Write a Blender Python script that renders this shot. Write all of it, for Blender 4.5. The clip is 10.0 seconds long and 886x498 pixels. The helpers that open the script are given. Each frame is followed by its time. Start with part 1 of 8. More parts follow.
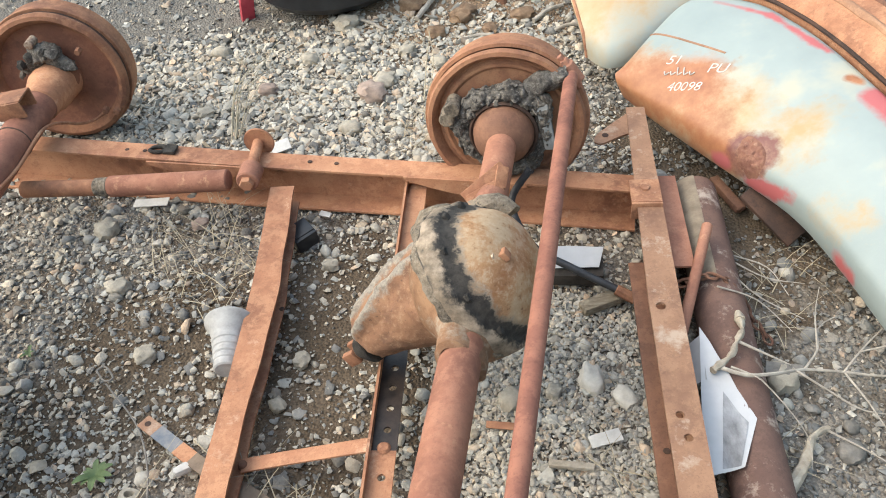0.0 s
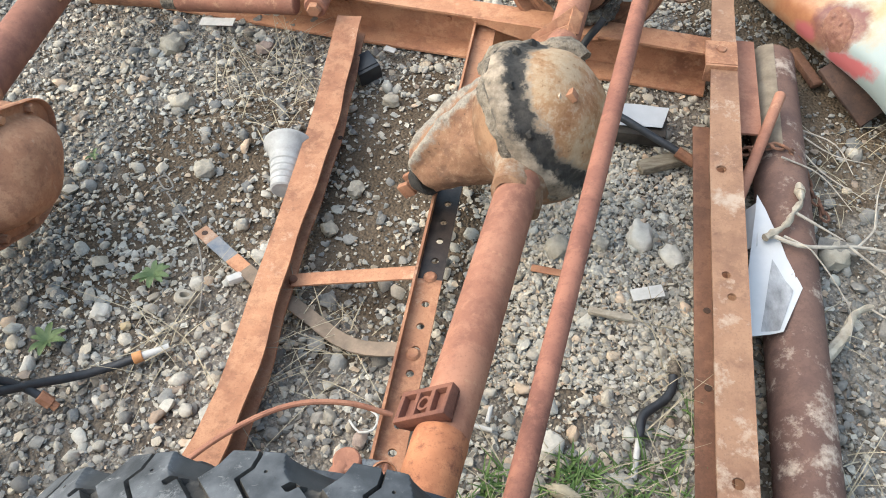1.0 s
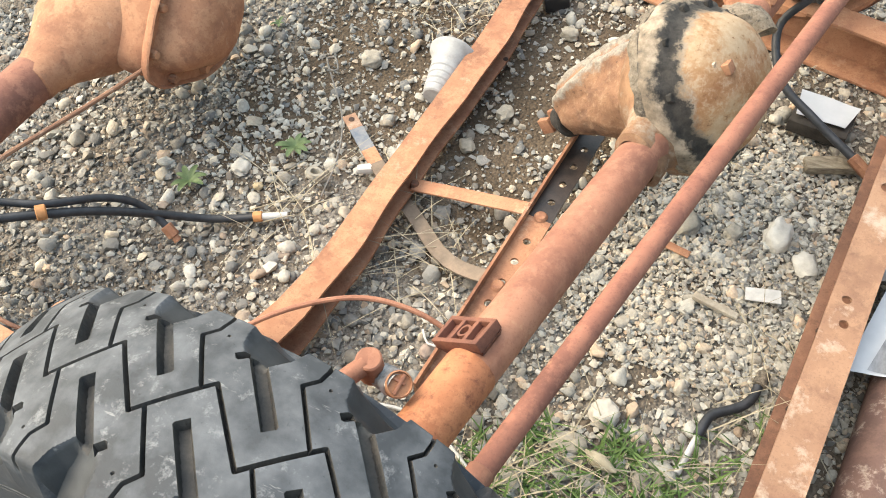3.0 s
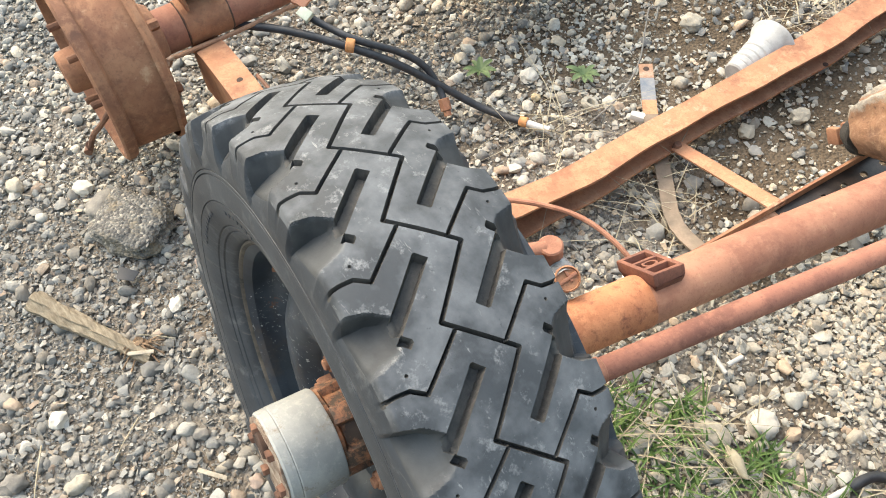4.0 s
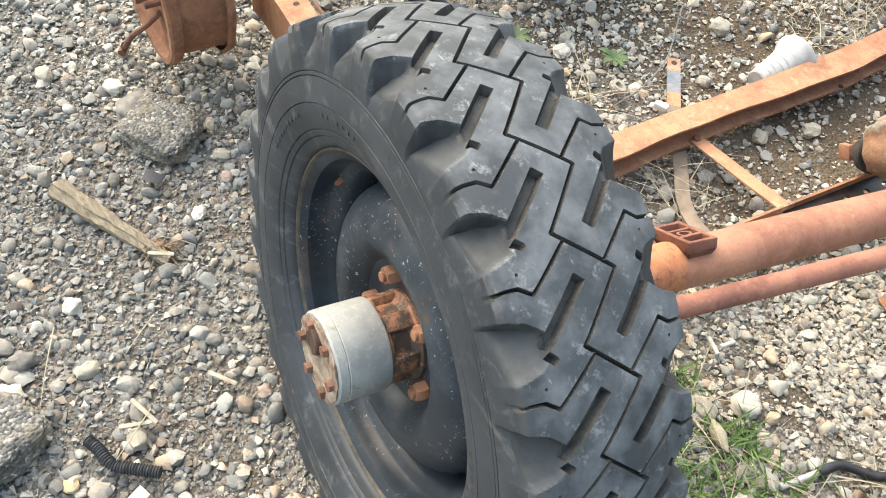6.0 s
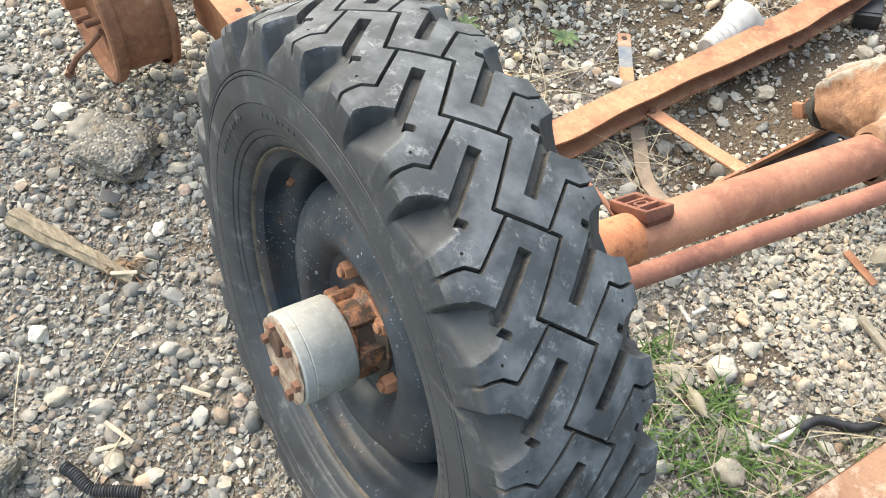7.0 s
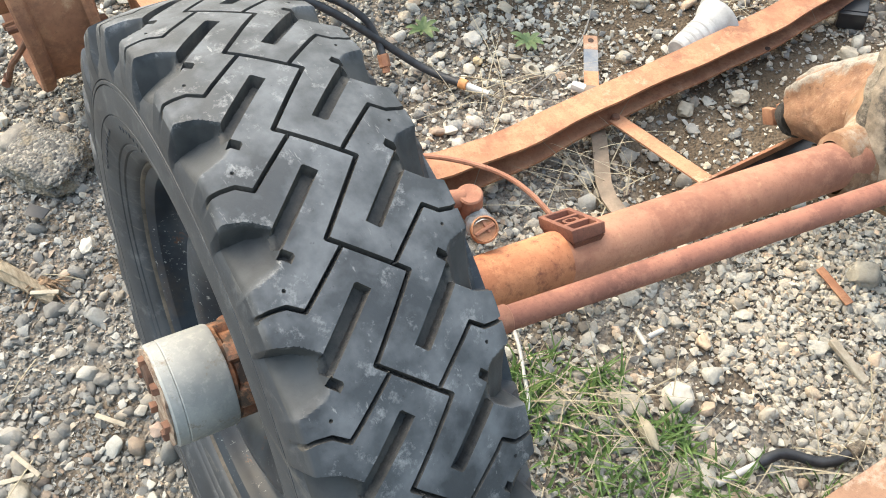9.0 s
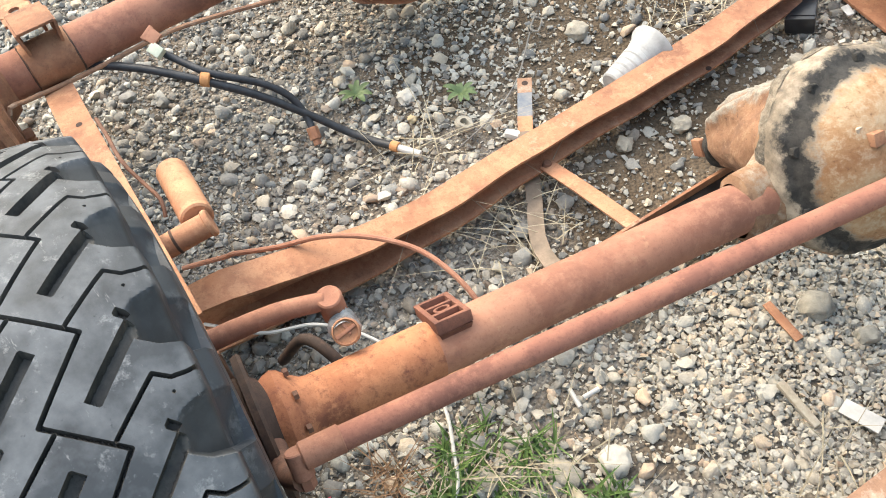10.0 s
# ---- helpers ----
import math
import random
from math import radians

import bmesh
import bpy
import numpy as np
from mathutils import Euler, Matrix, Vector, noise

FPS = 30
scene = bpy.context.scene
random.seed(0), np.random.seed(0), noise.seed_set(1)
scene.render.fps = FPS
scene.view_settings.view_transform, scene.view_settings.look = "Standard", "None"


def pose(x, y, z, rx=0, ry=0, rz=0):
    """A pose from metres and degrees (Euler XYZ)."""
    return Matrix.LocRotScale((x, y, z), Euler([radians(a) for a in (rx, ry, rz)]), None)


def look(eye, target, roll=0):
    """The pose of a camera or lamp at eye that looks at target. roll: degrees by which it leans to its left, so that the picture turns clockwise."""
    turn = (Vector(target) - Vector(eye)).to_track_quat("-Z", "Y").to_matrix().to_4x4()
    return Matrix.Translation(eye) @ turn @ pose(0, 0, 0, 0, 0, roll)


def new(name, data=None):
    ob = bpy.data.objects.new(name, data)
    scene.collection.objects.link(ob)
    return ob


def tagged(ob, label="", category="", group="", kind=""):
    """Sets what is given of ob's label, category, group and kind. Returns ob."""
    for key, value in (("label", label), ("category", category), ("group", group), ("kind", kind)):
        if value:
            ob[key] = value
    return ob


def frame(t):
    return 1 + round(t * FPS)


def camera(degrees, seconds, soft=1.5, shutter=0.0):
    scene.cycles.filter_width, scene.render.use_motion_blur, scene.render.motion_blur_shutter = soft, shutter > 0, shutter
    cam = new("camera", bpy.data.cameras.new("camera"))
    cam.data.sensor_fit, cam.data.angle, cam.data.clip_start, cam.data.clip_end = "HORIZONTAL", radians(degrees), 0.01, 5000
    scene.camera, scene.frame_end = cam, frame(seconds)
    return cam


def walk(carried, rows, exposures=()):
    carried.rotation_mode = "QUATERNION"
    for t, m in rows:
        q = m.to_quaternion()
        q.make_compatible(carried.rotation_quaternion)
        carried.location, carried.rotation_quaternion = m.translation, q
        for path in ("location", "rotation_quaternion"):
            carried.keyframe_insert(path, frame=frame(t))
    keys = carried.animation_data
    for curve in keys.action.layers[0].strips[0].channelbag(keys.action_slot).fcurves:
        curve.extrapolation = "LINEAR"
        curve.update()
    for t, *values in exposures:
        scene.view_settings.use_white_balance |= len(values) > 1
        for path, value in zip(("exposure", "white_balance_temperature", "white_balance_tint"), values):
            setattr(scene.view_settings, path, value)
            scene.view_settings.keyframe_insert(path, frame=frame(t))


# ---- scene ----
cam = camera(55.2, 10.0, soft=1.0)
PATH = [
    (0, (0.064, 0.123, 1.368), (0.072, 1.611, 0.031), -5.2),
    (0.5, (0.045, 0.095, 1.336), (0.019, 1.47, -0.115), -3.1),
    (1, (0.038, 0.072, 1.331), (-0.07, 1.342, -0.21), -3.0),
    (1.5, (0.033, 0.052, 1.305), (-0.095, 1.173, -0.347), -2.4),
    (2, (0.027, 0.05, 1.301), (-0.115, 1.166, -0.353), -1.8),
    (2.2, (0.019, 0.055, 1.314), (-0.146, 1.176, -0.334), -1.4),
    (3.3, (0.28, 0.121, 1.324), (-0.46, 1.061, -0.279), -6.2),
    (3.5, (0.32, 0.125, 1.307), (-0.551, 0.925, -0.306), -7.5),
    (4, (0.327, 0.044, 1.302), (-0.661, 0.688, -0.314), -6.2),
    (4.5, (0.323, -0.037, 1.312), (-0.616, 0.688, -0.298), -1.9),
    (5, (0.307, -0.093, 1.324), (-0.622, 0.648, -0.285), 2.0),
    (5.5, (0.312, -0.107, 1.308), (-0.589, 0.622, -0.322), 6.1),
    (6, (0.313, -0.116, 1.31), (-0.571, 0.61, -0.33), 7.7),
    (6.2, (0.328, -0.113, 1.302), (-0.553, 0.623, -0.335), 7.5),
    (7.3, (0.346, -0.092, 1.298), (-0.504, 0.669, -0.345), 3.1),
    (7.5, (0.353, -0.092, 1.292), (-0.488, 0.671, -0.355), 3.0),
    (8, (0.349, -0.084, 1.256), (-0.452, 0.765, -0.367), 8.9),
    (8.5, (0.334, -0.089, 1.236), (-0.497, 0.663, -0.42), 11.8),
    (9, (0.37, 0.066, 1.239), (-0.53, 0.786, -0.396), 1.8),
    (9.5, (0.433, 0.256, 1.252), (-0.548, 0.888, -0.372), -8.5),
    (10, (0.453, 0.338, 1.264), (-0.574, 0.928, -0.348), -11.8),
]
EXPOSURES = [(0.0, 1.05, 6100, 8), (0.5, 1.12, 6050, 8), (1.0, 1.22, 5950, 7), (1.5, 1.34, 6150, 6), (2.0, 1.49, 6250, 5), (3.5, 1.6, 6650, 8), (4.5, 1.8, 6430, 7), (5.0, 1.83, 6400, 7), (5.5, 1.79, 6400, 7), (8.5, 1.74, 6350, 7), (10.0, 1.67, 6400, 8)]
walk(cam, [(t, look(eye, target, roll)) for t, eye, target, roll in PATH], exposures=EXPOSURES)
SKY, SUN = 0.125, 1.3

# ---------------------------------------------------------------- world and light
world = bpy.data.worlds.new("overcast_sky")
scene.world = world
world.use_nodes = True
wn = world.node_tree.nodes
wl = world.node_tree.links
sky = wn.new("ShaderNodeTexSky")
sky.sky_type = "NISHITA"
sky.sun_disc = False
sky.sun_elevation = radians(48)
sky.sun_rotation = radians(-94)
sky.air_density = 2.2
sky.dust_density = 6.0
wn["Background"].inputs["Strength"].default_value = SKY
wl.new(sky.outputs["Color"], wn["Background"].inputs["Color"])

sun_data = bpy.data.lights.new("sun", "SUN")
sun_data.energy = SUN
sun_data.angle = radians(100)
sun_data.color = (1.0, 0.97, 0.93)
sun = new("sun", sun_data)
sun.matrix_world = look((-2.4, -0.17, 2.65), (0, 0, 0))


# ---------------------------------------------------------------- materials
def node_mat(name):
    m = bpy.data.materials.new(name)
    m.use_nodes = True
    nt = m.node_tree
    b = nt.nodes["Principled BSDF"]
    tc = nt.nodes.new("ShaderNodeTexCoord")
    return m, nt, b, tc.outputs["Object"]


def noise_tex(nt, vec, scale, detail=6.0, rough=0.6, stretch=None):
    if stretch:
        mp = nt.nodes.new("ShaderNodeMapping")
        mp.inputs["Scale"].default_value = stretch
        nt.links.new(vec, mp.inputs["Vector"])
        vec = mp.outputs["Vector"]
    n = nt.nodes.new("ShaderNodeTexNoise")
    n.inputs["Scale"].default_value = scale
    n.inputs["Detail"].default_value = detail
    n.inputs["Roughness"].default_value = rough
    nt.links.new(vec, n.inputs["Vector"])
    return n.outputs["Fac"]


def ramp(nt, fac, stops):
    r = nt.nodes.new("ShaderNodeValToRGB")
    el = r.color_ramp.elements
    while len(el) < len(stops):
        el.new(0.5)
    for e, (p, c) in zip(el, stops):
        e.position = p
        e.color = (*c, 1) if len(c) == 3 else c
    nt.links.new(fac, r.inputs["Fac"])
    return r.outputs["Color"]


def grey(nt, fac, lo, hi):
    if lo > hi:
        return ramp(nt, fac, [(hi, (1, 1, 1)), (lo, (0, 0, 0))])
    return ramp(nt, fac, [(lo, (0, 0, 0)), (hi, (1, 1, 1))])


def mixed(nt, fac, a, b, mode="MIX"):
    m = nt.nodes.new("ShaderNodeMix")
    m.data_type = "RGBA"
    m.blend_type = mode
    for sock, v in ((m.inputs[0], fac), (m.inputs[6], a), (m.inputs[7], b)):
        if isinstance(v, (int, float)):
            sock.default_value = v
        elif isinstance(v, tuple):
            sock.default_value = (*v, 1)
        else:
            nt.links.new(v, sock)
    return m.outputs[2]


def bumped(nt, b, fac, strength, distance):
    bp = nt.nodes.new("ShaderNodeBump")
    bp.inputs["Strength"].default_value = strength
    bp.inputs["Distance"].default_value = distance
    nt.links.new(fac, bp.inputs["Height"])
    nt.links.new(bp.outputs["Normal"], b.inputs["Normal"])
    return bp


def rust(name, light, mid, dark, pale=None, pale_amt=0.0, scale=1.0, rough=0.82, mottle=1.2):
    """Rusted steel: mottled at two scales, pitted, with optional pale weathered patches."""
    m, nt, b, v = node_mat(name)
    light, mid, dark = ((c[0] * 0.90, c[1] * 0.93, c[2] * 0.93) for c in (light, mid, dark))
    big = noise_tex(nt, v, 7 * scale, 5, 0.62)
    fine = noise_tex(nt, v, 75 * scale, 6, 0.7)
    speck = noise_tex(nt, v, 260 * scale, 3, 0.6)
    col = ramp(nt, big, [(0.30, dark), (0.50, mid), (0.72, light)])
    # flaking patches with crisp edges, dark scale between them, pitting
    flake = noise_tex(nt, v, 21 * scale, 9, 0.72)
    col = mixed(nt, mixed(nt, 1.0, grey(nt, flake, 0.50, 0.57), (0.50 * mottle,) * 3, "MULTIPLY"), col, light)
    scale_tex = noise_tex(nt, v, 44 * scale, 9, 0.78)
    col = mixed(nt, mixed(nt, 1.0, grey(nt, scale_tex, 0.52, 0.66), (0.50 * mottle,) * 3, "MULTIPLY"), col, dark)
    col = mixed(nt, mixed(nt, 1.0, grey(nt, fine, 0.50, 0.68), (0.42, 0.42, 0.42), "MULTIPLY"), col, light)
    col = mixed(nt, mixed(nt, 1.0, grey(nt, speck, 0.56, 0.72), (0.48, 0.48, 0.48), "MULTIPLY"), col, dark)
    # each piece of iron has weathered a little differently
    info = nt.nodes.new("ShaderNodeObjectInfo")
    col = mixed(nt, 1.0, col, ramp(nt, info.outputs["Random"], [(0.0, (0.90, 0.88, 0.88)), (0.5, (1.0, 1.0, 1.0)), (1.0, (1.10, 1.10, 1.08))]), "MULTIPLY")
    broad = noise_tex(nt, v, 2.6 * scale, 4, 0.55)
    col = mixed(nt, 1.0, col, ramp(nt, broad, [(0.34, (0.84, 0.81, 0.82)), (0.66, (1.16, 1.15, 1.12))]), "MULTIPLY")
    if pale:
        patch = noise_tex(nt, v, 16 * scale, 7, 0.72)
        col = mixed(nt, grey(nt, patch, 0.60 - pale_amt, 0.72 - pale_amt), col, pale)
    nt.links.new(col, b.inputs["Base Color"])
    b.inputs["Roughness"].default_value = rough
    b.inputs["Specular IOR Level"].default_value = 0.3
    nt.links.new(mixed(nt, 0.45, scale_tex, fine), bumped(nt, b, fine, 0.55, 0.0032).inputs["Height"])
    return m


def plain(name, a, b2, scale=30, rough=0.6, bump=0.15, dist=0.002, metal=0.0, spec=0.4, stretch=None):
    """Two-tone mottled surface."""
    m, nt, b, v = node_mat(name)
    n1 = noise_tex(nt, v, scale, 6, 0.65, stretch)
    n2 = noise_tex(nt, v, scale * 9, 4, 0.6, stretch)
    col = ramp(nt, n1, [(0.35, a), (0.66, b2)])
    col = mixed(nt, grey(nt, n2, 0.5, 0.8), col, tuple(0.5 * (x + y) for x, y in zip(a, b2)))
    nt.links.new(col, b.inputs["Base Color"])
    b.inputs["Roughness"].default_value = rough
    b.inputs["Metallic"].default_value = metal
    b.inputs["Specular IOR Level"].default_value = spec
    bumped(nt, b, n2, bump, dist)
    return m


RUST_ORANGE = rust("rust_orange", (0.50, 0.270, 0.160), (0.385, 0.185, 0.108), (0.205, 0.098, 0.064), (0.50, 0.325, 0.22), 0.0)
RUST_PALE = rust("rust_pale", (0.40, 0.235, 0.15), (0.32, 0.18, 0.115), (0.20, 0.11, 0.077), (0.46, 0.35, 0.265), 0.05)
RUST_RED = rust("rust_red", (0.40, 0.20, 0.135), (0.315, 0.145, 0.098), (0.215, 0.100, 0.072), (0.46, 0.27, 0.165), 0.0)
RUST_FRESH = rust("rust_fresh", (0.44, 0.190, 0.10), (0.34, 0.135, 0.072), (0.155, 0.060, 0.042), (0.46, 0.22, 0.12), -0.02, 1.3, mottle=1.8)
RUST_BROWN = rust("rust_brown", (0.25, 0.13, 0.085), (0.175, 0.09, 0.062), (0.10, 0.055, 0.042))
RUST_DARK = rust("rust_dark", (0.10, 0.058, 0.043), (0.062, 0.04, 0.033), (0.03, 0.022, 0.02))
TIE_RUST = rust("tie_rod_rust", (0.320, 0.144, 0.101), (0.235, 0.101, 0.075), (0.135, 0.060, 0.048), (0.38, 0.22, 0.145), -0.02)
SEAT_RUST = rust("seat_rust", (0.20, 0.085, 0.058), (0.135, 0.058, 0.044), (0.072, 0.034, 0.029))
PIPE_RUST = rust("pipe_rust", (0.175, 0.105, 0.084), (0.135, 0.08, 0.067), (0.09, 0.056, 0.05), (0.42, 0.35, 0.29), 0.035, 0.9)
DRUM_RUST = rust("drum_rust", (0.37, 0.195, 0.115), (0.27, 0.128, 0.077), (0.145, 0.073, 0.052), (0.42, 0.27, 0.17), -0.02)


def crust_mat():
    m, nt, b, v = node_mat("caked_grease")
    big = noise_tex(nt, v, 24, 6, 0.7)
    fine = noise_tex(nt, v, 120, 6, 0.75)
    col = ramp(nt, big, [(0.34, (0.055, 0.05, 0.044)), (0.46, (0.15, 0.125, 0.095)), (0.58, (0.27, 0.225, 0.17)), (0.70, (0.33, 0.21, 0.12))])
    col = mixed(nt, grey(nt, fine, 0.5, 0.72), col, (0.34, 0.30, 0.24))
    col = mixed(nt, grey(nt, fine, 0.44, 0.34), col, (0.05, 0.045, 0.04))
    nt.links.new(col, b.inputs["Base Color"])
    b.inputs["Roughness"].default_value = 0.92
    bumped(nt, b, fine, 0.9, 0.006)
    return m


GREASE = crust_mat()


def rock_crust_mat():
    """Dried mud and grease, grey-black with pale dust and rust stains."""
    m, nt, b, v = node_mat("rocky_mud_crust")
    big = noise_tex(nt, v, 30, 7, 0.72)
    fine = noise_tex(nt, v, 150, 7, 0.75)
    col = ramp(nt, big, [(0.36, (0.045, 0.042, 0.040)), (0.50, (0.125, 0.115, 0.102)), (0.62, (0.215, 0.200, 0.180)), (0.72, (0.30, 0.19, 0.11))])
    col = mixed(nt, grey(nt, fine, 0.54, 0.68), col, (0.36, 0.34, 0.31))
    col = mixed(nt, grey(nt, fine, 0.45, 0.36), col, (0.04, 0.036, 0.033))
    nt.links.new(col, b.inputs["Base Color"])
    b.inputs["Roughness"].default_value = 0.92
    bumped(nt, b, fine, 1.0, 0.008)
    return m


ROCK_CRUST = rock_crust_mat()
GUNK = plain("black_grease", (0.022, 0.021, 0.020), (0.06, 0.055, 0.05), 60, 0.85, 0.9, 0.006)


HOUSING = rust("dusty_casting", (0.33, 0.20, 0.12), (0.25, 0.138, 0.08), (0.14, 0.085, 0.057), (0.30, 0.255, 0.20), 0.07)
PALE_FLAKE = plain("old_sealant", (0.30, 0.22, 0.15), (0.52, 0.43, 0.33), 60, 0.9, 0.4)


def casting_mat():
    """Brown cast iron; grey-white crust along the ridges, black grease left in the groove."""
    m, nt, b, v = node_mat("brown_casting")
    big = noise_tex(nt, v, 13, 6, 0.65)
    fine = noise_tex(nt, v, 95, 7, 0.75)
    rag = noise_tex(nt, v, 32, 7, 0.72)
    col = ramp(nt, big, [(0.34, (0.125, 0.070, 0.047)), (0.48, (0.225, 0.118, 0.068)), (0.60, (0.285, 0.158, 0.092)), (0.72, (0.27, 0.19, 0.132))])
    col = mixed(nt, grey(nt, fine, 0.52, 0.74), col, (0.37, 0.25, 0.16))
    col = mixed(nt, grey(nt, fine, 0.42, 0.33), col, (0.11, 0.065, 0.043))
    for key, lo, hi, tones in (("crust", 0.78, 0.96, ((0.16, 0.142, 0.118), (0.35, 0.318, 0.27))), ("groove", 0.78, 0.98, ((0.045, 0.042, 0.038), (0.12, 0.112, 0.10)))):
        at = nt.nodes.new("ShaderNodeAttribute")
        at.attribute_name = key
        add = nt.nodes.new("ShaderNodeMath")
        add.operation = "ADD"
        nt.links.new(at.outputs["Fac"], add.inputs[0])
        nt.links.new(rag, add.inputs[1])
        col = mixed(nt, grey(nt, add.outputs[0], lo, hi), col, ramp(nt, fine, [(0.38, tones[0]), (0.66, tones[1])]))
    nt.links.new(col, b.inputs["Base Color"])
    b.inputs["Roughness"].default_value = 0.9
    bumped(nt, b, fine, 0.8, 0.005)
    return m


CASTING = casting_mat()


def cover_mat():
    """Dusty tan rust; a ragged belt of black grease where the cover meets the housing, crusted along its edges."""
    m, nt, b, v = node_mat("diff_cover_dusty_rust")
    big = noise_tex(nt, v, 10, 6, 0.65)
    fine = noise_tex(nt, v, 80, 7, 0.75)
    rag = noise_tex(nt, v, 28, 7, 0.72)
    ring = nt.nodes.new("ShaderNodeAttribute")
    ring.attribute_name = "ring"
    turn = nt.nodes.new("ShaderNodeAttribute")
    turn.attribute_name = "turn"
    col = ramp(nt, big, [(0.34, (0.24, 0.115, 0.05)), (0.46, (0.31, 0.18, 0.092)), (0.56, (0.37, 0.265, 0.165)), (0.70, (0.42, 0.32, 0.215))])
    col = mixed(nt, grey(nt, fine, 0.5, 0.72), col, (0.43, 0.335, 0.235))
    col = mixed(nt, grey(nt, fine, 0.42, 0.34), col, (0.16, 0.085, 0.045))
    wob = nt.nodes.new("ShaderNodeMath")
    wob.operation = "MULTIPLY_ADD"
    wob.inputs[1].default_value = 0.17
    nt.links.new(rag, wob.inputs[0])
    nt.links.new(ring.outputs["Fac"], wob.inputs[2])
    crust = ramp(nt, rag, [(0.36, (0.10, 0.085, 0.068)), (0.5, (0.21, 0.170, 0.127)), (0.64, (0.345, 0.285, 0.22))])
    col = mixed(nt, grey(nt, wob.outputs[0], 0.490, 0.515), col, crust)
    black = ramp(nt, fine, [(0.4, (0.018, 0.017, 0.016)), (0.7, (0.055, 0.050, 0.045))])
    belt = mixed(nt, 1.0, grey(nt, wob.outputs[0], 0.513, 0.528), grey(nt, wob.outputs[0], 0.604, 0.582), "MULTIPLY")
    belt = mixed(nt, 1.0, belt, grey(nt, turn.outputs["Fac"], 0.86, 0.80), "MULTIPLY")
    col = mixed(nt, belt, col, black)
    nt.links.new(col, b.inputs["Base Color"])
    b.inputs["Roughness"].default_value = 0.9
    bumped(nt, b, fine, 0.5, 0.004)
    return m


COVER = cover_mat()


def rubber_mat():
    m, nt, b, v = node_mat("tread_rubber_worn")
    big = noise_tex(nt, v, 9, 5, 0.6)
    fine = noise_tex(nt, v, 150, 5, 0.7)
    cloud = noise_tex(nt, v, 26, 5, 0.55)
    col = ramp(nt, big, [(0.30, (0.030, 0.034, 0.040)), (0.70, (0.056, 0.063, 0.072))])
    col = mixed(nt, grey(nt, cloud, 0.42, 0.70), col, (0.122, 0.131, 0.145))
    # chalky scuffs, thin scratches across the blocks
    col = mixed(nt, grey(nt, noise_tex(nt, v, 42, 7, 0.76), 0.56, 0.73), col, (0.235, 0.243, 0.255))
    scratch = noise_tex(nt, v, 55, 4, 0.7, (0.35, 2.2, 1.0))
    col = mixed(nt, grey(nt, scratch, 0.66, 0.72), col, (0.21, 0.215, 0.22))
    col = mixed(nt, grey(nt, fine, 0.64, 0.76), col, (0.03, 0.032, 0.035))
    # lug gaps: unscuffed rubber, with the shade between lugs painted in by depth
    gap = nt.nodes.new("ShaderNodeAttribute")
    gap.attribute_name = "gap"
    shaded_rubber = ramp(nt, cloud, [(0.35, (0.026, 0.029, 0.033)), (0.68, (0.062, 0.066, 0.070))])
    col = mixed(nt, grey(nt, gap.outputs["Fac"], 0.04, 0.30), col, shaded_rubber)
    nt.links.new(col, b.inputs["Base Color"])
    nt.links.new(ramp(nt, cloud, [(0.35, (0.60, 0.60, 0.60)), (0.7, (0.78, 0.78, 0.78))]), b.inputs["Roughness"])
    b.inputs["Specular IOR Level"].default_value = 0.28
    bumped(nt, b, fine, 0.35, 0.0012)
    return m


RUBBER = rubber_mat()
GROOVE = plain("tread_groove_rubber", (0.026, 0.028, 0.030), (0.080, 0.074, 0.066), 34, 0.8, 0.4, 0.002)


def sidewall_mat():
    """Black sidewall rubber: bluish, dust-streaked, scuffed at the shoulder."""
    m, nt, b, v = node_mat("sidewall_rubber")
    big = noise_tex(nt, v, 8, 6, 0.65)
    scuff = noise_tex(nt, v, 30, 8, 0.75)
    fine = noise_tex(nt, v, 160, 5, 0.7)
    col = ramp(nt, big, [(0.32, (0.018, 0.022, 0.029)), (0.68, (0.040, 0.048, 0.060))])
    col = mixed(nt, grey(nt, scuff, 0.54, 0.72), col, (0.100, 0.109, 0.120))
    col = mixed(nt, grey(nt, noise_tex(nt, v, 22, 7, 0.75, (0.4, 1.0, 2.6)), 0.60, 0.74), col, (0.115, 0.114, 0.108))
    col = mixed(nt, grey(nt, noise_tex(nt, v, 5, 7, 0.75), 0.62, 0.78), col, (0.058, 0.053, 0.046))
    col = mixed(nt, grey(nt, fine, 0.60, 0.72), col, (0.018, 0.019, 0.021))
    nt.links.new(col, b.inputs["Base Color"])
    b.inputs["Roughness"].default_value = 0.52
    b.inputs["Specular IOR Level"].default_value = 0.4
    bumped(nt, b, scuff, 0.25, 0.0015)
    return m


SIDEWALL = sidewall_mat()


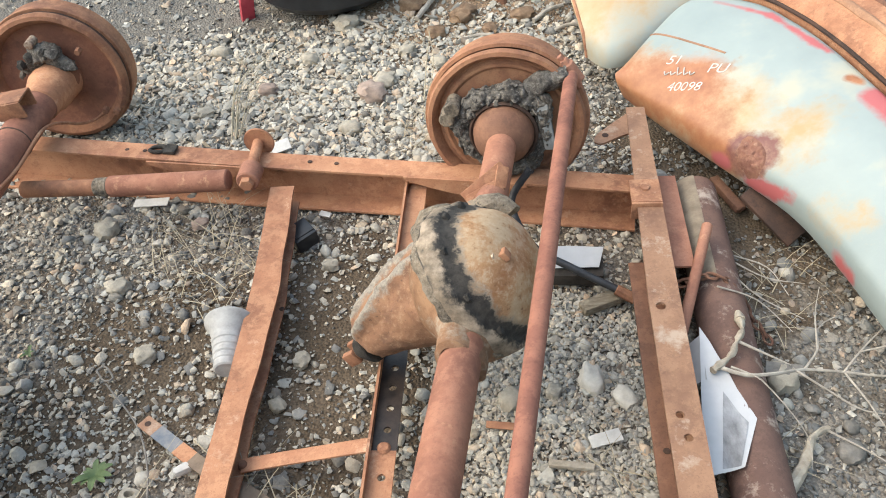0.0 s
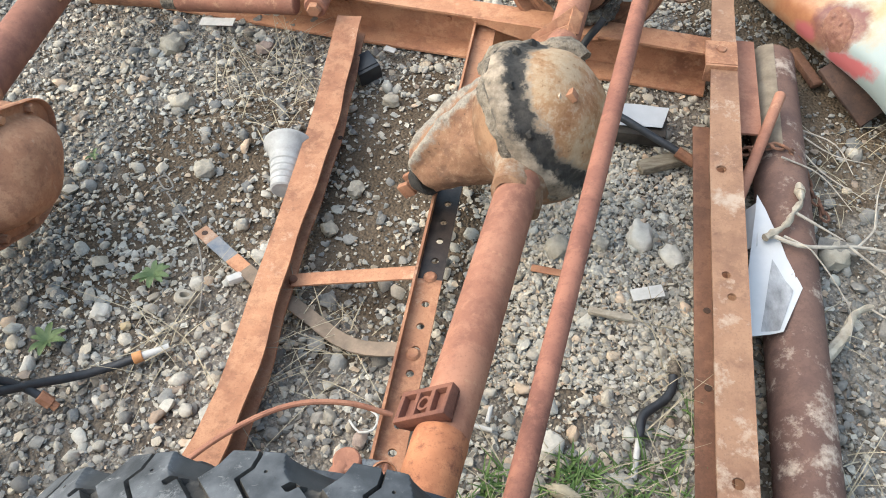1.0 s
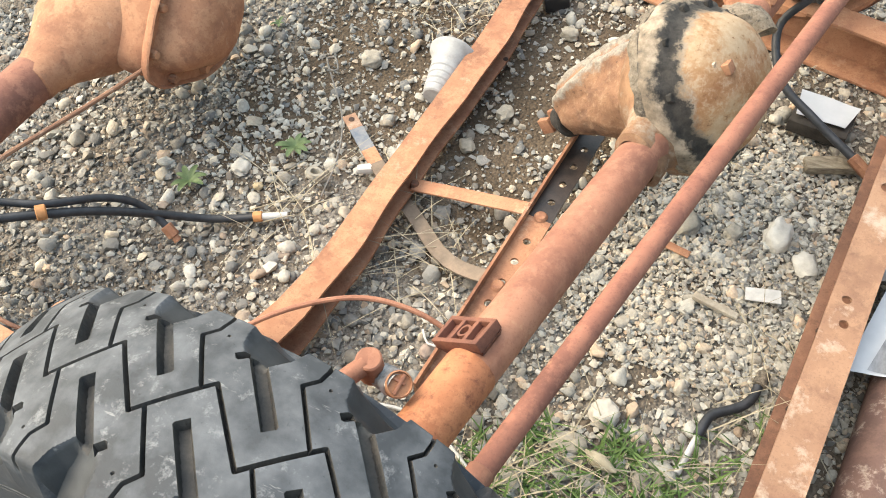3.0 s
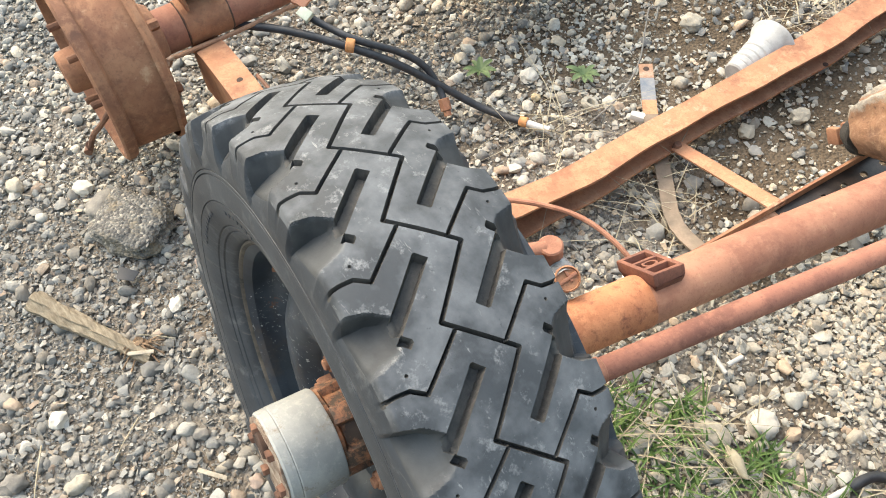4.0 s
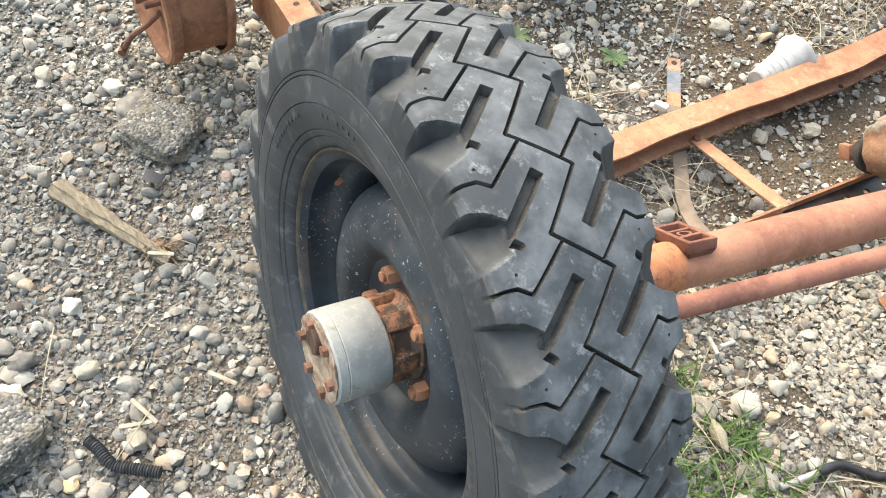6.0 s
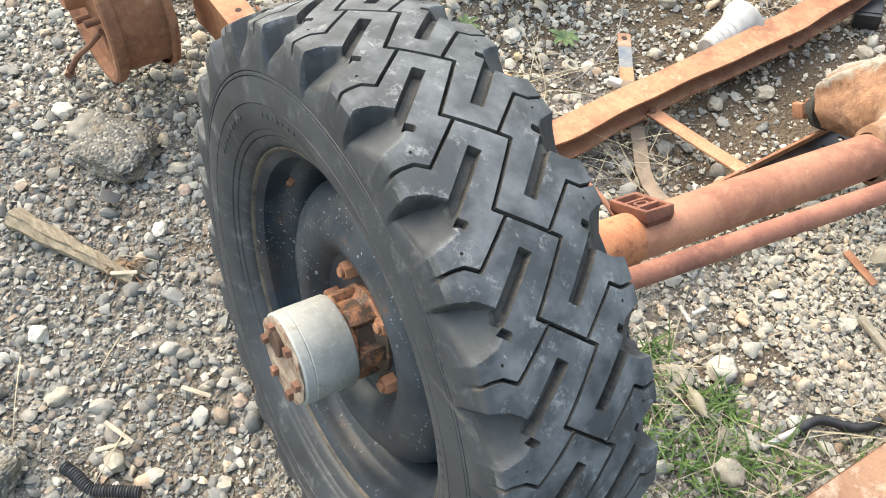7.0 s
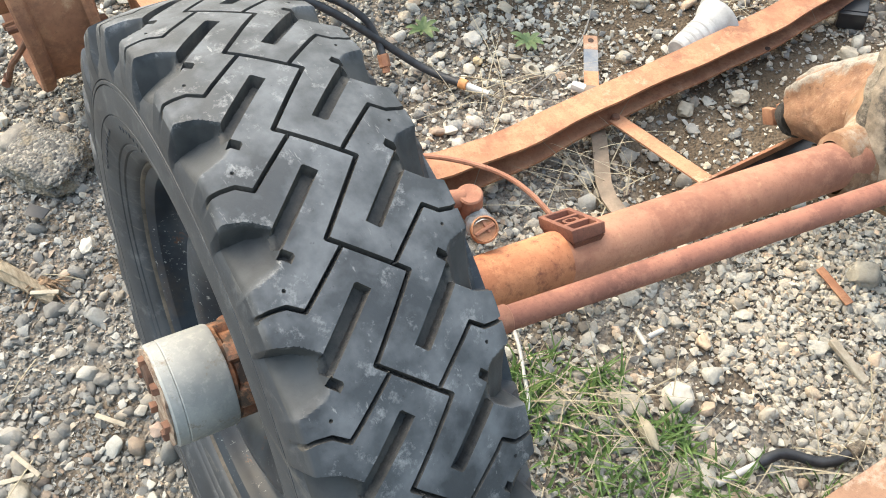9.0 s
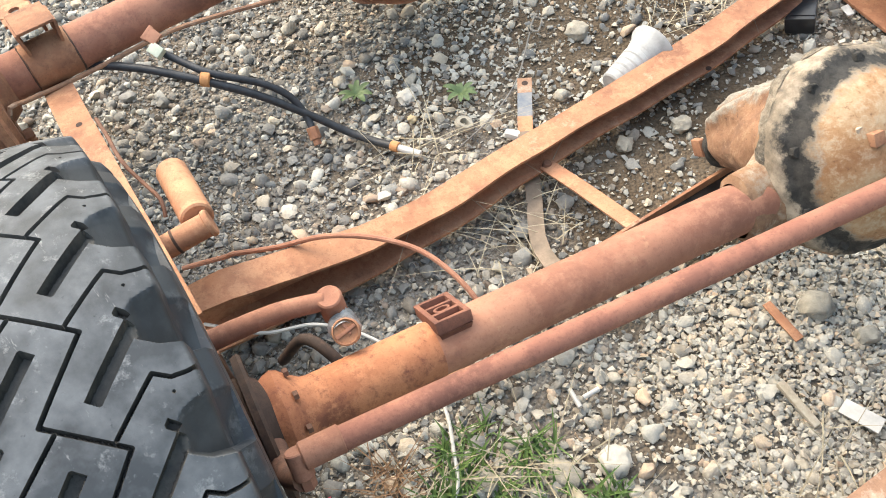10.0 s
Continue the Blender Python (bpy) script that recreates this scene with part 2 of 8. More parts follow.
def rim_mat():
    m, nt, b, v = node_mat("rim_black_paint")
    big = noise_tex(nt, v, 18, 5, 0.6)
    chip = noise_tex(nt, v, 170, 4, 0.75)
    col = ramp(nt, big, [(0.3, (0.014, 0.019, 0.027)), (0.7, (0.030, 0.039, 0.053))])
    dust = noise_tex(nt, v, 7, 6, 0.65)
    col = mixed(nt, grey(nt, dust, 0.50, 0.68), col, (0.052, 0.064, 0.080))
    flake = mixed(nt, 1.0, grey(nt, chip, 0.63, 0.645), grey(nt, noise_tex(nt, v, 9, 4, 0.6), 0.48, 0.58), "MULTIPLY")
    col = mixed(nt, flake, col, (0.34, 0.36, 0.35))
    col = mixed(nt, grey(nt, noise_tex(nt, v, 14, 7, 0.75), 0.63, 0.70), col, (0.13, 0.060, 0.032))
    col = mixed(nt, grey(nt, noise_tex(nt, v, 5, 6, 0.7), 0.54, 0.70), col, (0.062, 0.047, 0.038))
    nt.links.new(col, b.inputs["Base Color"])
    b.inputs["Roughness"].default_value = 0.36
    b.inputs["Specular IOR Level"].default_value = 0.22
    bumped(nt, b, big, 0.15, 0.002)
    return m


RIM = rim_mat()
BEAD = plain("dusty_rim_lip", (0.025, 0.025, 0.026), (0.125, 0.105, 0.082), 22, 0.7, 0.2)
def hub_mat(name, tones, stain, amount):
    """Painted or bare hub metal with oily, rusty staining."""
    m, nt, b, v = node_mat(name)
    big = noise_tex(nt, v, 20, 6, 0.65)
    fine = noise_tex(nt, v, 120, 6, 0.7)
    col = ramp(nt, big, [(0.32, tones[0]), (0.68, tones[1])])
    col = mixed(nt, grey(nt, fine, 0.52, 0.76), col, tones[2])
    col = mixed(nt, grey(nt, noise_tex(nt, v, 26, 8, 0.78), amount, amount + 0.10), col, stain)
    nt.links.new(col, b.inputs["Base Color"])
    b.inputs["Roughness"].default_value = 0.62
    bumped(nt, b, fine, 0.35, 0.0015)
    return m


HUB_RUST = hub_mat("hub_rust", ((0.20, 0.082, 0.042), (0.34, 0.155, 0.08), (0.40, 0.26, 0.165)), (0.060, 0.042, 0.032), 0.44)
HUB_GREY = hub_mat("grey_hub_paint", ((0.22, 0.235, 0.24), (0.34, 0.35, 0.345), (0.40, 0.40, 0.385)), (0.21, 0.18, 0.145), 0.57)
CORRODED = plain("corroded_alloy", (0.16, 0.085, 0.055), (0.50, 0.43, 0.355), 55, 0.85, 0.9, 0.006)
BLACK_HOSE = plain("black_hose", (0.018, 0.020, 0.024), (0.04, 0.043, 0.05), 60, 0.5, 0.1)
WHITE_PLASTIC = plain("white_plastic", (0.42, 0.415, 0.395), (0.55, 0.54, 0.52), 40, 0.55, 0.05)
FOAM = plain("white_foam_cup", (0.28, 0.28, 0.275), (0.42, 0.424, 0.425), 32, 0.7, 0.15, 0.001)
PAPER = plain("white_paper", (0.42, 0.435, 0.455), (0.52, 0.53, 0.55), 8, 0.8, 0.1, 0.002)
INK = plain("printed_ink", (0.09, 0.092, 0.10), (0.40, 0.41, 0.43), 17, 0.8, 0.02, stretch=(1, 0.45, 1))
OILY = plain("oily_black_steel", (0.010, 0.009, 0.009), (0.045, 0.033, 0.028), 30, 0.38, 0.2)
WIRE_GREY = plain("dull_grey_wire", (0.13, 0.12, 0.11), (0.24, 0.225, 0.20), 50, 0.7, 0.1)
WOOD = plain("weathered_wood", (0.24, 0.195, 0.14), (0.50, 0.43, 0.325), 34, 0.95, 1.0, 0.006, stretch=(1, 5, 5))
DRIFT = plain("bleached_wood", (0.26, 0.225, 0.175), (0.50, 0.45, 0.365), 30, 0.9, 0.5, 0.003)
TWIG = plain("dry_twig", (0.26, 0.235, 0.20), (0.44, 0.405, 0.35), 40, 0.9, 0.4)
STRAW = plain("dry_straw", (0.27, 0.235, 0.165), (0.43, 0.385, 0.285), 40, 0.9, 0.1)
GRASS = plain("green_grass", (0.060, 0.118, 0.028), (0.140, 0.215, 0.062), 30, 0.6, 0.1)
LEAF = plain("weed_leaf", (0.075, 0.115, 0.042), (0.13, 0.18, 0.075), 60, 0.6, 0.2)
BLACK_PLASTIC = plain("black_plastic", (0.012, 0.013, 0.016), (0.03, 0.032, 0.036), 12, 0.35, 0.05)
RED_PLASTIC = plain("faded_red", (0.30, 0.03, 0.05), (0.42, 0.06, 0.08), 20, 0.6, 0.1)
BRASS = plain("rusty_orange_band", (0.42, 0.19, 0.07), (0.55, 0.28, 0.12), 60, 0.7, 0.2)
PALE_METAL = plain("pale_painted_bracket", (0.42, 0.45, 0.36), (0.58, 0.60, 0.50), 50, 0.7, 0.2)
STEEL_BLUE = plain("worn_blue_steel", (0.12, 0.145, 0.185), (0.25, 0.245, 0.24), 40, 0.6, 0.2)
CHALK = plain("white_paint_marker", (0.42, 0.40, 0.37), (0.66, 0.65, 0.62), 60, 0.8, 0.05)
CLOD = plain("earth_clod", (0.15, 0.095, 0.06), (0.30, 0.21, 0.135), 40, 0.97, 0.8, 0.006)


def asphalt_mat():
    m, nt, b, v = node_mat("asphalt_lump")
    vor = nt.nodes.new("ShaderNodeTexVoronoi")
    vor.inputs["Scale"].default_value = 170
    nt.links.new(v, vor.inputs["Vector"])
    big = noise_tex(nt, v, 22, 6, 0.7)
    col = ramp(nt, vor.outputs["Color"], [(0.25, (0.085, 0.083, 0.080)), (0.62, (0.15, 0.146, 0.136)), (0.80, (0.23, 0.218, 0.195)), (0.97, (0.36, 0.335, 0.29))])
    col = mixed(nt, grey(nt, big, 0.50, 0.62), col, (0.185, 0.160, 0.122))
    nt.links.new(col, b.inputs["Base Color"])
    b.inputs["Roughness"].default_value = 0.95
    bumped(nt, b, vor.outputs["Distance"], 0.8, 0.005).invert = True
    return m


ROCK_DARK = asphalt_mat()


def stone_mat(name, dark_side):
    m, nt, b, v = node_mat(name)
    geo = nt.nodes.new("ShaderNodeNewGeometry")
    rnd = geo.outputs["Random Per Island"]
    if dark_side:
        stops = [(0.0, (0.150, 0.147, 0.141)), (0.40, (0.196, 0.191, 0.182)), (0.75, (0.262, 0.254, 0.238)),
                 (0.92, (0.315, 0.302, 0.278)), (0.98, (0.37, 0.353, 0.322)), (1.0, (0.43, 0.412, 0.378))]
    else:
        stops = [(0.0, (0.28, 0.263, 0.231)), (0.25, (0.368, 0.345, 0.302)), (0.55, (0.430, 0.404, 0.354)),
                 (0.85, (0.455, 0.428, 0.377)), (0.97, (0.485, 0.458, 0.406)), (1.0, (0.53, 0.503, 0.450))]
    col = ramp(nt, rnd, stops)
    m2 = nt.nodes.new("ShaderNodeMath")
    m2.operation = "MULTIPLY"
    m2.inputs[1].default_value = 37.7
    nt.links.new(rnd, m2.inputs[0])
    fr = nt.nodes.new("ShaderNodeMath")
    fr.operation = "FRACT"
    nt.links.new(m2.outputs[0], fr.inputs[0])
    warm = ramp(nt, fr.outputs[0], [(0.0, (0.950, 0.995, 1.03)), (0.55, (0.995, 1.0, 1.0)), (0.88, (1.055, 0.99, 0.90)), (1.0, (1.17, 0.95, 0.80))])
    col = mixed(nt, 1.0, col, warm, "MULTIPLY")
    grain = noise_tex(nt, v, 190, 6, 0.75)
    blot = noise_tex(nt, v, 75, 6, 0.7)
    col = mixed(nt, grey(nt, blot, 0.48, 0.62), col, mixed(nt, 1.0, col, (0.88, 0.87, 0.855), "MULTIPLY"))
    col = mixed(nt, grey(nt, grain, 0.40, 0.70), col, mixed(nt, 1.0, col, (1.17, 1.16, 1.13), "MULTIPLY"))
    nt.links.new(col, b.inputs["Base Color"])
    b.inputs["Roughness"].default_value = 0.9
    b.inputs["Specular IOR Level"].default_value = 0.25
    bumped(nt, b, grain, 0.65, 0.004)
    return m


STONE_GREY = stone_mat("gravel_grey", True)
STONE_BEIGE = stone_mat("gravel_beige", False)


def soft_edge(nt, fac, outside, inside):
    """1 where fac is below inside, falling to 0 at outside."""
    mr = nt.nodes.new("ShaderNodeMapRange")
    mr.inputs["From Min"].default_value = outside
    mr.inputs["From Max"].default_value = inside
    nt.links.new(fac, mr.inputs["Value"])
    return mr.outputs[0]


def soil_mat():
    m, nt, b, v = node_mat("gravelly_soil")
    big = noise_tex(nt, v, 3.2, 6, 0.65)
    grit = noise_tex(nt, v, 160, 6, 0.75)
    vor = nt.nodes.new("ShaderNodeTexVoronoi")
    vor.inputs["Scale"].default_value = 135
    nt.links.new(v, vor.inputs["Vector"])
    small = nt.nodes.new("ShaderNodeTexVoronoi")
    small.inputs["Scale"].default_value = 330
    nt.links.new(v, small.inputs["Vector"])
    base = ramp(nt, mixed(nt, 0.5, big, grit), [(0.38, (0.062, 0.046, 0.031)), (0.50, (0.100, 0.076, 0.053)), (0.62, (0.165, 0.130, 0.095))])
    cell = ramp(nt, vor.outputs["Color"], [(0.15, (0.145, 0.132, 0.116)), (0.55, (0.230, 0.212, 0.187)), (0.85, (0.305, 0.282, 0.247)), (0.97, (0.42, 0.392, 0.345))])
    cell2 = ramp(nt, small.outputs["Color"], [(0.15, (0.132, 0.119, 0.103)), (0.6, (0.225, 0.207, 0.181)), (0.95, (0.335, 0.308, 0.264))])
    loose = mixed(nt, 0.5, cell, cell2)
    col = mixed(nt, grey(nt, noise_tex(nt, v, 4.5, 6, 0.7), 0.43, 0.56), base, loose)
    col = mixed(nt, 0.25, col, loose)
    # damp brown earth where the gravel has worn thin; by the fender also painted shade
    for cx, cy, rx, ry in ((-0.15, 1.36, 0.25, 0.42), (-0.58, 1.40, 0.26, 0.30), (0.76, 1.70, 0.24, 0.42), (0.68, 2.00, 0.18, 0.24), (-0.72, 1.12, 0.16, 0.14)):
        mp = nt.nodes.new("ShaderNodeMapping")
        mp.inputs["Location"].default_value = (-cx / rx, -cy / ry, 0)
        mp.inputs["Scale"].default_value = (1 / rx, 1 / ry, 0)
        nt.links.new(v, mp.inputs["Vector"])
        size = nt.nodes.new("ShaderNodeVectorMath")
        size.operation = "LENGTH"
        nt.links.new(mp.outputs[0], size.inputs[0])
        rag = nt.nodes.new("ShaderNodeMath")
        rag.operation = "MULTIPLY_ADD"
        rag.inputs[1].default_value = 1.3
        nt.links.new(noise_tex(nt, v, 9, 7, 0.75), rag.inputs[0])
        nt.links.new(size.outputs["Value"], rag.inputs[2])
        col = mixed(nt, soft_edge(nt, rag.outputs[0], 1.80, 1.45), col, base)
    away = nt.nodes.new("ShaderNodeVectorMath")
    away.operation = "DISTANCE"
    away.inputs[1].default_value = (-0.2, 1.2, 0.0)
    nt.links.new(v, away.inputs[0])
    spread = nt.nodes.new("ShaderNodeMapRange")
    spread.inputs["From Min"].default_value = 1.2
    spread.inputs["From Max"].default_value = 2.0
    nt.links.new(away.outputs["Value"], spread.inputs["Value"])
    yard = mixed(nt, 1.0, loose, ramp(nt, big, [(0.35, (0.60, 0.62, 0.65)), (0.65, (0.84, 0.87, 0.90))]), "MULTIPLY")
    col = mixed(nt, spread.outputs[0], col, yard)
    col = mixed(nt, grey(nt, grit, 0.54, 0.8), col, (0.10, 0.083, 0.063))
    # brown earth where the bank rises behind the far drum
    rel = nt.nodes.new("ShaderNodeMapping")
    rel.vector_type = "POINT"
    rel.inputs["Location"].default_value = (-0.24 / 0.50, -3.00 / 0.52, 0)
    rel.inputs["Scale"].default_value = (1 / 0.50, 1 / 0.52, 0)
    nt.links.new(v, rel.inputs["Vector"])
    ln = nt.nodes.new("ShaderNodeVectorMath")
    ln.operation = "LENGTH"
    nt.links.new(rel.outputs[0], ln.inputs[0])
    back = nt.nodes.new("ShaderNodeMath")
    back.operation = "MULTIPLY_ADD"
    back.inputs[1].default_value = 1.1
    nt.links.new(noise_tex(nt, v, 7, 6, 0.7), back.inputs[0])
    nt.links.new(ln.outputs["Value"], back.inputs[2])
    far = nt.nodes.new("ShaderNodeMapRange")
    far.inputs["From Min"].default_value = 1.62
    far.inputs["From Max"].default_value = 1.40
    nt.links.new(back.outputs[0], far.inputs["Value"])
    brown = ramp(nt, grit, [(0.35, (0.155, 0.105, 0.068)), (0.65, (0.33, 0.24, 0.16))])
    col = mixed(nt, far.outputs[0], col, brown)
    nt.links.new(col, b.inputs["Base Color"])
    b.inputs["Roughness"].default_value = 0.95
    b.inputs["Specular IOR Level"].default_value = 0.2
    bumped(nt, b, vor.outputs["Distance"], 0.9, 0.007).invert = True
    return m


SOIL = soil_mat()


# ---------------------------------------------------------------- mesh helpers
def thing(name, base, label, category, group="", kind=""):
    ob = new(name)
    ob.empty_display_size = 0.05
    ob.location = base
    return tagged(ob, label, category, group, kind)


def mesh_from(name, verts, faces, mat, sharp=35.0):
    me = bpy.data.meshes.new(name)
    me.from_pydata([tuple(v) for v in verts], [], faces)
    bm = bmesh.new()
    bm.from_mesh(me)
    bmesh.ops.recalc_face_normals(bm, faces=bm.faces)
    bm.to_mesh(me)
    bm.free()
    me.materials.append(mat)
    me.shade_smooth()
    me.set_sharp_from_angle(angle=radians(sharp))
    return me


def under(ob, parent, label=""):
    if parent is not None:
        ob.parent = parent
        if parent.type == "EMPTY":
            ob.matrix_parent_inverse = Matrix.Translation(-Vector(parent.location))
    if label:
        ob["label"] = label
    return ob


def part(name, geo, mat, parent=None, label="", sharp=35.0):
    """Links (verts, faces) as one mesh object under a thing or part."""
    return under(new(name, mesh_from(name, geo[0], geo[1], mat, sharp)), parent, label)


def solo(name, geo, mat, label, category, group="", kind="", sharp=35.0):
    """A thing that is one mesh, its origin at its own base."""
    vs = [Vector(v) for v in geo[0]]
    lo = Vector((sum(v.x for v in vs) / len(vs), sum(v.y for v in vs) / len(vs), min(v.z for v in vs)))
    ob = new(name, mesh_from(name, [v - lo for v in vs], geo[1], mat, sharp))
    ob.location = lo
    return tagged(ob, label, category, group, kind)


def joined(*geos):
    V, F = [], []
    for vs, fs in geos:
        k = len(V)
        V.extend(vs)
        F.extend([tuple(i + k for i in f) for f in fs])
    return V, F


def moved(geo, m):
    return [m @ Vector(v) for v in geo[0]], geo[1]


def basis(o, x, y, z):
    return Matrix(((x[0], y[0], z[0], o[0]), (x[1], y[1], z[1], o[1]), (x[2], y[2], z[2], o[2]), (0, 0, 0, 1)))


def axes_along(d, up=(0, 0, 1)):
    d = Vector(d).normalized()
    x = d.cross(Vector(up))
    if x.length < 1e-4:
        x = d.cross(Vector((1, 0, 0)))
    x.normalize()
    return x, d, x.cross(d)


def lathe(profile, n=32, closed=False):
    """Profile of (radius, y) turned round the y axis."""
    V, F = [], []
    k = len(profile)
    for i in range(n):
        a = 2 * math.pi * i / n
        for r, y in profile:
            V.append((r * math.cos(a), y, r * math.sin(a)))
    for i in range(n):
        j = (i + 1) % n
        for q in range(k - 1 + closed):
            q2 = (q + 1) % k
            F.append((i * k + q, i * k + q2, j * k + q2, j * k + q))
    return V, F


def rod(a, b, r, r2=None, n=20):
    """Closed cylinder or cone from a to b with slightly eased ends."""
    a, b = Vector(a), Vector(b)
    r2 = r if r2 is None else r2
    h = (b - a).length
    e = min(0.12 * r, h * 0.2)
    g = lathe([(0, 0), (r - e, 0), (r, e), (r2, h - e), (r2 - e, h), (0, h)], n)
    x, y, z = axes_along(b - a)
    return moved(g, basis(a, x, y, z))


def smooth_path(pts, step=0.012):
    """Catmull-Rom curve through pts."""
    P = [Vector(p) for p in pts]
    P = [2 * P[0] - P[1]] + P + [2 * P[-1] - P[-2]]
    out = []
    for i in range(1, len(P) - 2):
        a, b, c, d = P[i - 1:i + 3]
        n = max(2, int((c - b).length / step))
        for k in range(n):
            t = k / n
            out.append(0.5 * ((2 * b) + (c - a) * t + (2 * a - 5 * b + 4 * c - d) * t * t + (3 * b - a - 3 * c + d) * t ** 3))
    return out + [P[-2]]


def hose(pts, r, n=10, step=0.012, rfun=None, curve=True):
    P = smooth_path(pts, step) if curve else [Vector(p) for p in pts]
    V, F = [], []
    up = Vector((0.13, 0.21, 1)).normalized()
    for i, p in enumerate(P):
        d = (P[min(i + 1, len(P) - 1)] - P[max(i - 1, 0)]).normalized()
        x = d.cross(up)
        if x.length < 1e-3:
            x = d.cross(Vector((1, 0, 0)))
        x.normalize()
        z = x.cross(d)
        rr = rfun(i / (len(P) - 1)) * r if rfun else r
        V += [p + rr * (math.cos(2 * math.pi * k / n) * x + math.sin(2 * math.pi * k / n) * z) for k in range(n)]
    for i in range(len(P) - 1):
        for k in range(n):
            F.append((i * n + k, i * n + (k + 1) % n, (i + 1) * n + (k + 1) % n, (i + 1) * n + k))
    F.append(tuple(range(n)))
    F.append(tuple((len(P) - 1) * n + k for k in range(n))[::-1])
    return V, F


def section_sweep(pts, sections, side=None):
    """Closed cross-sections (lists of (across, up)) carried along pts; across points to the right of the way, up is z."""
    P = [Vector(p) for p in pts]
    V, F = [], []
    k = len(sections[0])
    for i, p in enumerate(P):
        d = P[min(i + 1, len(P) - 1)] - P[max(i - 1, 0)]
        d.z = 0
        d.normalize()
        x = Vector((d.y, -d.x, 0)) if side is None else Vector(side)
        V += [p + x * s[0] + Vector((0, 0, 1)) * s[1] for s in sections[i]]
    for i in range(len(P) - 1):
        for q in range(k):
            q2 = (q + 1) % k
            F.append((i * k + q, i * k + q2, (i + 1) * k + q2, (i + 1) * k + q))
    F.append(tuple(range(k)))
    F.append(tuple((len(P) - 1) * k + q for q in range(k))[::-1])
    return V, F


def slab(w, h, t, m=None, bev=0.0):
    """Box w x h x t round the origin with bevelled edges."""
    bm = bmesh.new()
    bmesh.ops.create_cube(bm, size=1.0)
    bmesh.ops.scale(bm, vec=(w, h, t), verts=bm.verts)
    if bev:
        bmesh.ops.bevel(bm, geom=list(bm.edges), offset=bev, segments=2, affect="EDGES", profile=0.6)
    bm.verts.index_update()
    g = [v.co.copy() for v in bm.verts], [tuple(v.index for v in f.verts) for f in bm.faces]
    bm.free()
    return moved(g, m) if m is not None else g


def weld(V, F):
    bm = bmesh.new()
    vs = [bm.verts.new(v) for v in V]
    for f in F:
        bm.faces.new([vs[i] for i in f])
    bmesh.ops.remove_doubles(bm, verts=bm.verts, dist=0.0004)
    bm.verts.index_update()
    g = [v.co.copy() for v in bm.verts], [tuple(v.index for v in f.verts) for f in bm.faces]
    bm.free()
    return g


def holed_strip(length, w, t, holes, n=12):
    """Flat bar along y from 0, width w across x, thickness t downwards from z=0, with round holes (y, x, r)."""
    cuts = sorted(holes)
    V, F = [], []

    def quad(y0, y1):
        k = len(V)
        for z in (0, -t):
            V.extend([(-w / 2, y0, z), (w / 2, y0, z), (w / 2, y1, z), (-w / 2, y1, z)])
        F.extend([(k, k + 1, k + 2, k + 3), (k + 7, k + 6, k + 5, k + 4), (k, k + 3, k + 7, k + 4), (k + 1, k + 5, k + 6, k + 2)])

    y = 0.0
    for hy, hx, r in cuts:
        c = r * 1.8
        if hy - c > y:
            quad(y, hy - c)
        k = len(V)
        ring_o, ring_i = [], []
        for i in range(n):
            a = 2 * math.pi * (i + 0.5) / n
            ca, sa = math.cos(a), math.sin(a)
            ring_i.append((hx + r * ca, hy + r * sa))
            s = 1 / max(abs(ca), abs(sa))
            ring_o.append((-w / 2 if ca < -0.3 and abs(ca) >= abs(sa) * 0.99 else w / 2 if ca > 0.3 and abs(ca) >= abs(sa) * 0.99 else max(-w / 2, min(w / 2, hx + (ca * s) * w / 2)), hy + c * max(-1, min(1, sa * s))))
        for z in (0, -t):
            V.extend([(p[0], p[1], z) for p in ring_o] + [(p[0], p[1], z) for p in ring_i])
        for i in range(n):
            j = (i + 1) % n
            F.append((k + i, k + j, k + n + j, k + n + i))
            F.append((k + 2 * n + j, k + 2 * n + i, k + 3 * n + i, k + 3 * n + j))
            F.append((k + n + i, k + n + j, k + 3 * n + j, k + 3 * n + i))
            F.append((k + i, k + 2 * n + i, k + 2 * n + j, k + j))
        y = hy + c
    if length > y:
        quad(y, length)
    F.append((0, 4, 5, 1))
    return weld(V, F)


def hexnut(c, d, r, h):
    x, y, z = axes_along(d)
    return moved(lathe([(0, 0), (r, 0), (r, h * 0.8), (r * 0.85, h), (0, h)], 6), basis(Vector(c), x, y, z))


def lumpy(geo, amount, scale, seed=0.0):
    out = []
    for v in geo[0]:
        v = Vector(v)
        n = noise.noise_vector(v * scale + Vector((seed, seed * 1.7, -seed)))
        out.append(v + n * amount)
    return out, geo[1]


# ---------------------------------------------------------------- ground
def ground_height(x, y):
    h = 0.010 * noise.noise(Vector((x * 1.1, y * 1.1, 3.0))) + 0.005 * noise.noise(Vector((x * 4, y * 4, 7.0)))
    bank = max(0.0, (y - 2.55 - 0.25 * abs(x - 0.35)) / 1.2)
    return h + 0.22 * min(bank, 1.0) ** 1.3 - 0.006


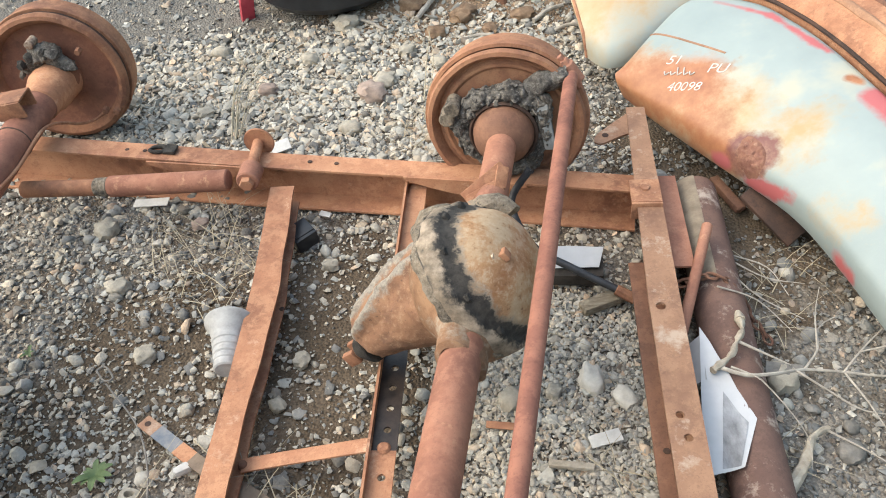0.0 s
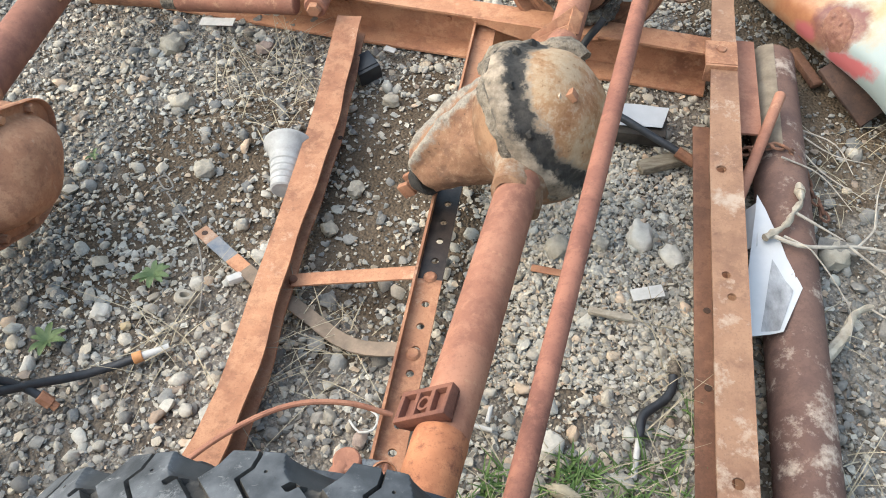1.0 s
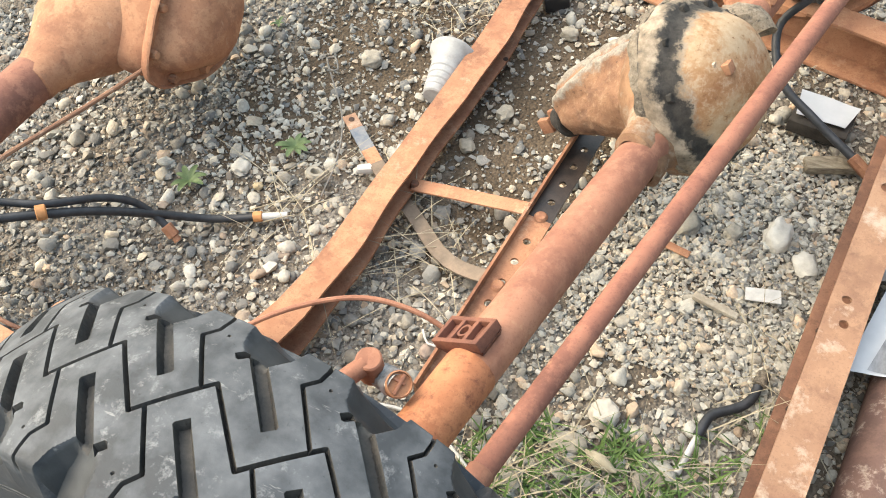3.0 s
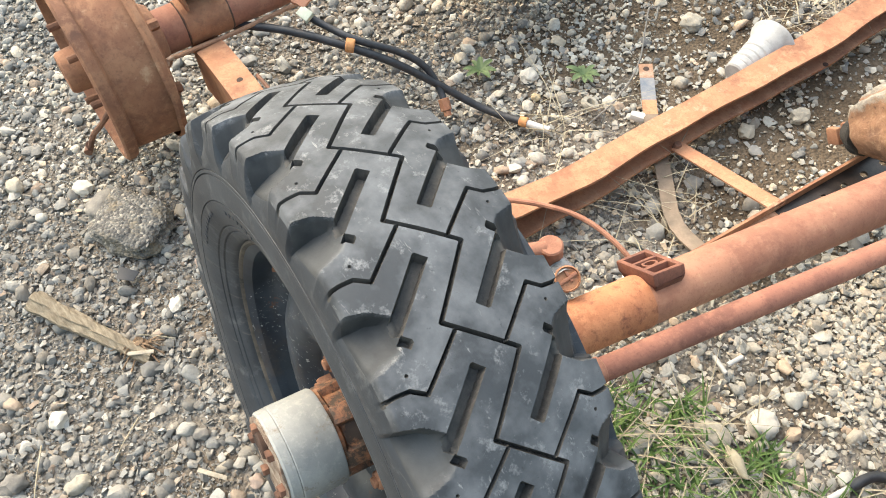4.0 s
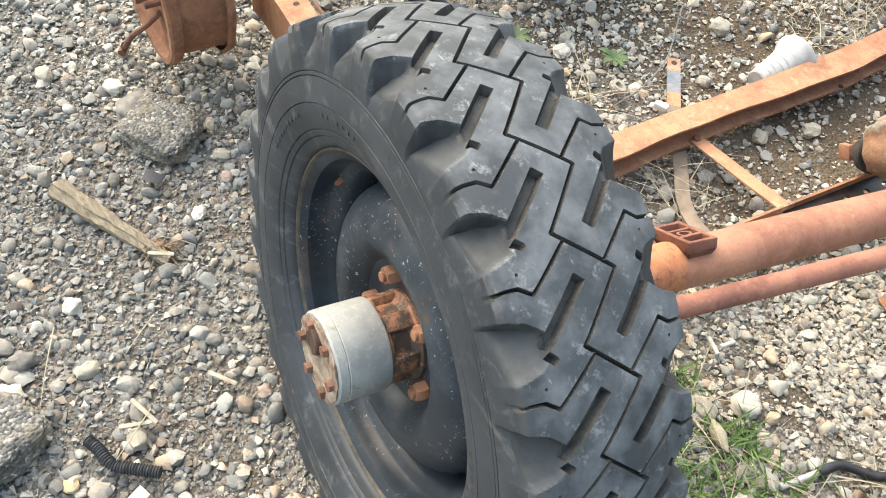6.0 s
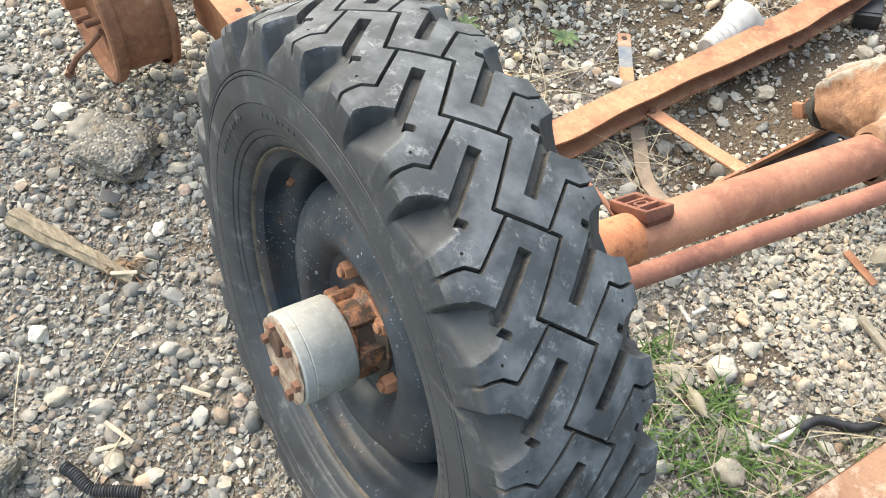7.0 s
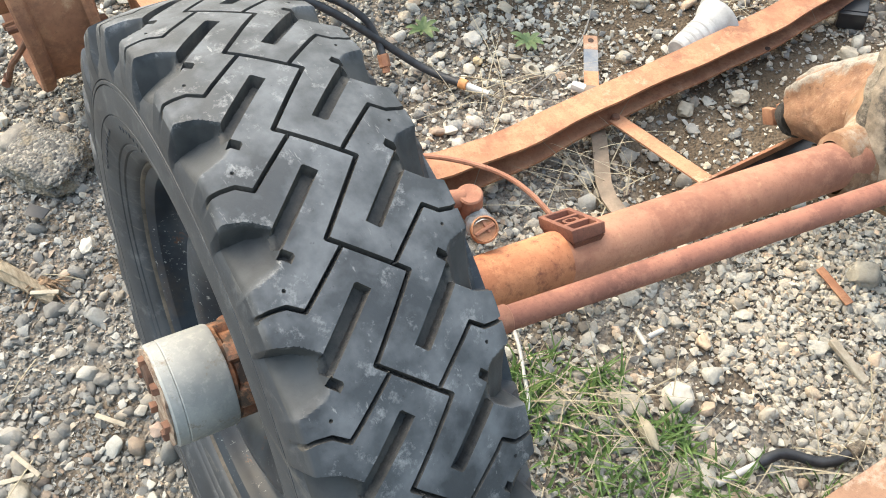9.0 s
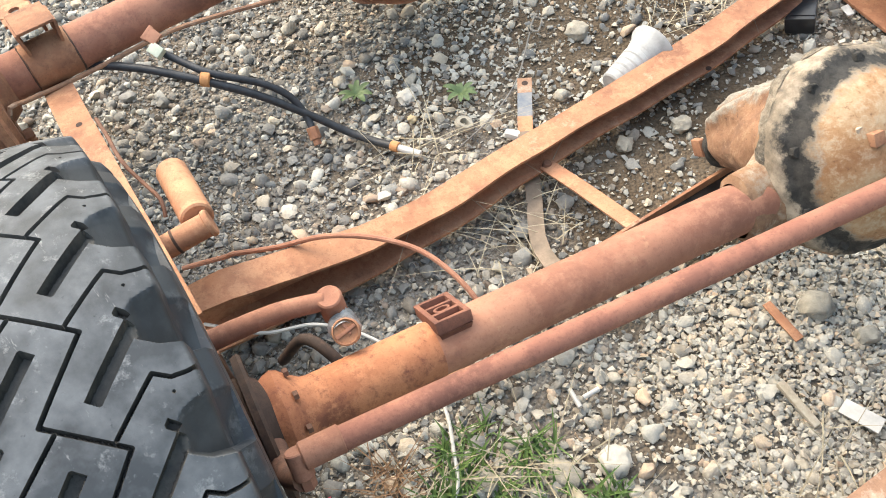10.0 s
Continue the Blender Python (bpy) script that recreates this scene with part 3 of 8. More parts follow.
def build_ground():
    xs = [-400, -60, -12, -6, -4] + [-3 + 0.05 * i for i in range(121)] + [4, 6, 12, 60, 400]
    ys = [-400, -60, -12, -6, -3] + [-2 + 0.05 * i for i in range(141)] + [6, 8, 14, 60, 400]
    V = [(x, y, ground_height(x, y) if -5 < x < 5 and -4 < y < 7 else 0.0) for y in ys for x in xs]
    k = len(xs)
    F = [(j * k + i, j * k + i + 1, (j + 1) * k + i + 1, (j + 1) * k + i) for j in range(len(ys) - 1) for i in range(k - 1)]
    ob = new("ground", mesh_from("ground", V, F, SOIL, 180))
    tagged(ob, "grey-brown gravelly yard soil with dark damp patches, shade under the fender painted in", "ground", kind="structure")


build_ground()

def crushed(rng, n, boxy, kinds=28):
    """Angular stone shapes: hulls of a few points spread over a squashed, boxy ball."""
    out = []
    for _ in range(kinds):
        d = rng.normal(size=(n, 3))
        d /= (np.abs(d) ** boxy).sum(1, keepdims=True) ** (1 / boxy)
        d *= 1 - 0.16 * rng.random((n, 1))
        d *= np.array([1.0, 0.62 + 0.34 * rng.random(), 0.42 + 0.34 * rng.random()])
        bm = bmesh.new()
        for p in d:
            bm.verts.new(p)
        res = bmesh.ops.convex_hull(bm, input=bm.verts)
        bmesh.ops.delete(bm, geom=[g for g in res["geom_interior"] if isinstance(g, bmesh.types.BMVert)], context="VERTS")
        bm.verts.index_update()
        out.append((np.array([tuple(v.co) for v in bm.verts]), np.array([tuple(v.index for v in f.verts) for f in bm.faces])))
        bm.free()
    return out


def stones(name, count, rmin, rmax, shapes, place, mat, label, rng, sink=0.25, power=1.6, smooth=False, lift=0.0):
    """Many stones in one mesh: each one of the shapes, turned and tilted at random."""
    spots = place(count, rng)
    count = len(spots)
    pick = rng.integers(0, len(shapes), count)
    Vs, Fs, base = [], [], 0
    for k, (bv, bf) in enumerate(shapes):
        xy = spots[pick == k]
        c = len(xy)
        if not c:
            continue
        r = rmin + (rmax - rmin) * rng.random(c) ** power
        a = rng.random(c) * 2 * np.pi
        tilt = (rng.random(c) - 0.5) * 1.5
        ca, sa, ct, st = (q[:, None] for q in (np.cos(a), np.sin(a), np.cos(tilt), np.sin(tilt)))
        x, y, z = bv[None, :, 0], bv[None, :, 1], bv[None, :, 2]
        x, z = x * ct + z * st, -x * st + z * ct
        x, y = x * ca - y * sa, x * sa + y * ca
        gz = np.array([ground_height(px, py) for px, py in xy])
        zz = gz + r * (0.45 - sink - 0.35 * rng.random(c)) + lift * rng.random(c)
        V = np.stack([x * r[:, None] + xy[:, :1], y * r[:, None] + xy[:, 1:], z * r[:, None] + zz[:, None]], -1).reshape(-1, 3)
        Vs.append(V)
        Fs.append((bf[None] + (np.arange(c) * len(bv) + base)[:, None, None]).reshape(-1, 3))
        base += len(V)
    V, F = np.concatenate(Vs), np.concatenate(Fs)
    me = bpy.data.meshes.new(name)
    me.vertices.add(len(V))
    me.vertices.foreach_set("co", V.astype(np.float32).ravel())
    me.loops.add(len(F) * 3)
    me.loops.foreach_set("vertex_index", F.astype(np.int32).ravel())
    me.polygons.add(len(F))
    me.polygons.foreach_set("loop_start", np.arange(0, len(F) * 3, 3, dtype=np.int32))
    me.update(calc_edges=True)
    if smooth:
        me.shade_smooth()
        me.set_sharp_from_angle(angle=radians(52))
    else:
        me.shade_flat()
    me.materials.append(mat)
    ob = new(name, me)
    tagged(ob, label, "gravel", kind="stuff")
    return ob


def soil_patch(p):
    """1 where bare damp soil shows through, 0 where gravel covers all; d4 to d6 also paint in the fender's shade."""
    x, y = p
    d1 = ((x + 0.17) / 0.22) ** 2 + ((y - 1.36) / 0.40) ** 2
    d2 = ((x + 0.58) / 0.22) ** 2 + ((y - 1.42) / 0.22) ** 2
    d3 = ((x - 0.25) / 0.40) ** 2 + ((y - 3.0) / 0.42) ** 2
    d4 = ((x - 0.76) / 0.25) ** 2 + ((y - 1.72) / 0.34) ** 2
    d5 = ((x - 0.68) / 0.16) ** 2 + ((y - 2.00) / 0.22) ** 2
    d6 = ((x - 0.80) / 0.16) ** 2 + ((y - 1.45) / 0.30) ** 2
    k = max(1.45 * math.exp(-d6), 1.45 * math.exp(-d5), 1.3 * math.exp(-d1), 1.5 * math.exp(-d4), 0.95 * math.exp(-d2), 1.15 * math.exp(-d3))
    return k * (0.75 + 0.5 * noise.noise(Vector((x * 7, y * 7, 1.0))))


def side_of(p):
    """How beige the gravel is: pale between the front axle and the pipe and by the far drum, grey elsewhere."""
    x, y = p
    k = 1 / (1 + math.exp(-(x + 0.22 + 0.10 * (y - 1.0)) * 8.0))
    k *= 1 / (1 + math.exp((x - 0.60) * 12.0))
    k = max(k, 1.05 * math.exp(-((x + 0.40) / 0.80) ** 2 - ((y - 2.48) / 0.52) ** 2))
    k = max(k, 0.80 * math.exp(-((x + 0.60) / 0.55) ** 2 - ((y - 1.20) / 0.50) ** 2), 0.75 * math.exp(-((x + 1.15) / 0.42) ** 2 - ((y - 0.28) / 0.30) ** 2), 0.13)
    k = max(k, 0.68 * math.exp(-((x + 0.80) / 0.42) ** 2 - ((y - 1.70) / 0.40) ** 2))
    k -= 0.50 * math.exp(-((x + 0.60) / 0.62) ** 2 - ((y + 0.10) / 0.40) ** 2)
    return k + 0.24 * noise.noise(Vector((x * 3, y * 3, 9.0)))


def placer(x0, x1, y0, y1, beige, patch_keep=0.15):
    def place(count, rng):
        p = np.stack([rng.uniform(x0, x1, count), rng.uniform(y0, y1, count)], -1)
        u = rng.random((count, 2))
        left = np.where(p[:, 1] < 1.25, -1.85, -1.42)
        right = np.where(p[:, 1] < 0.42, 0.25, 0.72 + 0.45 * (p[:, 1] - 0.42))
        thin = np.interp(p[:, 1], [0.5, 1.0, 1.6, 2.0, 2.7], [1.0, 0.86, 0.74, 0.98, 1.0])
        # the spread frays out past its bounds
        past = np.maximum.reduce([left - p[:, 0], p[:, 0] - right, -0.38 - p[:, 1], p[:, 1] - 2.75, np.zeros(len(p))])
        thin = thin * np.clip(1 - past / 0.17, 0, 1) ** 1.6
        away = np.clip(np.minimum(2.3 - np.abs(p[:, 0] - 0.1), 4.2 - p[:, 1]) / 1.1, 0, 1)
        far = y0 > 2.0
        ok = rng.random(len(p)) < (away if far else thin)
        p, u = p[ok], u[ok]
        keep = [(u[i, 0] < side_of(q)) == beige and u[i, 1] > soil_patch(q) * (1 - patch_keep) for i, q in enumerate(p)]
        return p[np.array(keep)]
    return place


def outer(beige):
    """A thinning spread of stones round the gravel that lies in view."""
    def place(count, rng):
        a = rng.random(count) * 2 * np.pi
        r = 1.3 + 2.4 * rng.random(count) ** 1.5
        p = np.stack([-0.15 + r * np.cos(a), 1.25 + 1.1 * r * np.sin(a)], -1)
        u = rng.random(count)
        inside = (p[:, 0] > -1.35) & (p[:, 0] < 0.2) & (p[:, 1] > -0.3) & (p[:, 1] < 2.6)
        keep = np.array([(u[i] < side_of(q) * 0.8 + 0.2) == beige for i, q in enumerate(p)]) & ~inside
        return p[keep]
    return place


rng = np.random.default_rng(7)
BIG = crushed(rng, 24, 2.3)
MID = crushed(rng, 10, 2.2)
GRIT = crushed(rng, 6, 2.5)
NEAR = (-2.03, 1.75, -0.55, 2.92)
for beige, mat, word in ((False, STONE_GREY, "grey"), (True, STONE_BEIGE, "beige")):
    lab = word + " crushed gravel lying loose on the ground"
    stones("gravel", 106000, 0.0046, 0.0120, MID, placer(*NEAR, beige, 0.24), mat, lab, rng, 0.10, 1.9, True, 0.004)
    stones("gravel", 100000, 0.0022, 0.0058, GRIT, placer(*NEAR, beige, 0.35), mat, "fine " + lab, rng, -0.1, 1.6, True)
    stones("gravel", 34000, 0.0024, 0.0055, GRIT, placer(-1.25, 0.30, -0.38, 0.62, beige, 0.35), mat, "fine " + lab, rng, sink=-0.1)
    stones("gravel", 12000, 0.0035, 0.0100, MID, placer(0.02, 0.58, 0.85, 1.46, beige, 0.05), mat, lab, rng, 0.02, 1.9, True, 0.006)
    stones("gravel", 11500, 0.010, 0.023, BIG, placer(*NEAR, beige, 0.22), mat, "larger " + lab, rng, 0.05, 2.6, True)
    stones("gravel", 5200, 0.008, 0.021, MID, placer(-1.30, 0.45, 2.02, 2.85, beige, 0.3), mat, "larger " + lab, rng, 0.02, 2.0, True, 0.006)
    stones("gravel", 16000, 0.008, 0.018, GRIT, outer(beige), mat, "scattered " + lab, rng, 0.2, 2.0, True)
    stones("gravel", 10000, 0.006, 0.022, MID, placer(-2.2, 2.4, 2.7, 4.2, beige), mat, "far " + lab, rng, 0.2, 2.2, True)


# ---------------------------------------------------------------- wheel
WC = Vector((-0.1058, 0.2048, 0.3782))
W_YAW, W_EL = 0.1188, -0.1647
wa = Vector((math.sin(W_YAW) * math.cos(W_EL), math.cos(W_YAW) * math.cos(W_EL), math.sin(W_EL)))
ws = wa.cross(Vector((0, 0, 1))).normalized()
wu = ws.cross(wa)
WM = basis(WC, ws, wa, wu)
PITCHES = 25
PHASE = 0.128


def seg_dist(px, py, ax, ay, bx, by):
    dx, dy = bx - ax, by - ay
    t = np.clip(((px - ax) * dx + (py - ay) * dy) / (dx * dx + dy * dy), 0, 1)
    return np.hypot(px - ax - t * dx, py - ay - t * dy)


def tread_field(u, w):
    """Signed distance to the nearest tread groove edge (below 0 inside) and that groove's depth."""
    P = 0.098
    best = np.full_like(u, 1.0)
    deep = np.zeros_like(u)
    x = (u % 1.0) * P

    def take(d, depth):
        nonlocal best, deep
        hit = d < best
        best = np.where(hit, d, best)
        deep = np.where(hit, depth, deep)

    def copies(pts):
        for sh in (-2, -1, 0, 1):
            yield [((q[0] + sh) * P, q[1]) for q in pts]
            yield [((1.12 - q[0] + sh) * P, -q[1]) for q in pts]

    for pts, half, depth in (([(-0.225, 0.025), (0.06, 0.0), (0.345, -0.025), (0.775, 0.025)], 0.0021, 0.008),
                             ([(0.445, -0.018), (0.805, -0.0585), (0.722, -0.070), (0.715, -0.082), (0.735, -0.096)], 0.0020, 0.008)):
        for c in copies(pts):
            for p, q in zip(c, c[1:]):
                take(seg_dist(x, w, *p, *q) - half, depth)
    # straight-ended slots and the pits by the shoulder
    for pts, half, depth in (([(0.762, -0.013), (1.27, -0.0625)], 0.0066, 0.011), ([(1.33, -0.0605), (1.41, -0.0525)], 0.0040, 0.010)):
        for (ax, ay), (bx, by) in copies(pts):
            L = math.hypot(bx - ax, by - ay)
            dx, dy = (bx - ax) / L, (by - ay) / L
            t = (x - ax) * dx + (w - ay) * dy
            o = np.abs(-(x - ax) * dy + (w - ay) * dx)
            take(np.maximum(np.abs(t - L / 2) - L / 2, o - half), depth)
    for q in ((0.604, -0.0675), (0.925, -0.0535)):
        for ((ax, ay),) in copies([q]):
            take(np.hypot(x - ax, w - ay) - 0.0017, 0.004)
    return best, deep


def lug_wall(w):
    """Where each lug's steep wall runs, outwards along the shoulder."""
    return np.interp(w, [0.056, 0.0589, 0.0728, 0.0878, 0.0945], [0.140, 0.116, 0.011, -0.034, -0.050])


def lug_rise(w):
    """Where the gap's floor has climbed up to the next lug."""
    return np.interp(w, [0.056, 0.0600, 0.0675, 0.0786, 0.0945], [0.300, 0.380, 0.450, 0.490, 0.535])


def notch(u, w):
    """0 on the shoulder lugs, up to 1 in the open gaps between them: deepest under one lug's wall, rising to the next lug."""
    out = np.zeros_like(u)
    for sign in (1, -1):
        uu = u if sign > 0 else 1.12 - u
        ww = -w if sign > 0 else w
        wall = lug_wall(ww)
        rise = lug_rise(ww)
        q = ((uu - wall) % 1.0) / (rise - wall)
        k = np.clip(q / 0.09, 0, 1) * np.clip(1.0 - q, 0, 1) ** 0.62 * np.clip((ww - 0.0545) / 0.009, 0, 1)
        out = np.maximum(out, k)
    return out


def build_wheel(WM=WM):
    wheel = thing("wheel", (WC.x, WC.y - 0.085, 0.0), "upright black mud-terrain tyre on a black steel wheel", "wheel")
    prof = [(0.0, 0.3920), (0.02, 0.3918), (0.05, 0.3895), (0.075, 0.3853), (0.0880, 0.3820), (0.0896, 0.3795), (0.0925, 0.3660), (0.0945, 0.3520)]
    ww = np.linspace(-0.0945, 0.0945, 160)
    # fine where the tread is in view, coarser underneath
    ang = []
    for q in range(PITCHES):
        a0 = 2 * math.pi * q / PITCHES
        k = 22 if abs((a0 + math.pi / PITCHES) - math.pi) < radians(48) else 64
        ang += [a0 + 2 * math.pi / PITCHES * i / k for i in range(k)]
    ang = np.array(ang)
    n = len(ang)
    U, W = np.meshgrid(ang * PITCHES / (2 * np.pi) - PHASE, ww, indexing="ij")
    SD, DEEP = tread_field(U, W)
    # slide the points next to a groove edge onto it, so that the edges run straight
    e = 0.0004
    gu = (tread_field(U + e / 0.098, W)[0] - tread_field(U - e / 0.098, W)[0]) / (2 * e)
    gw = (tread_field(U, W + e)[0] - tread_field(U, W - e)[0]) / (2 * e)
    gl = np.maximum(np.hypot(gu, gw), 0.3)
    near = (np.abs(SD) < 0.00100) & (np.abs(W) < 0.0875)
    U = U - np.where(near, SD * gu / gl ** 2, 0) / 0.098
    W = W - np.where(near, SD * gw / gl ** 2, 0)
    # and those next to a lug's wall onto its upper edge
    for sign in (1, -1):
        uu, out_w = (U, -W) if sign > 0 else (1.12 - U, W)
        wall = lug_wall(out_w)
        for line in (wall, wall + 0.09 * (lug_rise(out_w) - wall)):
            gap = (uu - line + 0.5) % 1.0 - 0.5
            U = U - np.where((np.abs(gap) < 0.0082) & (out_w > 0.057), sign * gap, 0)
    fade = np.clip((0.0935 - np.abs(W)) / 0.004, 0, 1)
    D = np.where(~near & (SD < 0), DEEP, 0.0)
    K = notch(U, W)
    rr = np.interp(np.abs(W), [p[0] for p in prof], [p[1] for p in prof])
    # between the lugs the shoulder falls away in a scoop
    scoop = np.interp(np.abs(W), [0.054, 0.060, 0.068, 0.077, 0.086, 0.0945], [0.386, 0.3755, 0.3655, 0.3575, 0.3500, 0.3425])
    D = D * np.clip(1 - 1.5 * K, 0, 1)
    R = rr * (1 - K) + np.minimum(rr, scoop) * K - D * fade
    wear = np.array([0.0011 * noise.noise(Vector((9 * math.cos(a), 9 * math.sin(a), 2.0))) for a in ang])
    R = R + wear[:, None]
    # sidewalls carry on from the tread: lug feet, a ridge ring, the bulge with its moulded rings, the bead
    side = [(0.0946, 0.3460), (0.0942, 0.3400), (0.0938, 0.3335), (0.0936, 0.3312), (0.0916, 0.3306), (0.0938, 0.3298), (0.0940, 0.3262), (0.0918, 0.3254), (0.0938, 0.3246), (0.0946, 0.316),
            (0.0950, 0.306), (0.0948, 0.2960), (0.0930, 0.2952), (0.0946, 0.2944), (0.0935, 0.2860), (0.0915, 0.2780), (0.0885, 0.2695),
            (0.0860, 0.2640), (0.0840, 0.2630), (0.0848, 0.2615), (0.0822, 0.2560), (0.0798, 0.2550), (0.0806, 0.2535), (0.0770, 0.2470), (0.0750, 0.2440), (0.0720, 0.2415), (0.0640, 0.2392), (0.056, 0.224)]
    # the inner side swells out more
    swollen = [s[0] + float(np.interp(s[1], [0.224, 0.245, 0.275, 0.31, 0.335, 0.346], [0.0, 0.006, 0.017, 0.020, 0.016, 0.010])) for s in side]
    Wl = np.concatenate([[-s[0] for s in side[::-1]], ww, swollen])
    k = len(side)
    Rs = np.array([s[1] for s in side])
    Rl = np.concatenate([np.tile(Rs[::-1], (n, 1)), R, np.tile(Rs, (n, 1))], 1)
    Wg = np.tile(Wl, (n, 1))
    Wg[:, k:k + len(ww)] = W * (1 - 0.03 * K * np.clip((np.abs(W) - 0.072) / 0.022, 0, 1))
    Ug = np.tile((ang * PITCHES / (2 * np.pi) - PHASE)[:, None], (1, len(Wl)))
    Ug[:, k:k + len(ww)] = U
    for cols, edge in (((k - 1, k - 2), 0), ((k + len(ww), k + len(ww) + 1), -1)):
        for col, f in zip(cols, (0.8, 0.4)):
            Wg[:, col] *= 1 - 0.035 * K[:, edge] * f
            Rl[:, col] -= 0.009 * K[:, edge] * f
    for q, f in enumerate((0.9, 1.0, 0.8, 0.6, 0.5)):
        col = k + len(ww) + q
        Wg[:, col] -= 0.013 * K[:, -1] * f
        Rl[:, col] -= 0.006 * K[:, -1] * f
    Ag = (Ug + PHASE) * 2 * np.pi / PITCHES
    m = len(Wl)
    L = np.stack([Rl * np.sin(Ag), Wg, Rl * np.cos(Ag)], -1).reshape(-1, 3)
    # flat where the tyre carries the axle
    M = np.array(WM)
    X = L @ M[:3, :3].T + M[:3, 3]
    # soft tyre: the sidewalls swell towards the ground
    low = np.clip((0.30 - X[:, 2]) / 0.30, 0, 1) ** 1.3
    rad = np.hypot(L[:, 0], L[:, 2])
    swell = 0.016 * low * np.clip((rad - 0.245) / 0.05, 0, 1) * np.clip(np.abs(L[:, 1]) / 0.09, 0, 1)
    X += (np.sign(L[:, 1]) * swell)[:, None] * M[:3, 1][None]
    X[:, 2] = np.maximum(X[:, 2], 0.004)
    i = np.arange(n)[:, None]
    j = np.arange(m - 1)[None]
    a0, a1 = i * m + j, i * m + j + 1
    b0, b1 = ((i + 1) % n) * m + j, ((i + 1) % n) * m + j + 1
    F = np.stack([a0, a1, b1, b0], -1).reshape(-1, 4)
    me = bpy.data.meshes.new("tyre")
    me.vertices.add(len(X))
    me.vertices.foreach_set("co", X.astype(np.float32).ravel())
    me.loops.add(len(F) * 4)
    me.loops.foreach_set("vertex_index", F.astype(np.int32).ravel())
    me.polygons.add(len(F))
    me.polygons.foreach_set("loop_start", np.arange(0, len(F) * 4, 4, dtype=np.int32))
    me.update(calc_edges=True)
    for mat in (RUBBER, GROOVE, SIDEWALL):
        me.materials.append(mat)
    deep = np.concatenate([np.zeros((n, k)), D * fade, np.zeros((n, k))], 1)
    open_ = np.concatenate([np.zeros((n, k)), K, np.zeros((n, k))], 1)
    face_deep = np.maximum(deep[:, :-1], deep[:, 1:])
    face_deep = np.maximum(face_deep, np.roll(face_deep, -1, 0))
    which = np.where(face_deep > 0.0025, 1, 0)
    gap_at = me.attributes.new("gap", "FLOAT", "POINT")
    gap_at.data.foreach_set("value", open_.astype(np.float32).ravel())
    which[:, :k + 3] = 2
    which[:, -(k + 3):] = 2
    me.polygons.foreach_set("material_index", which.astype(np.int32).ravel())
    me.shade_smooth()
    me.set_sharp_from_angle(angle=radians(38))
    under(new("tyre", me), wheel, "worn black rubber tyre with interlocking blocks and open shoulder lugs")

    # steel wheel: flange, well and dished centre
    RM_ = basis(WC - wa * 0.0112, ws, wa, wu)
    lip = [(0.2335, -0.0550), (0.2348, -0.0572), (0.2370, -0.0590), (0.2400, -0.0580), (0.2410, -0.0545), (0.236, -0.052)]
    part("rim_lip", moved(lathe(lip, 128), RM_), BEAD, wheel, "dusty bare rim edge")
    well = [(0.2350, -0.0560), (0.2290, -0.0520), (0.2235, -0.0470), (0.2215, -0.036), (0.2200, -0.022), (0.2170, -0.018), (0.209, -0.013), (0.2030, -0.004), (0.2000, 0.010), (0.1995, 0.035), (0.204, 0.046), (0.214, 0.052), (0.235, 0.062)]
    part("rim", moved(lathe(well, 128), RM_), RIM, wheel, "black painted rim, chipped and rust-spotted")
    DM = basis(WC - wa * 0.0180, ws, wa, wu)
    dish = [(0.2003, 0.034), (0.193, 0.028), (0.1880, 0.016), (0.1850, 0.004), (0.1800, -0.006), (0.170, -0.017), (0.156, -0.026), (0.140, -0.0315), (0.124, -0.0315), (0.110, -0.0255), (0.100, -0.014), (0.094, -0.006), (0.086, -0.0035), (0.05, -0.002), (0.05, 0.008), (0.09, 0.006), (0.11, -0.012), (0.14, -0.020), (0.17, -0.005), (0.185, 0.034)]
    part("wheel_disc", moved(lathe(dish, 128), DM), RIM, wheel, "domed black wheel centre with flaking paint")
    HM = basis(WC + wa * 0.0015 + ws * 0.003, ws, wa, wu)
    # hub with flange ribs, grey locking cap and corroded end plate
    hub = [(0.0, -0.004), (0.058, -0.012), (0.058, -0.026), (0.050, -0.031), (0.046, -0.036), (0.046, -0.058), (0.054, -0.062), (0.055, -0.0675), (0.0, -0.068)]
    part("hub", lumpy(moved(lathe(hub, 48), HM), 0.0014, 60), HUB_RUST, wheel, "rust-orange wheel hub")
    cap = [(0.0, -0.0665), (0.0575, -0.0665), (0.0588, -0.0690), (0.0588, -0.1200), (0.0578, -0.1212), (0.0586, -0.1224), (0.0582, -0.1325), (0.0560, -0.1350), (0.0, -0.1350)]
    cap_ob = part("locking_hub_cap", lumpy(moved(lathe(cap, 72), HM), 0.0006, 30), HUB_GREY, wheel, "grey painted cylindrical hub cap")
    plate = lumpy(moved(lathe([(0.0, -0.1340), (0.0545, -0.1340), (0.0555, -0.1372), (0.050, -0.1385), (0.030, -0.1360), (0.018, -0.1370), (0.0, -0.1370)], 64), HM), 0.0022, 70)
    part("end_plate", plate, CORRODED, cap_ob, "corroded flaking end plate")
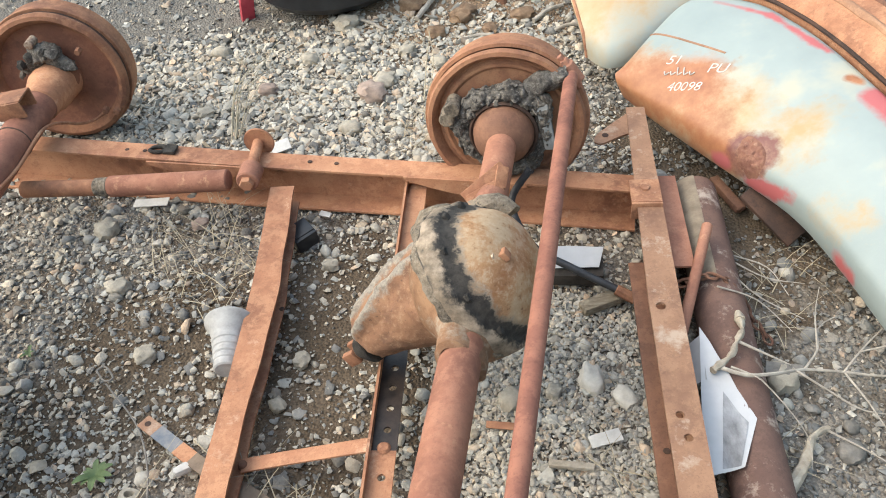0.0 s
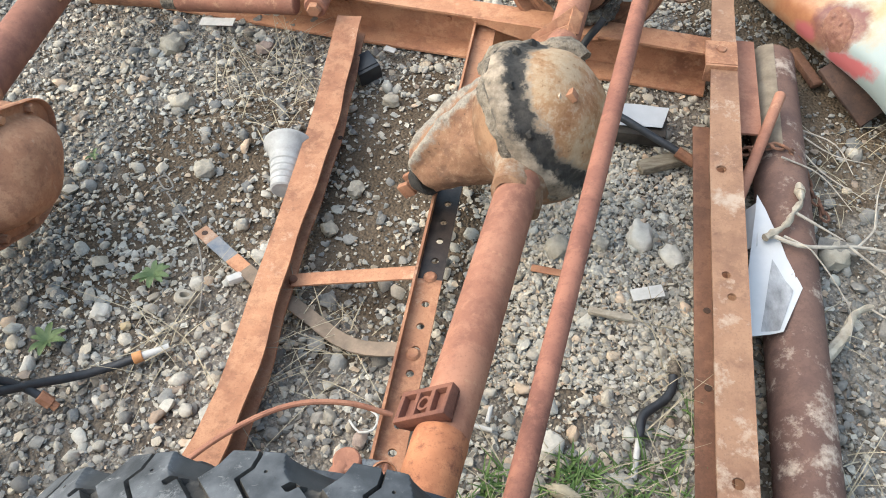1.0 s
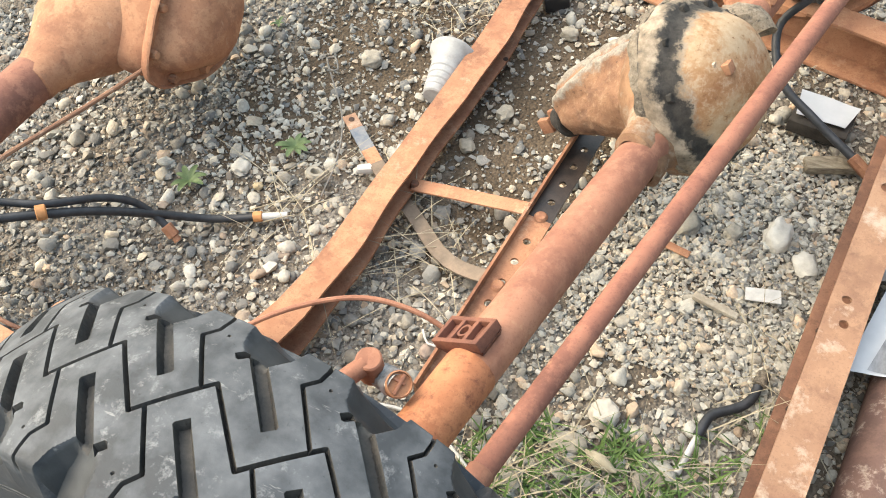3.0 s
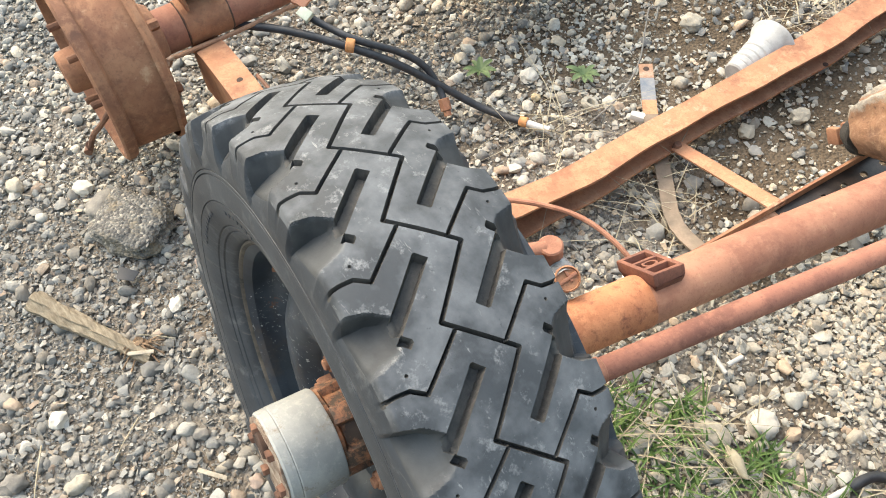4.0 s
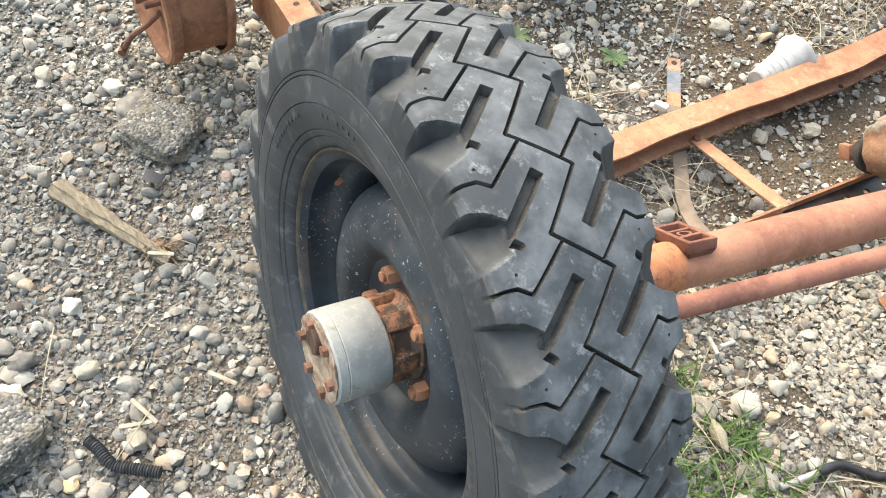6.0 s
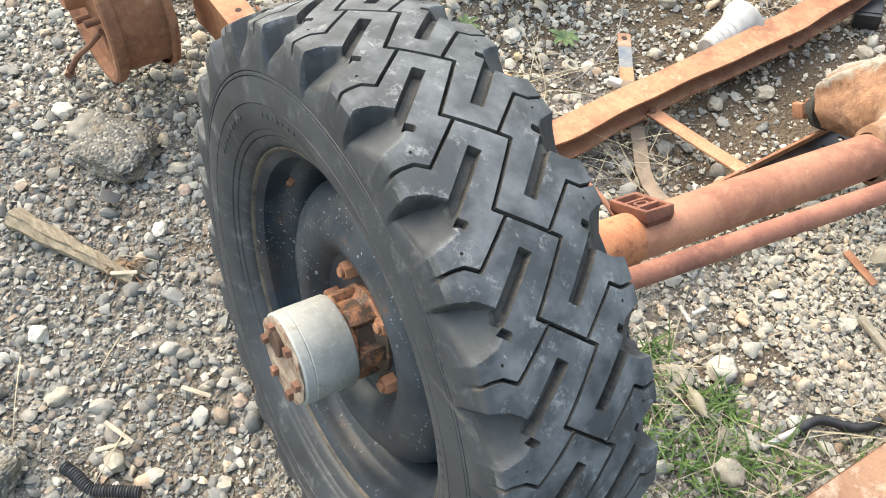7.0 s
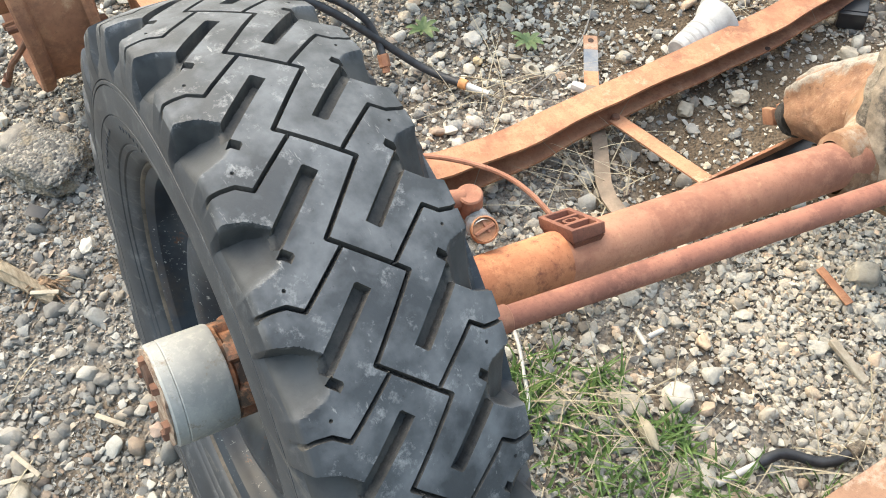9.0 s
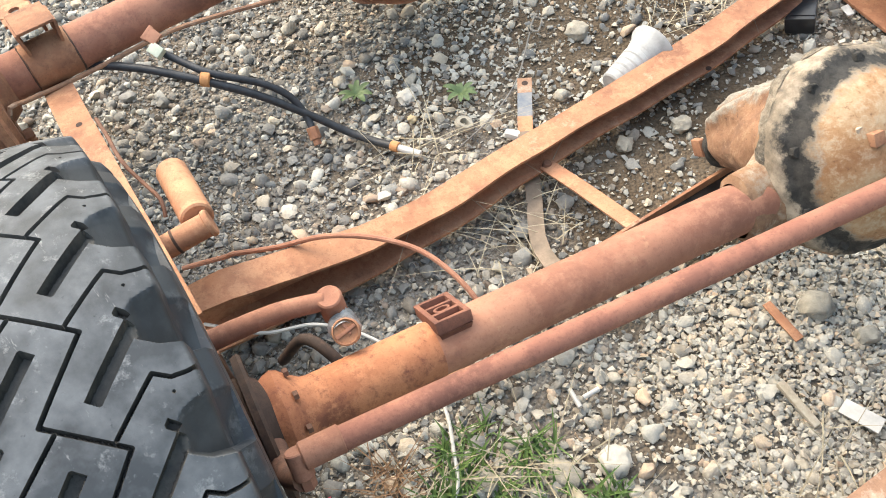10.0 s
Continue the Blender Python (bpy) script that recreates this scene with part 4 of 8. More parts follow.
    for k2 in range(6):
        a = 2 * math.pi * k2 / 6 + 0.20
        c = HM @ Vector((0.043 * math.cos(a), -0.1365, 0.043 * math.sin(a)))
        part("cap_screw", lumpy(hexnut(c, -wa, 0.0076, 0.008), 0.0016, 80), RUST_BROWN, cap_ob, "rusty hex screw")
        a2 = a + 0.5
        rib2 = slab(0.014, 0.036, 0.024, HM @ Matrix.Rotation(a2, 4, "Y") @ Matrix.Translation((0.0475, -0.046, 0)), 0.003)
        part("hub_rib", lumpy(rib2, 0.0018, 50), HUB_RUST, wheel)
    part("hub_centre", lumpy(rod(HM @ Vector((-0.014, -0.134, 0.020)), HM @ Vector((-0.014, -0.1435, 0.020)), 0.0165), 0.003, 60), RUST_DARK, cap_ob, "dark rusted dial of the hub")
    for k2 in range(5):
        a = 2 * math.pi * k2 / 5 + radians(127.8)
        c = WC + ws * (0.077 * math.cos(a)) + wu * (0.077 * math.sin(a)) - wa * 0.0205
        part("lug_nut", joined(hexnut(c, -wa, 0.0130, 0.017), rod(c - wa * 0.012, c - wa * 0.022, 0.0068)), DRUM_RUST, wheel, "rusty lug nut")
    # moulded lettering, worn past reading
    for start, count in ((-1.30, 9), (-0.62, 7), (0.95, 9)):
        for k2 in range(count):
            a = start + 0.050 * k2
            c = WC + ws * (0.2840 * math.sin(a)) - wa * 0.0932 + wu * (0.2840 * math.cos(a))
            out = (ws * math.sin(a) + wu * math.cos(a))
            part("moulded_mark", slab(0.0055, 0.006 + 0.002 * (k2 % 2), 0.0009, basis(c, wa.cross(out), out, -wa), 0.0008), SIDEWALL, wheel)
    inward = -(ws * math.cos(2.88) + wu * math.sin(2.88))
    v = RM_ @ Vector((0.2185 * math.cos(2.88), -0.012, 0.2185 * math.sin(2.88)))
    part("rust_scab", lumpy(rod(v, v + inward * 0.006, 0.014, 0.010), 0.004, 80), DRUM_RUST, wheel, "orange rust scab on the rim")


build_wheel()


# ---------------------------------------------------------------- front axle
AO = Vector((-0.103, 0.18, 0.384))
AY = Vector((0.2107, 0.9739, -0.085)).normalized()
AX = Vector((0.8017, -0.1224, 0.5851))
AX = (AX - AY * AX.dot(AY)).normalized()
AZ = AX.cross(AY)
AM = basis(AO, AX, AY, AZ)


def al(c, l, p):
    return AM @ Vector((c, l, p))


def build_front_axle():
    ax = thing("front_axle", (0.1, 1.2, 0.02), "rusty front drive axle lying rolled over across the frame", "axle")
    part("axle_tube", rod(al(0, 0.36, 0), al(0, 0.93, 0), 0.0355, n=40), RUST_RED, ax, "reddish rusted steel tube")
    part("tube_sleeve", lumpy(moved(lathe([(0.034, 0.17), (0.0362, 0.171), (0.0364, 0.25), (0.0364, 0.33), (0.0366, 0.395), (0.0358, 0.400), (0.034, 0.401)], 44), AM), 0.0012, 40), RUST_FRESH, ax, "bright orange-rusted end of the tube")
    part("axle_tube", rod(al(0, 1.18, 0), al(0, 1.62, 0), 0.034, n=40), RUST_RED, ax, "reddish rusted steel tube")
    # differential housing: body, pinion snout, cover flange, cover
    body = lathe([(0.036, 0.86), (0.046, 0.865), (0.048, 0.885), (0.046, 0.90), (0.062, 0.935), (0.095, 0.965), (0.118, 1.00), (0.128, 1.05), (0.118, 1.10), (0.095, 1.14), (0.06, 1.17), (0.05, 1.20), (0.05, 1.22), (0.036, 1.225)], 48)
    body = [Vector((v[0] * 0.72 if v[0] > 0 else v[0] * 0.8, v[1], v[2] * 1.08)) for v in body[0]], body[1]
    part("differential_housing", lumpy(lumpy(moved(body, AM), 0.006, 18), 0.002, 60), HOUSING, ax, "cast housing, dusty tan rust under dried grease")
    # pinion snout: a tapered barrel with two casting ridges and a greasy groove between them
    V, F, crust, groove = [], [], [], []
    rows_c, turns = 36, 96
    for i in range(rows_c + 3):
        t = min(1.0, i / rows_c)
        c = -0.215 * t - 0.02
        base_r = float(np.interp(t, [0, 0.25, 0.55, 0.8, 1.0], [0.098, 0.082, 0.064, 0.054, 0.047]))
        shut = (1.0, 0.78, 0.42)[max(0, i - rows_c)]
        c -= (0.0, 0.010, 0.014)[max(0, i - rows_c)]
        out_a, in_a = np.interp(t, [0, 0.12, 0.55, 0.92, 1], [56, 58, 64, 88, 92]), np.interp(t, [0, 0.15, 0.55, 0.92, 1], [92, 90, 96, 124, 130])
        out_h = np.interp(t, [0, 0.12, 0.55, 0.92, 1], [0.030, 0.026, 0.038, 0.021, 0.012])
        in_h = np.interp(t, [0, 0.15, 0.55, 0.92, 1], [0.012, 0.020, 0.026, 0.018, 0.008])
        for q in range(turns):
            a = 360.0 * q / turns
            d_out = (a - out_a + 180) % 360 - 180
            d_in = (a - in_a + 180) % 360 - 180
            g_out = math.exp(-(d_out / (15.0 if d_out > 0 else 22.0)) ** 2)
            g_in = math.exp(-(d_in / 15.0) ** 2)
            mid = (out_a + in_a) / 2 + 2
            g_mid = math.exp(-(((a - mid + 180) % 360 - 180) / 0.34 * (in_a - out_a)) ** 2) * min(1.0, max(0.0, (t - 0.30) / 0.15))
            r = (base_r + out_h * g_out + in_h * g_in - 0.016 * g_mid) * shut
            V.append(al(c, 1.045 + r * math.cos(radians(a)), 0.017 + r * math.sin(radians(a))))
            crust.append(0.60 * max(g_out, 0.9 * g_in, 0.9 * (t < 0.06)))
            groove.append(0.62 * g_mid)
    for i in range(rows_c + 2):
        for q in range(turns):
            p = (q + 1) % turns
            F.append((i * turns + q, i * turns + p, (i + 1) * turns + p, (i + 1) * turns + q))
    F.append(tuple((rows_c + 2) * turns + q for q in range(turns)))
    barrel = part("pinion_housing", lumpy(lumpy((V, F), 0.006, 22, 4.0), 0.0022, 75), CASTING, ax, "tapered brown pinion snout with crusted ridges", 60)
    for key, vals in (("crust", crust), ("groove", groove)):
        att = barrel.data.attributes.new(key, "FLOAT", "POINT")
        att.data.foreach_set("value", vals)
    lump = lumpy(hose([al(0.02, 1.12, 0.118), al(-0.03, 1.15, 0.115), al(-0.07, 1.16, 0.095)], 0.022, 12), 0.008, 30)
    part("housing_lug", lump, GREASE, ax, "greasy casting lug")
    part("housing_lug", lumpy(lumpy(hose([al(-0.005, 1.155, 0.085), al(-0.035, 1.165, 0.075), al(-0.060, 1.150, 0.070)], 0.020, 12), 0.008, 30), 0.003, 80), GUNK, ax, "black greasy casting lug")
    yk = moved(joined(rod(al(-0.255, 1.04, 0.002), al(-0.288, 1.04, 0.002), 0.024), slab(0.036, 0.018, 0.040, basis(al(-0.302, 1.018, 0.002), AX, AY, AZ), 0.004), slab(0.036, 0.014, 0.040, basis(al(-0.302, 1.062, 0.002), AX, AY, AZ), 0.004)), Matrix.Translation(al(-0.262, 1.04, 0.002)) @ Matrix.Scale(0.76, 4) @ Matrix.Translation(-al(-0.262, 1.04, 0.002)))
    part("pinion_yoke", lumpy(yk, 0.003, 40), DRUM_RUST, ax, "small rusty pinion yoke")
    part("pinion_seal", lumpy(rod(al(-0.272, 1.038, -0.002), al(-0.246, 1.040, 0.002), 0.028, 0.038), 0.004, 40), GUNK, ax, "black oil seal")

    def outline(scale, k):
        """Cover outline: a rounded, lobed ring in the housing's face."""
        a = 2 * math.pi * k
        r = 0.128 * (1 + 0.06 * math.cos(2 * a + 0.5) + 0.03 * math.cos(3 * a))
        return r * scale * 1.02 * math.cos(a), r * scale * 1.12 * math.sin(a)

    n = 120

    def ring_layers(layers, k0=0.0, k1=1.0, rough=0.0):
        """Bands round the cover face; an open stretch of the ring when k1 - k0 is below 1."""
        V, F = [], []
        whole = k1 - k0 > 0.999
        for q, (sc, c) in enumerate(layers):
            for i in range(n + (not whole)):
                k = k0 + (k1 - k0) * i / n
                wob = rough * noise.noise(Vector((k * 26, sc * 9, 1.0))) + 0.5 * rough * noise.noise(Vector((k * 80, sc * 20, 4.0)))
                l, p = outline(sc + wob, k)
                V.append(al(c + 0.10 * wob, 1.05 + l, 0.02 + p))
        m = n + (not whole)
        for q in range(len(layers) - 1):
            for i in range(n):
                j = (i + 1) % m
                F.append((q * m + i, q * m + j, (q + 1) * m + j, (q + 1) * m + i))
        return V, F

    part("cover_flange", lumpy(lumpy(ring_layers([(0.70, 0.002), (1.07, 0.002), (1.09, 0.010), (1.085, 0.018), (1.0, 0.022)]), 0.005, 30), 0.003, 90), GREASE, ax, "grease-crusted housing flange")
    steps = [(1.06, 0.012), (1.075, 0.022), (1.07, 0.034), (1.05, 0.042), (1.02, 0.047), (0.99, 0.050), (0.96, 0.054), (0.93, 0.060), (0.90, 0.067), (0.86, 0.075), (0.81, 0.085),
             (0.75, 0.096), (0.68, 0.106), (0.58, 0.116), (0.45, 0.124), (0.30, 0.129), (0.15, 0.131), (0.02, 0.132)]
    V, F = ring_layers(steps)
    F.append(tuple((len(steps) - 1) * n + i for i in range(n)))
    out = []
    for q, v in enumerate(V):
        sc = steps[q // n][0]
        k = math.exp(-((sc - 0.98) / 0.09) ** 2)
        v = v + noise.noise_vector(v * 11 + Vector((2, 3.4, -2))) * 0.005 + noise.noise_vector(v * 45) * (0.0008 + 0.006 * k) + noise.noise_vector(v * 130) * 0.0025 * k
        out.append(v)
    cover = part("differential_cover", (out, F), COVER, ax, "domed tan-rust cover with a belt of black grease", 60)
    for key, vals in (("ring", [0.5 * steps[q // n][0] for q in range(len(V))]), ("turn", [(q % n) / n for q in range(len(V))])):
        att = cover.data.attributes.new(key, "FLOAT", "POINT")
        att.data.foreach_set("value", vals)
    for i in range(8):
        l, p = outline(0.955, (i + 0.5) / 10)
        c = al(0.054, 1.05 + l, 0.02 + p)
        part("cover_bolt", lumpy(hexnut(c, AX, 0.0085, 0.007), 0.002, 60), GUNK, cover, "greasy bolt head")
    pc = al(0.105, 0.995, 0.064)
    part("drain_plug", joined(lumpy(rod(pc, pc + AX * 0.008, 0.018), 0.003, 90), slab(0.018, 0.018, 0.022, basis(pc + AX * 0.014, AY, AZ, AX), 0.002)), DRUM_RUST, cover, "square-headed rusty fill plug")
    for k, (dy, dz, r) in enumerate(((0.012, 0.014, 0.008), (-0.014, -0.010, 0.007), (0.002, -0.017, 0.009), (-0.012, 0.013, 0.006))):
        q = pc + AY * dy + AZ * dz + AX * 0.006
        part("plug_flake", lumpy(rod(q, q + AX * 0.004, r), 0.003, 90, k), PALE_FLAKE, cover, "pale flake of old sealant")
    part("grease_spot", lumpy(rod(al(0.070, 1.052, -0.046), al(0.108, 1.052, -0.062), 0.026, 0.013), 0.006, 45), GUNK, cover, "black grease plug in a hollow")
    # spring seat: open box with two pockets
    pm = basis(al(-0.006, 0.425, 0.037), AX, AY, AZ) @ Matrix.Scale(0.90, 4)
    walls = [slab(0.094, 0.008, 0.018, pm @ Matrix.Translation((0, s * 0.023, 0)), 0.002) for s in (-1, 1)]
    walls += [slab(0.008, 0.044, 0.018, pm @ Matrix.Translation((s * 0.043, 0, 0)), 0.002) for s in (-1, 1)]
    walls += [slab(0.007, 0.040, 0.017, pm @ Matrix.Translation((s * 0.014, 0, 0)), 0.001) for s in (-1, 1)]
    walls += [slab(0.086, 0.044, 0.006, pm @ Matrix.Translation((0, 0, -0.006)), 0.001)]
    walls += [moved(lathe([(0.008, -0.006), (0.012, -0.006), (0.012, 0.007), (0.008, 0.007)], 20, True), pm @ Matrix.Rotation(radians(90), 4, "X"))]
    part("spring_seat", lumpy(joined(*walls), 0.0012, 50), SEAT_RUST, ax, "dark brown spring seat with pockets")
    foot = slab(1, 1, 1)
    foot = [Vector((v.x * (0.094 if v.z > 0 else 0.052), v.y * (0.048 if v.z > 0 else 0.038), -0.0095 if v.z > 0 else -0.036)) for v in foot[0]], foot[1]
    part("seat_foot", moved(foot, pm), SEAT_RUST, ax, "tapered brown foot of the spring seat")
    # second spring seat near the far end
    tips = [al(-0.035, 1.325, 0.036), al(0.050, 1.372, 0.034), al(0.032, 1.345, 0.012), al(-0.030, 1.318, 0.026)]
    lead = (AY * 0.35 + AZ * 0.75 + AX * 0.1).normalized()
    plates = []
    for p, q, wide in ((tips[0], tips[1], 0.030), (tips[1], tips[2], 0.026), (tips[2], tips[3], 0.034)):
        dx = (q - p).normalized()
        dy = (lead - dx * lead.dot(dx)).normalized()
        plates.append(slab((q - p).length + 0.006, wide, 0.006, basis((p + q) / 2, dx, dy, dx.cross(dy)), 0.002))
    part("spring_seat", lumpy(joined(*plates), 0.003, 30), RUST_ORANGE, ax, "pointed spring seat folded from rusty plate")
    part("grease_lump", lumpy(lumpy(hose([al(0.000, 1.235, 0.045), al(0.045, 1.245, 0.030), al(0.062, 1.235, 0.0)], 0.024, 12), 0.008, 26), 0.003, 90), GREASE, ax, "grey grease caked at the root of the tube")
    # near steering knuckle
    kn = moved(lathe([(0.0355, 0.246), (0.0385, 0.234), (0.046, 0.222), (0.056, 0.213), (0.059, 0.205), (0.056, 0.196), (0.045, 0.18)], 44), AM)
    part("axle_flange", lumpy(kn, 0.0025, 30), RUST_FRESH, ax, "flared orange flange at the end of the tube")
    part("steering_knuckle", lumpy(moved(lathe([(0.045, 0.196), (0.058, 0.190), (0.066, 0.180), (0.070, 0.165), (0.068, 0.14), (0.06, 0.12), (0.03, 0.115)], 44), AM), 0.004, 22), RUST_DARK, ax, "dark greasy steering knuckle")
    part("knuckle_plate", moved(lathe([(0.03, 0.176), (0.080, 0.178), (0.090, 0.182), (0.093, 0.178), (0.090, 0.170), (0.03, 0.165)], 44), AM), RUST_DARK, ax, "thin dark backing plate")
    for k in range(8):
        a = 2 * math.pi * k / 8
        part("flange_bolt", hexnut(al(0.053 * math.cos(a), 0.219, 0.053 * math.sin(a)), AY, 0.006, 0.006), RUST_BROWN, ax)
    # tie rod along the back of the axle
    tie = part("tie_rod", hose([al(0.158, 0.215, 0.026), al(0.166, 0.6, 0.022), al(0.175, 1.0, 0.018), al(0.190, 1.66, 0.010)], 0.0158, 24, 0.03, lambda t: 0.87 + 0.13 * min(1, 1.6 * t)), TIE_RUST, ax, "long straight rusty tie rod")
    for l, s in ((0.20, -1), (1.67, 1)):
        tc = 0.158 if s < 0 else 0.190
        tp = 0.026 if s < 0 else 0.010
        sock = joined(rod(al(tc, l, tp), al(tc, l - s * 0.045, tp), 0.0155), rod(al(tc, l + s * 0.004, tp - 0.022), al(tc, l + s * 0.004, tp + 0.010), 0.0115), hexnut(al(tc, l + s * 0.004, tp - 0.022), -AZ, 0.0095, 0.013))
        if s > 0:
            top = al(tc, l + 0.012, tp + 0.004)
            sock = joined(sock, lumpy(rod(top - AZ * 0.028, top + AZ * 0.022, 0.021, n=24), 0.004, 60), hexnut(top + AZ * 0.020, AZ, 0.0145, 0.014), rod(top + AZ * 0.030, top + AZ * 0.046, 0.0075), hose([top + AZ * 0.034 - AY * 0.016, top + AZ * 0.036 + AY * 0.018], 0.0025, 6))
        part("tie_rod_end", sock, RUST_RED, tie, "rusty tie rod end with its nut")
        part("steering_arm", hose([al(0.06, l + s * 0.02, 0.0), al(0.11, l + s * 0.02, -0.01), al(tc, l + s * 0.006, tp - 0.024)], 0.0125, 12), RUST_BROWN, ax, "forged steering arm")
    # far end: knuckle ball, greasy flange, backing plate and drum
    part("knuckle_ball", moved(lathe([(0.034, 1.55), (0.05, 1.56), (0.066, 1.585), (0.073, 1.62), (0.066, 1.655), (0.05, 1.67)], 44), AM), RUST_BROWN, ax, "brown knuckle ball")
    prof = [(0.070, 1.640), (0.074, 1.622), (0.084, 1.612), (0.096, 1.610), (0.108, 1.614), (0.116, 1.624), (0.119, 1.640), (0.112, 1.656), (0.07, 1.664)]
    ks = np.linspace(0, len(prof) - 1, 34)
    prof = [(float(np.interp(k, range(len(prof)), [p[0] for p in prof])), float(np.interp(k, range(len(prof)), [p[1] for p in prof]))) for k in ks]
    fl = lathe(prof, 220)
    bent = []
    for v in fl[0]:
        a = math.atan2(v[2], v[0])
        k = 1.0 + 0.04 * math.cos(8 * a) + 0.07 * math.sin(3 * a + 1)
        q = AM @ Vector((v[0] * k, v[1], v[2] * k))
        lump = abs(noise.noise(q * 42)) + 0.6 * abs(noise.noise(q * 95))
        bent.append(q + noise.noise_vector(q * 20) * 0.006 - AY * 0.020 * (lump - 0.3) + noise.noise_vector(q * 70) * 0.005 + noise.noise_vector(q * 170) * 0.003)
    part("knuckle_flange", (bent, fl[1]), ROCK_CRUST, ax, "rough mud-caked knuckle flange", 50)
    part("dust_seal", moved(lathe([(0.070, 1.612), (0.076, 1.606), (0.081, 1.610), (0.080, 1.625)], 48), AM), RUST_DARK, ax, "dark seal ring round the ball")
    arm = lumpy(lumpy(hose([al(0.095, 1.640, 0.045), al(0.135, 1.652, 0.040), al(0.185, 1.664, 0.016)], 0.024, 16, 0.006), 0.010, 36), 0.005, 110)
    part("mud_clod", arm, ROCK_CRUST, ax, "rough mud caked on the steering arm", 50)
    for i, (c, p) in enumerate(((-0.085, 0.105), (-0.060, 0.118))):
        part("wheel_cylinder_end", lumpy(rod(al(c, 1.655, p), al(c, 1.600, p), 0.018, n=18), 0.002, 50), GREASE, ax, "dusty round cylinder end")
    bpl = [(0.07, 1.672), (0.135, 1.670), (0.142, 1.664), (0.149, 1.664), (0.154, 1.672), (0.160, 1.672), (0.166, 1.656), (0.174, 1.648), (0.183, 1.650), (0.187, 1.662), (0.183, 1.672)]
    part("backing_plate", lumpy(moved(lathe(bpl, 72), AM), 0.002, 16), DRUM_RUST, ax, "pressed rusty backing plate")
    dr = [(0.186, 1.672), (0.194, 1.674), (0.196, 1.69), (0.188, 1.705), (0.180, 1.712), (0.180, 1.765), (0.172, 1.775), (0.05, 1.78), (0.0, 1.78)]
    part("brake_drum", moved(lathe(dr, 72), AM), DRUM_RUST, ax, "heavily rusted brake drum")
    part("flange_bracket", lumpy(slab(0.026, 0.012, 0.115, basis(al(0.088, 1.618, -0.045), AX, AY, AZ) @ Matrix.Rotation(radians(24), 4, "Y"), 0.005), 0.004, 40), plain("dusty_blue_grey", (0.20, 0.215, 0.225), (0.36, 0.36, 0.35), 40, 0.8, 0.3), ax, "grey-blue bracket on the knuckle")


build_front_axle()

# brake hose hanging from the far knuckle
hoseob = thing("brake_hose", (0.36, 1.6, 0.02), "black rubber brake hose with a rusty fitting hanging from the axle", "hose")
part("rubber_hose", hose([al(0.04, 1.50, -0.06), (0.235, 1.60, 0.16), (0.27, 1.52, 0.10), (0.35, 1.46, 0.075), (0.44, 1.405, 0.05)], 0.0085, 12), BLACK_HOSE, hoseob)
part("fitting", rod((0.437, 1.407, 0.05), (0.475, 1.385, 0.035), 0.012, n=8), DRUM_RUST, hoseob, "rusty end fitting")


# ---------------------------------------------------------------- chassis frame
def c_open(wt, wb, b, top, t=0.0055, sign=1):
    """C section with the web at across=0, flanges reaching across; sign -1 opens to the other side."""
    s = sign
    return [(0, b), (s * wb, b), (s * wb, b + t), (s * t, b + t), (s * t, top - t), (s * wt, top - t), (s * wt, top), (0, top)]


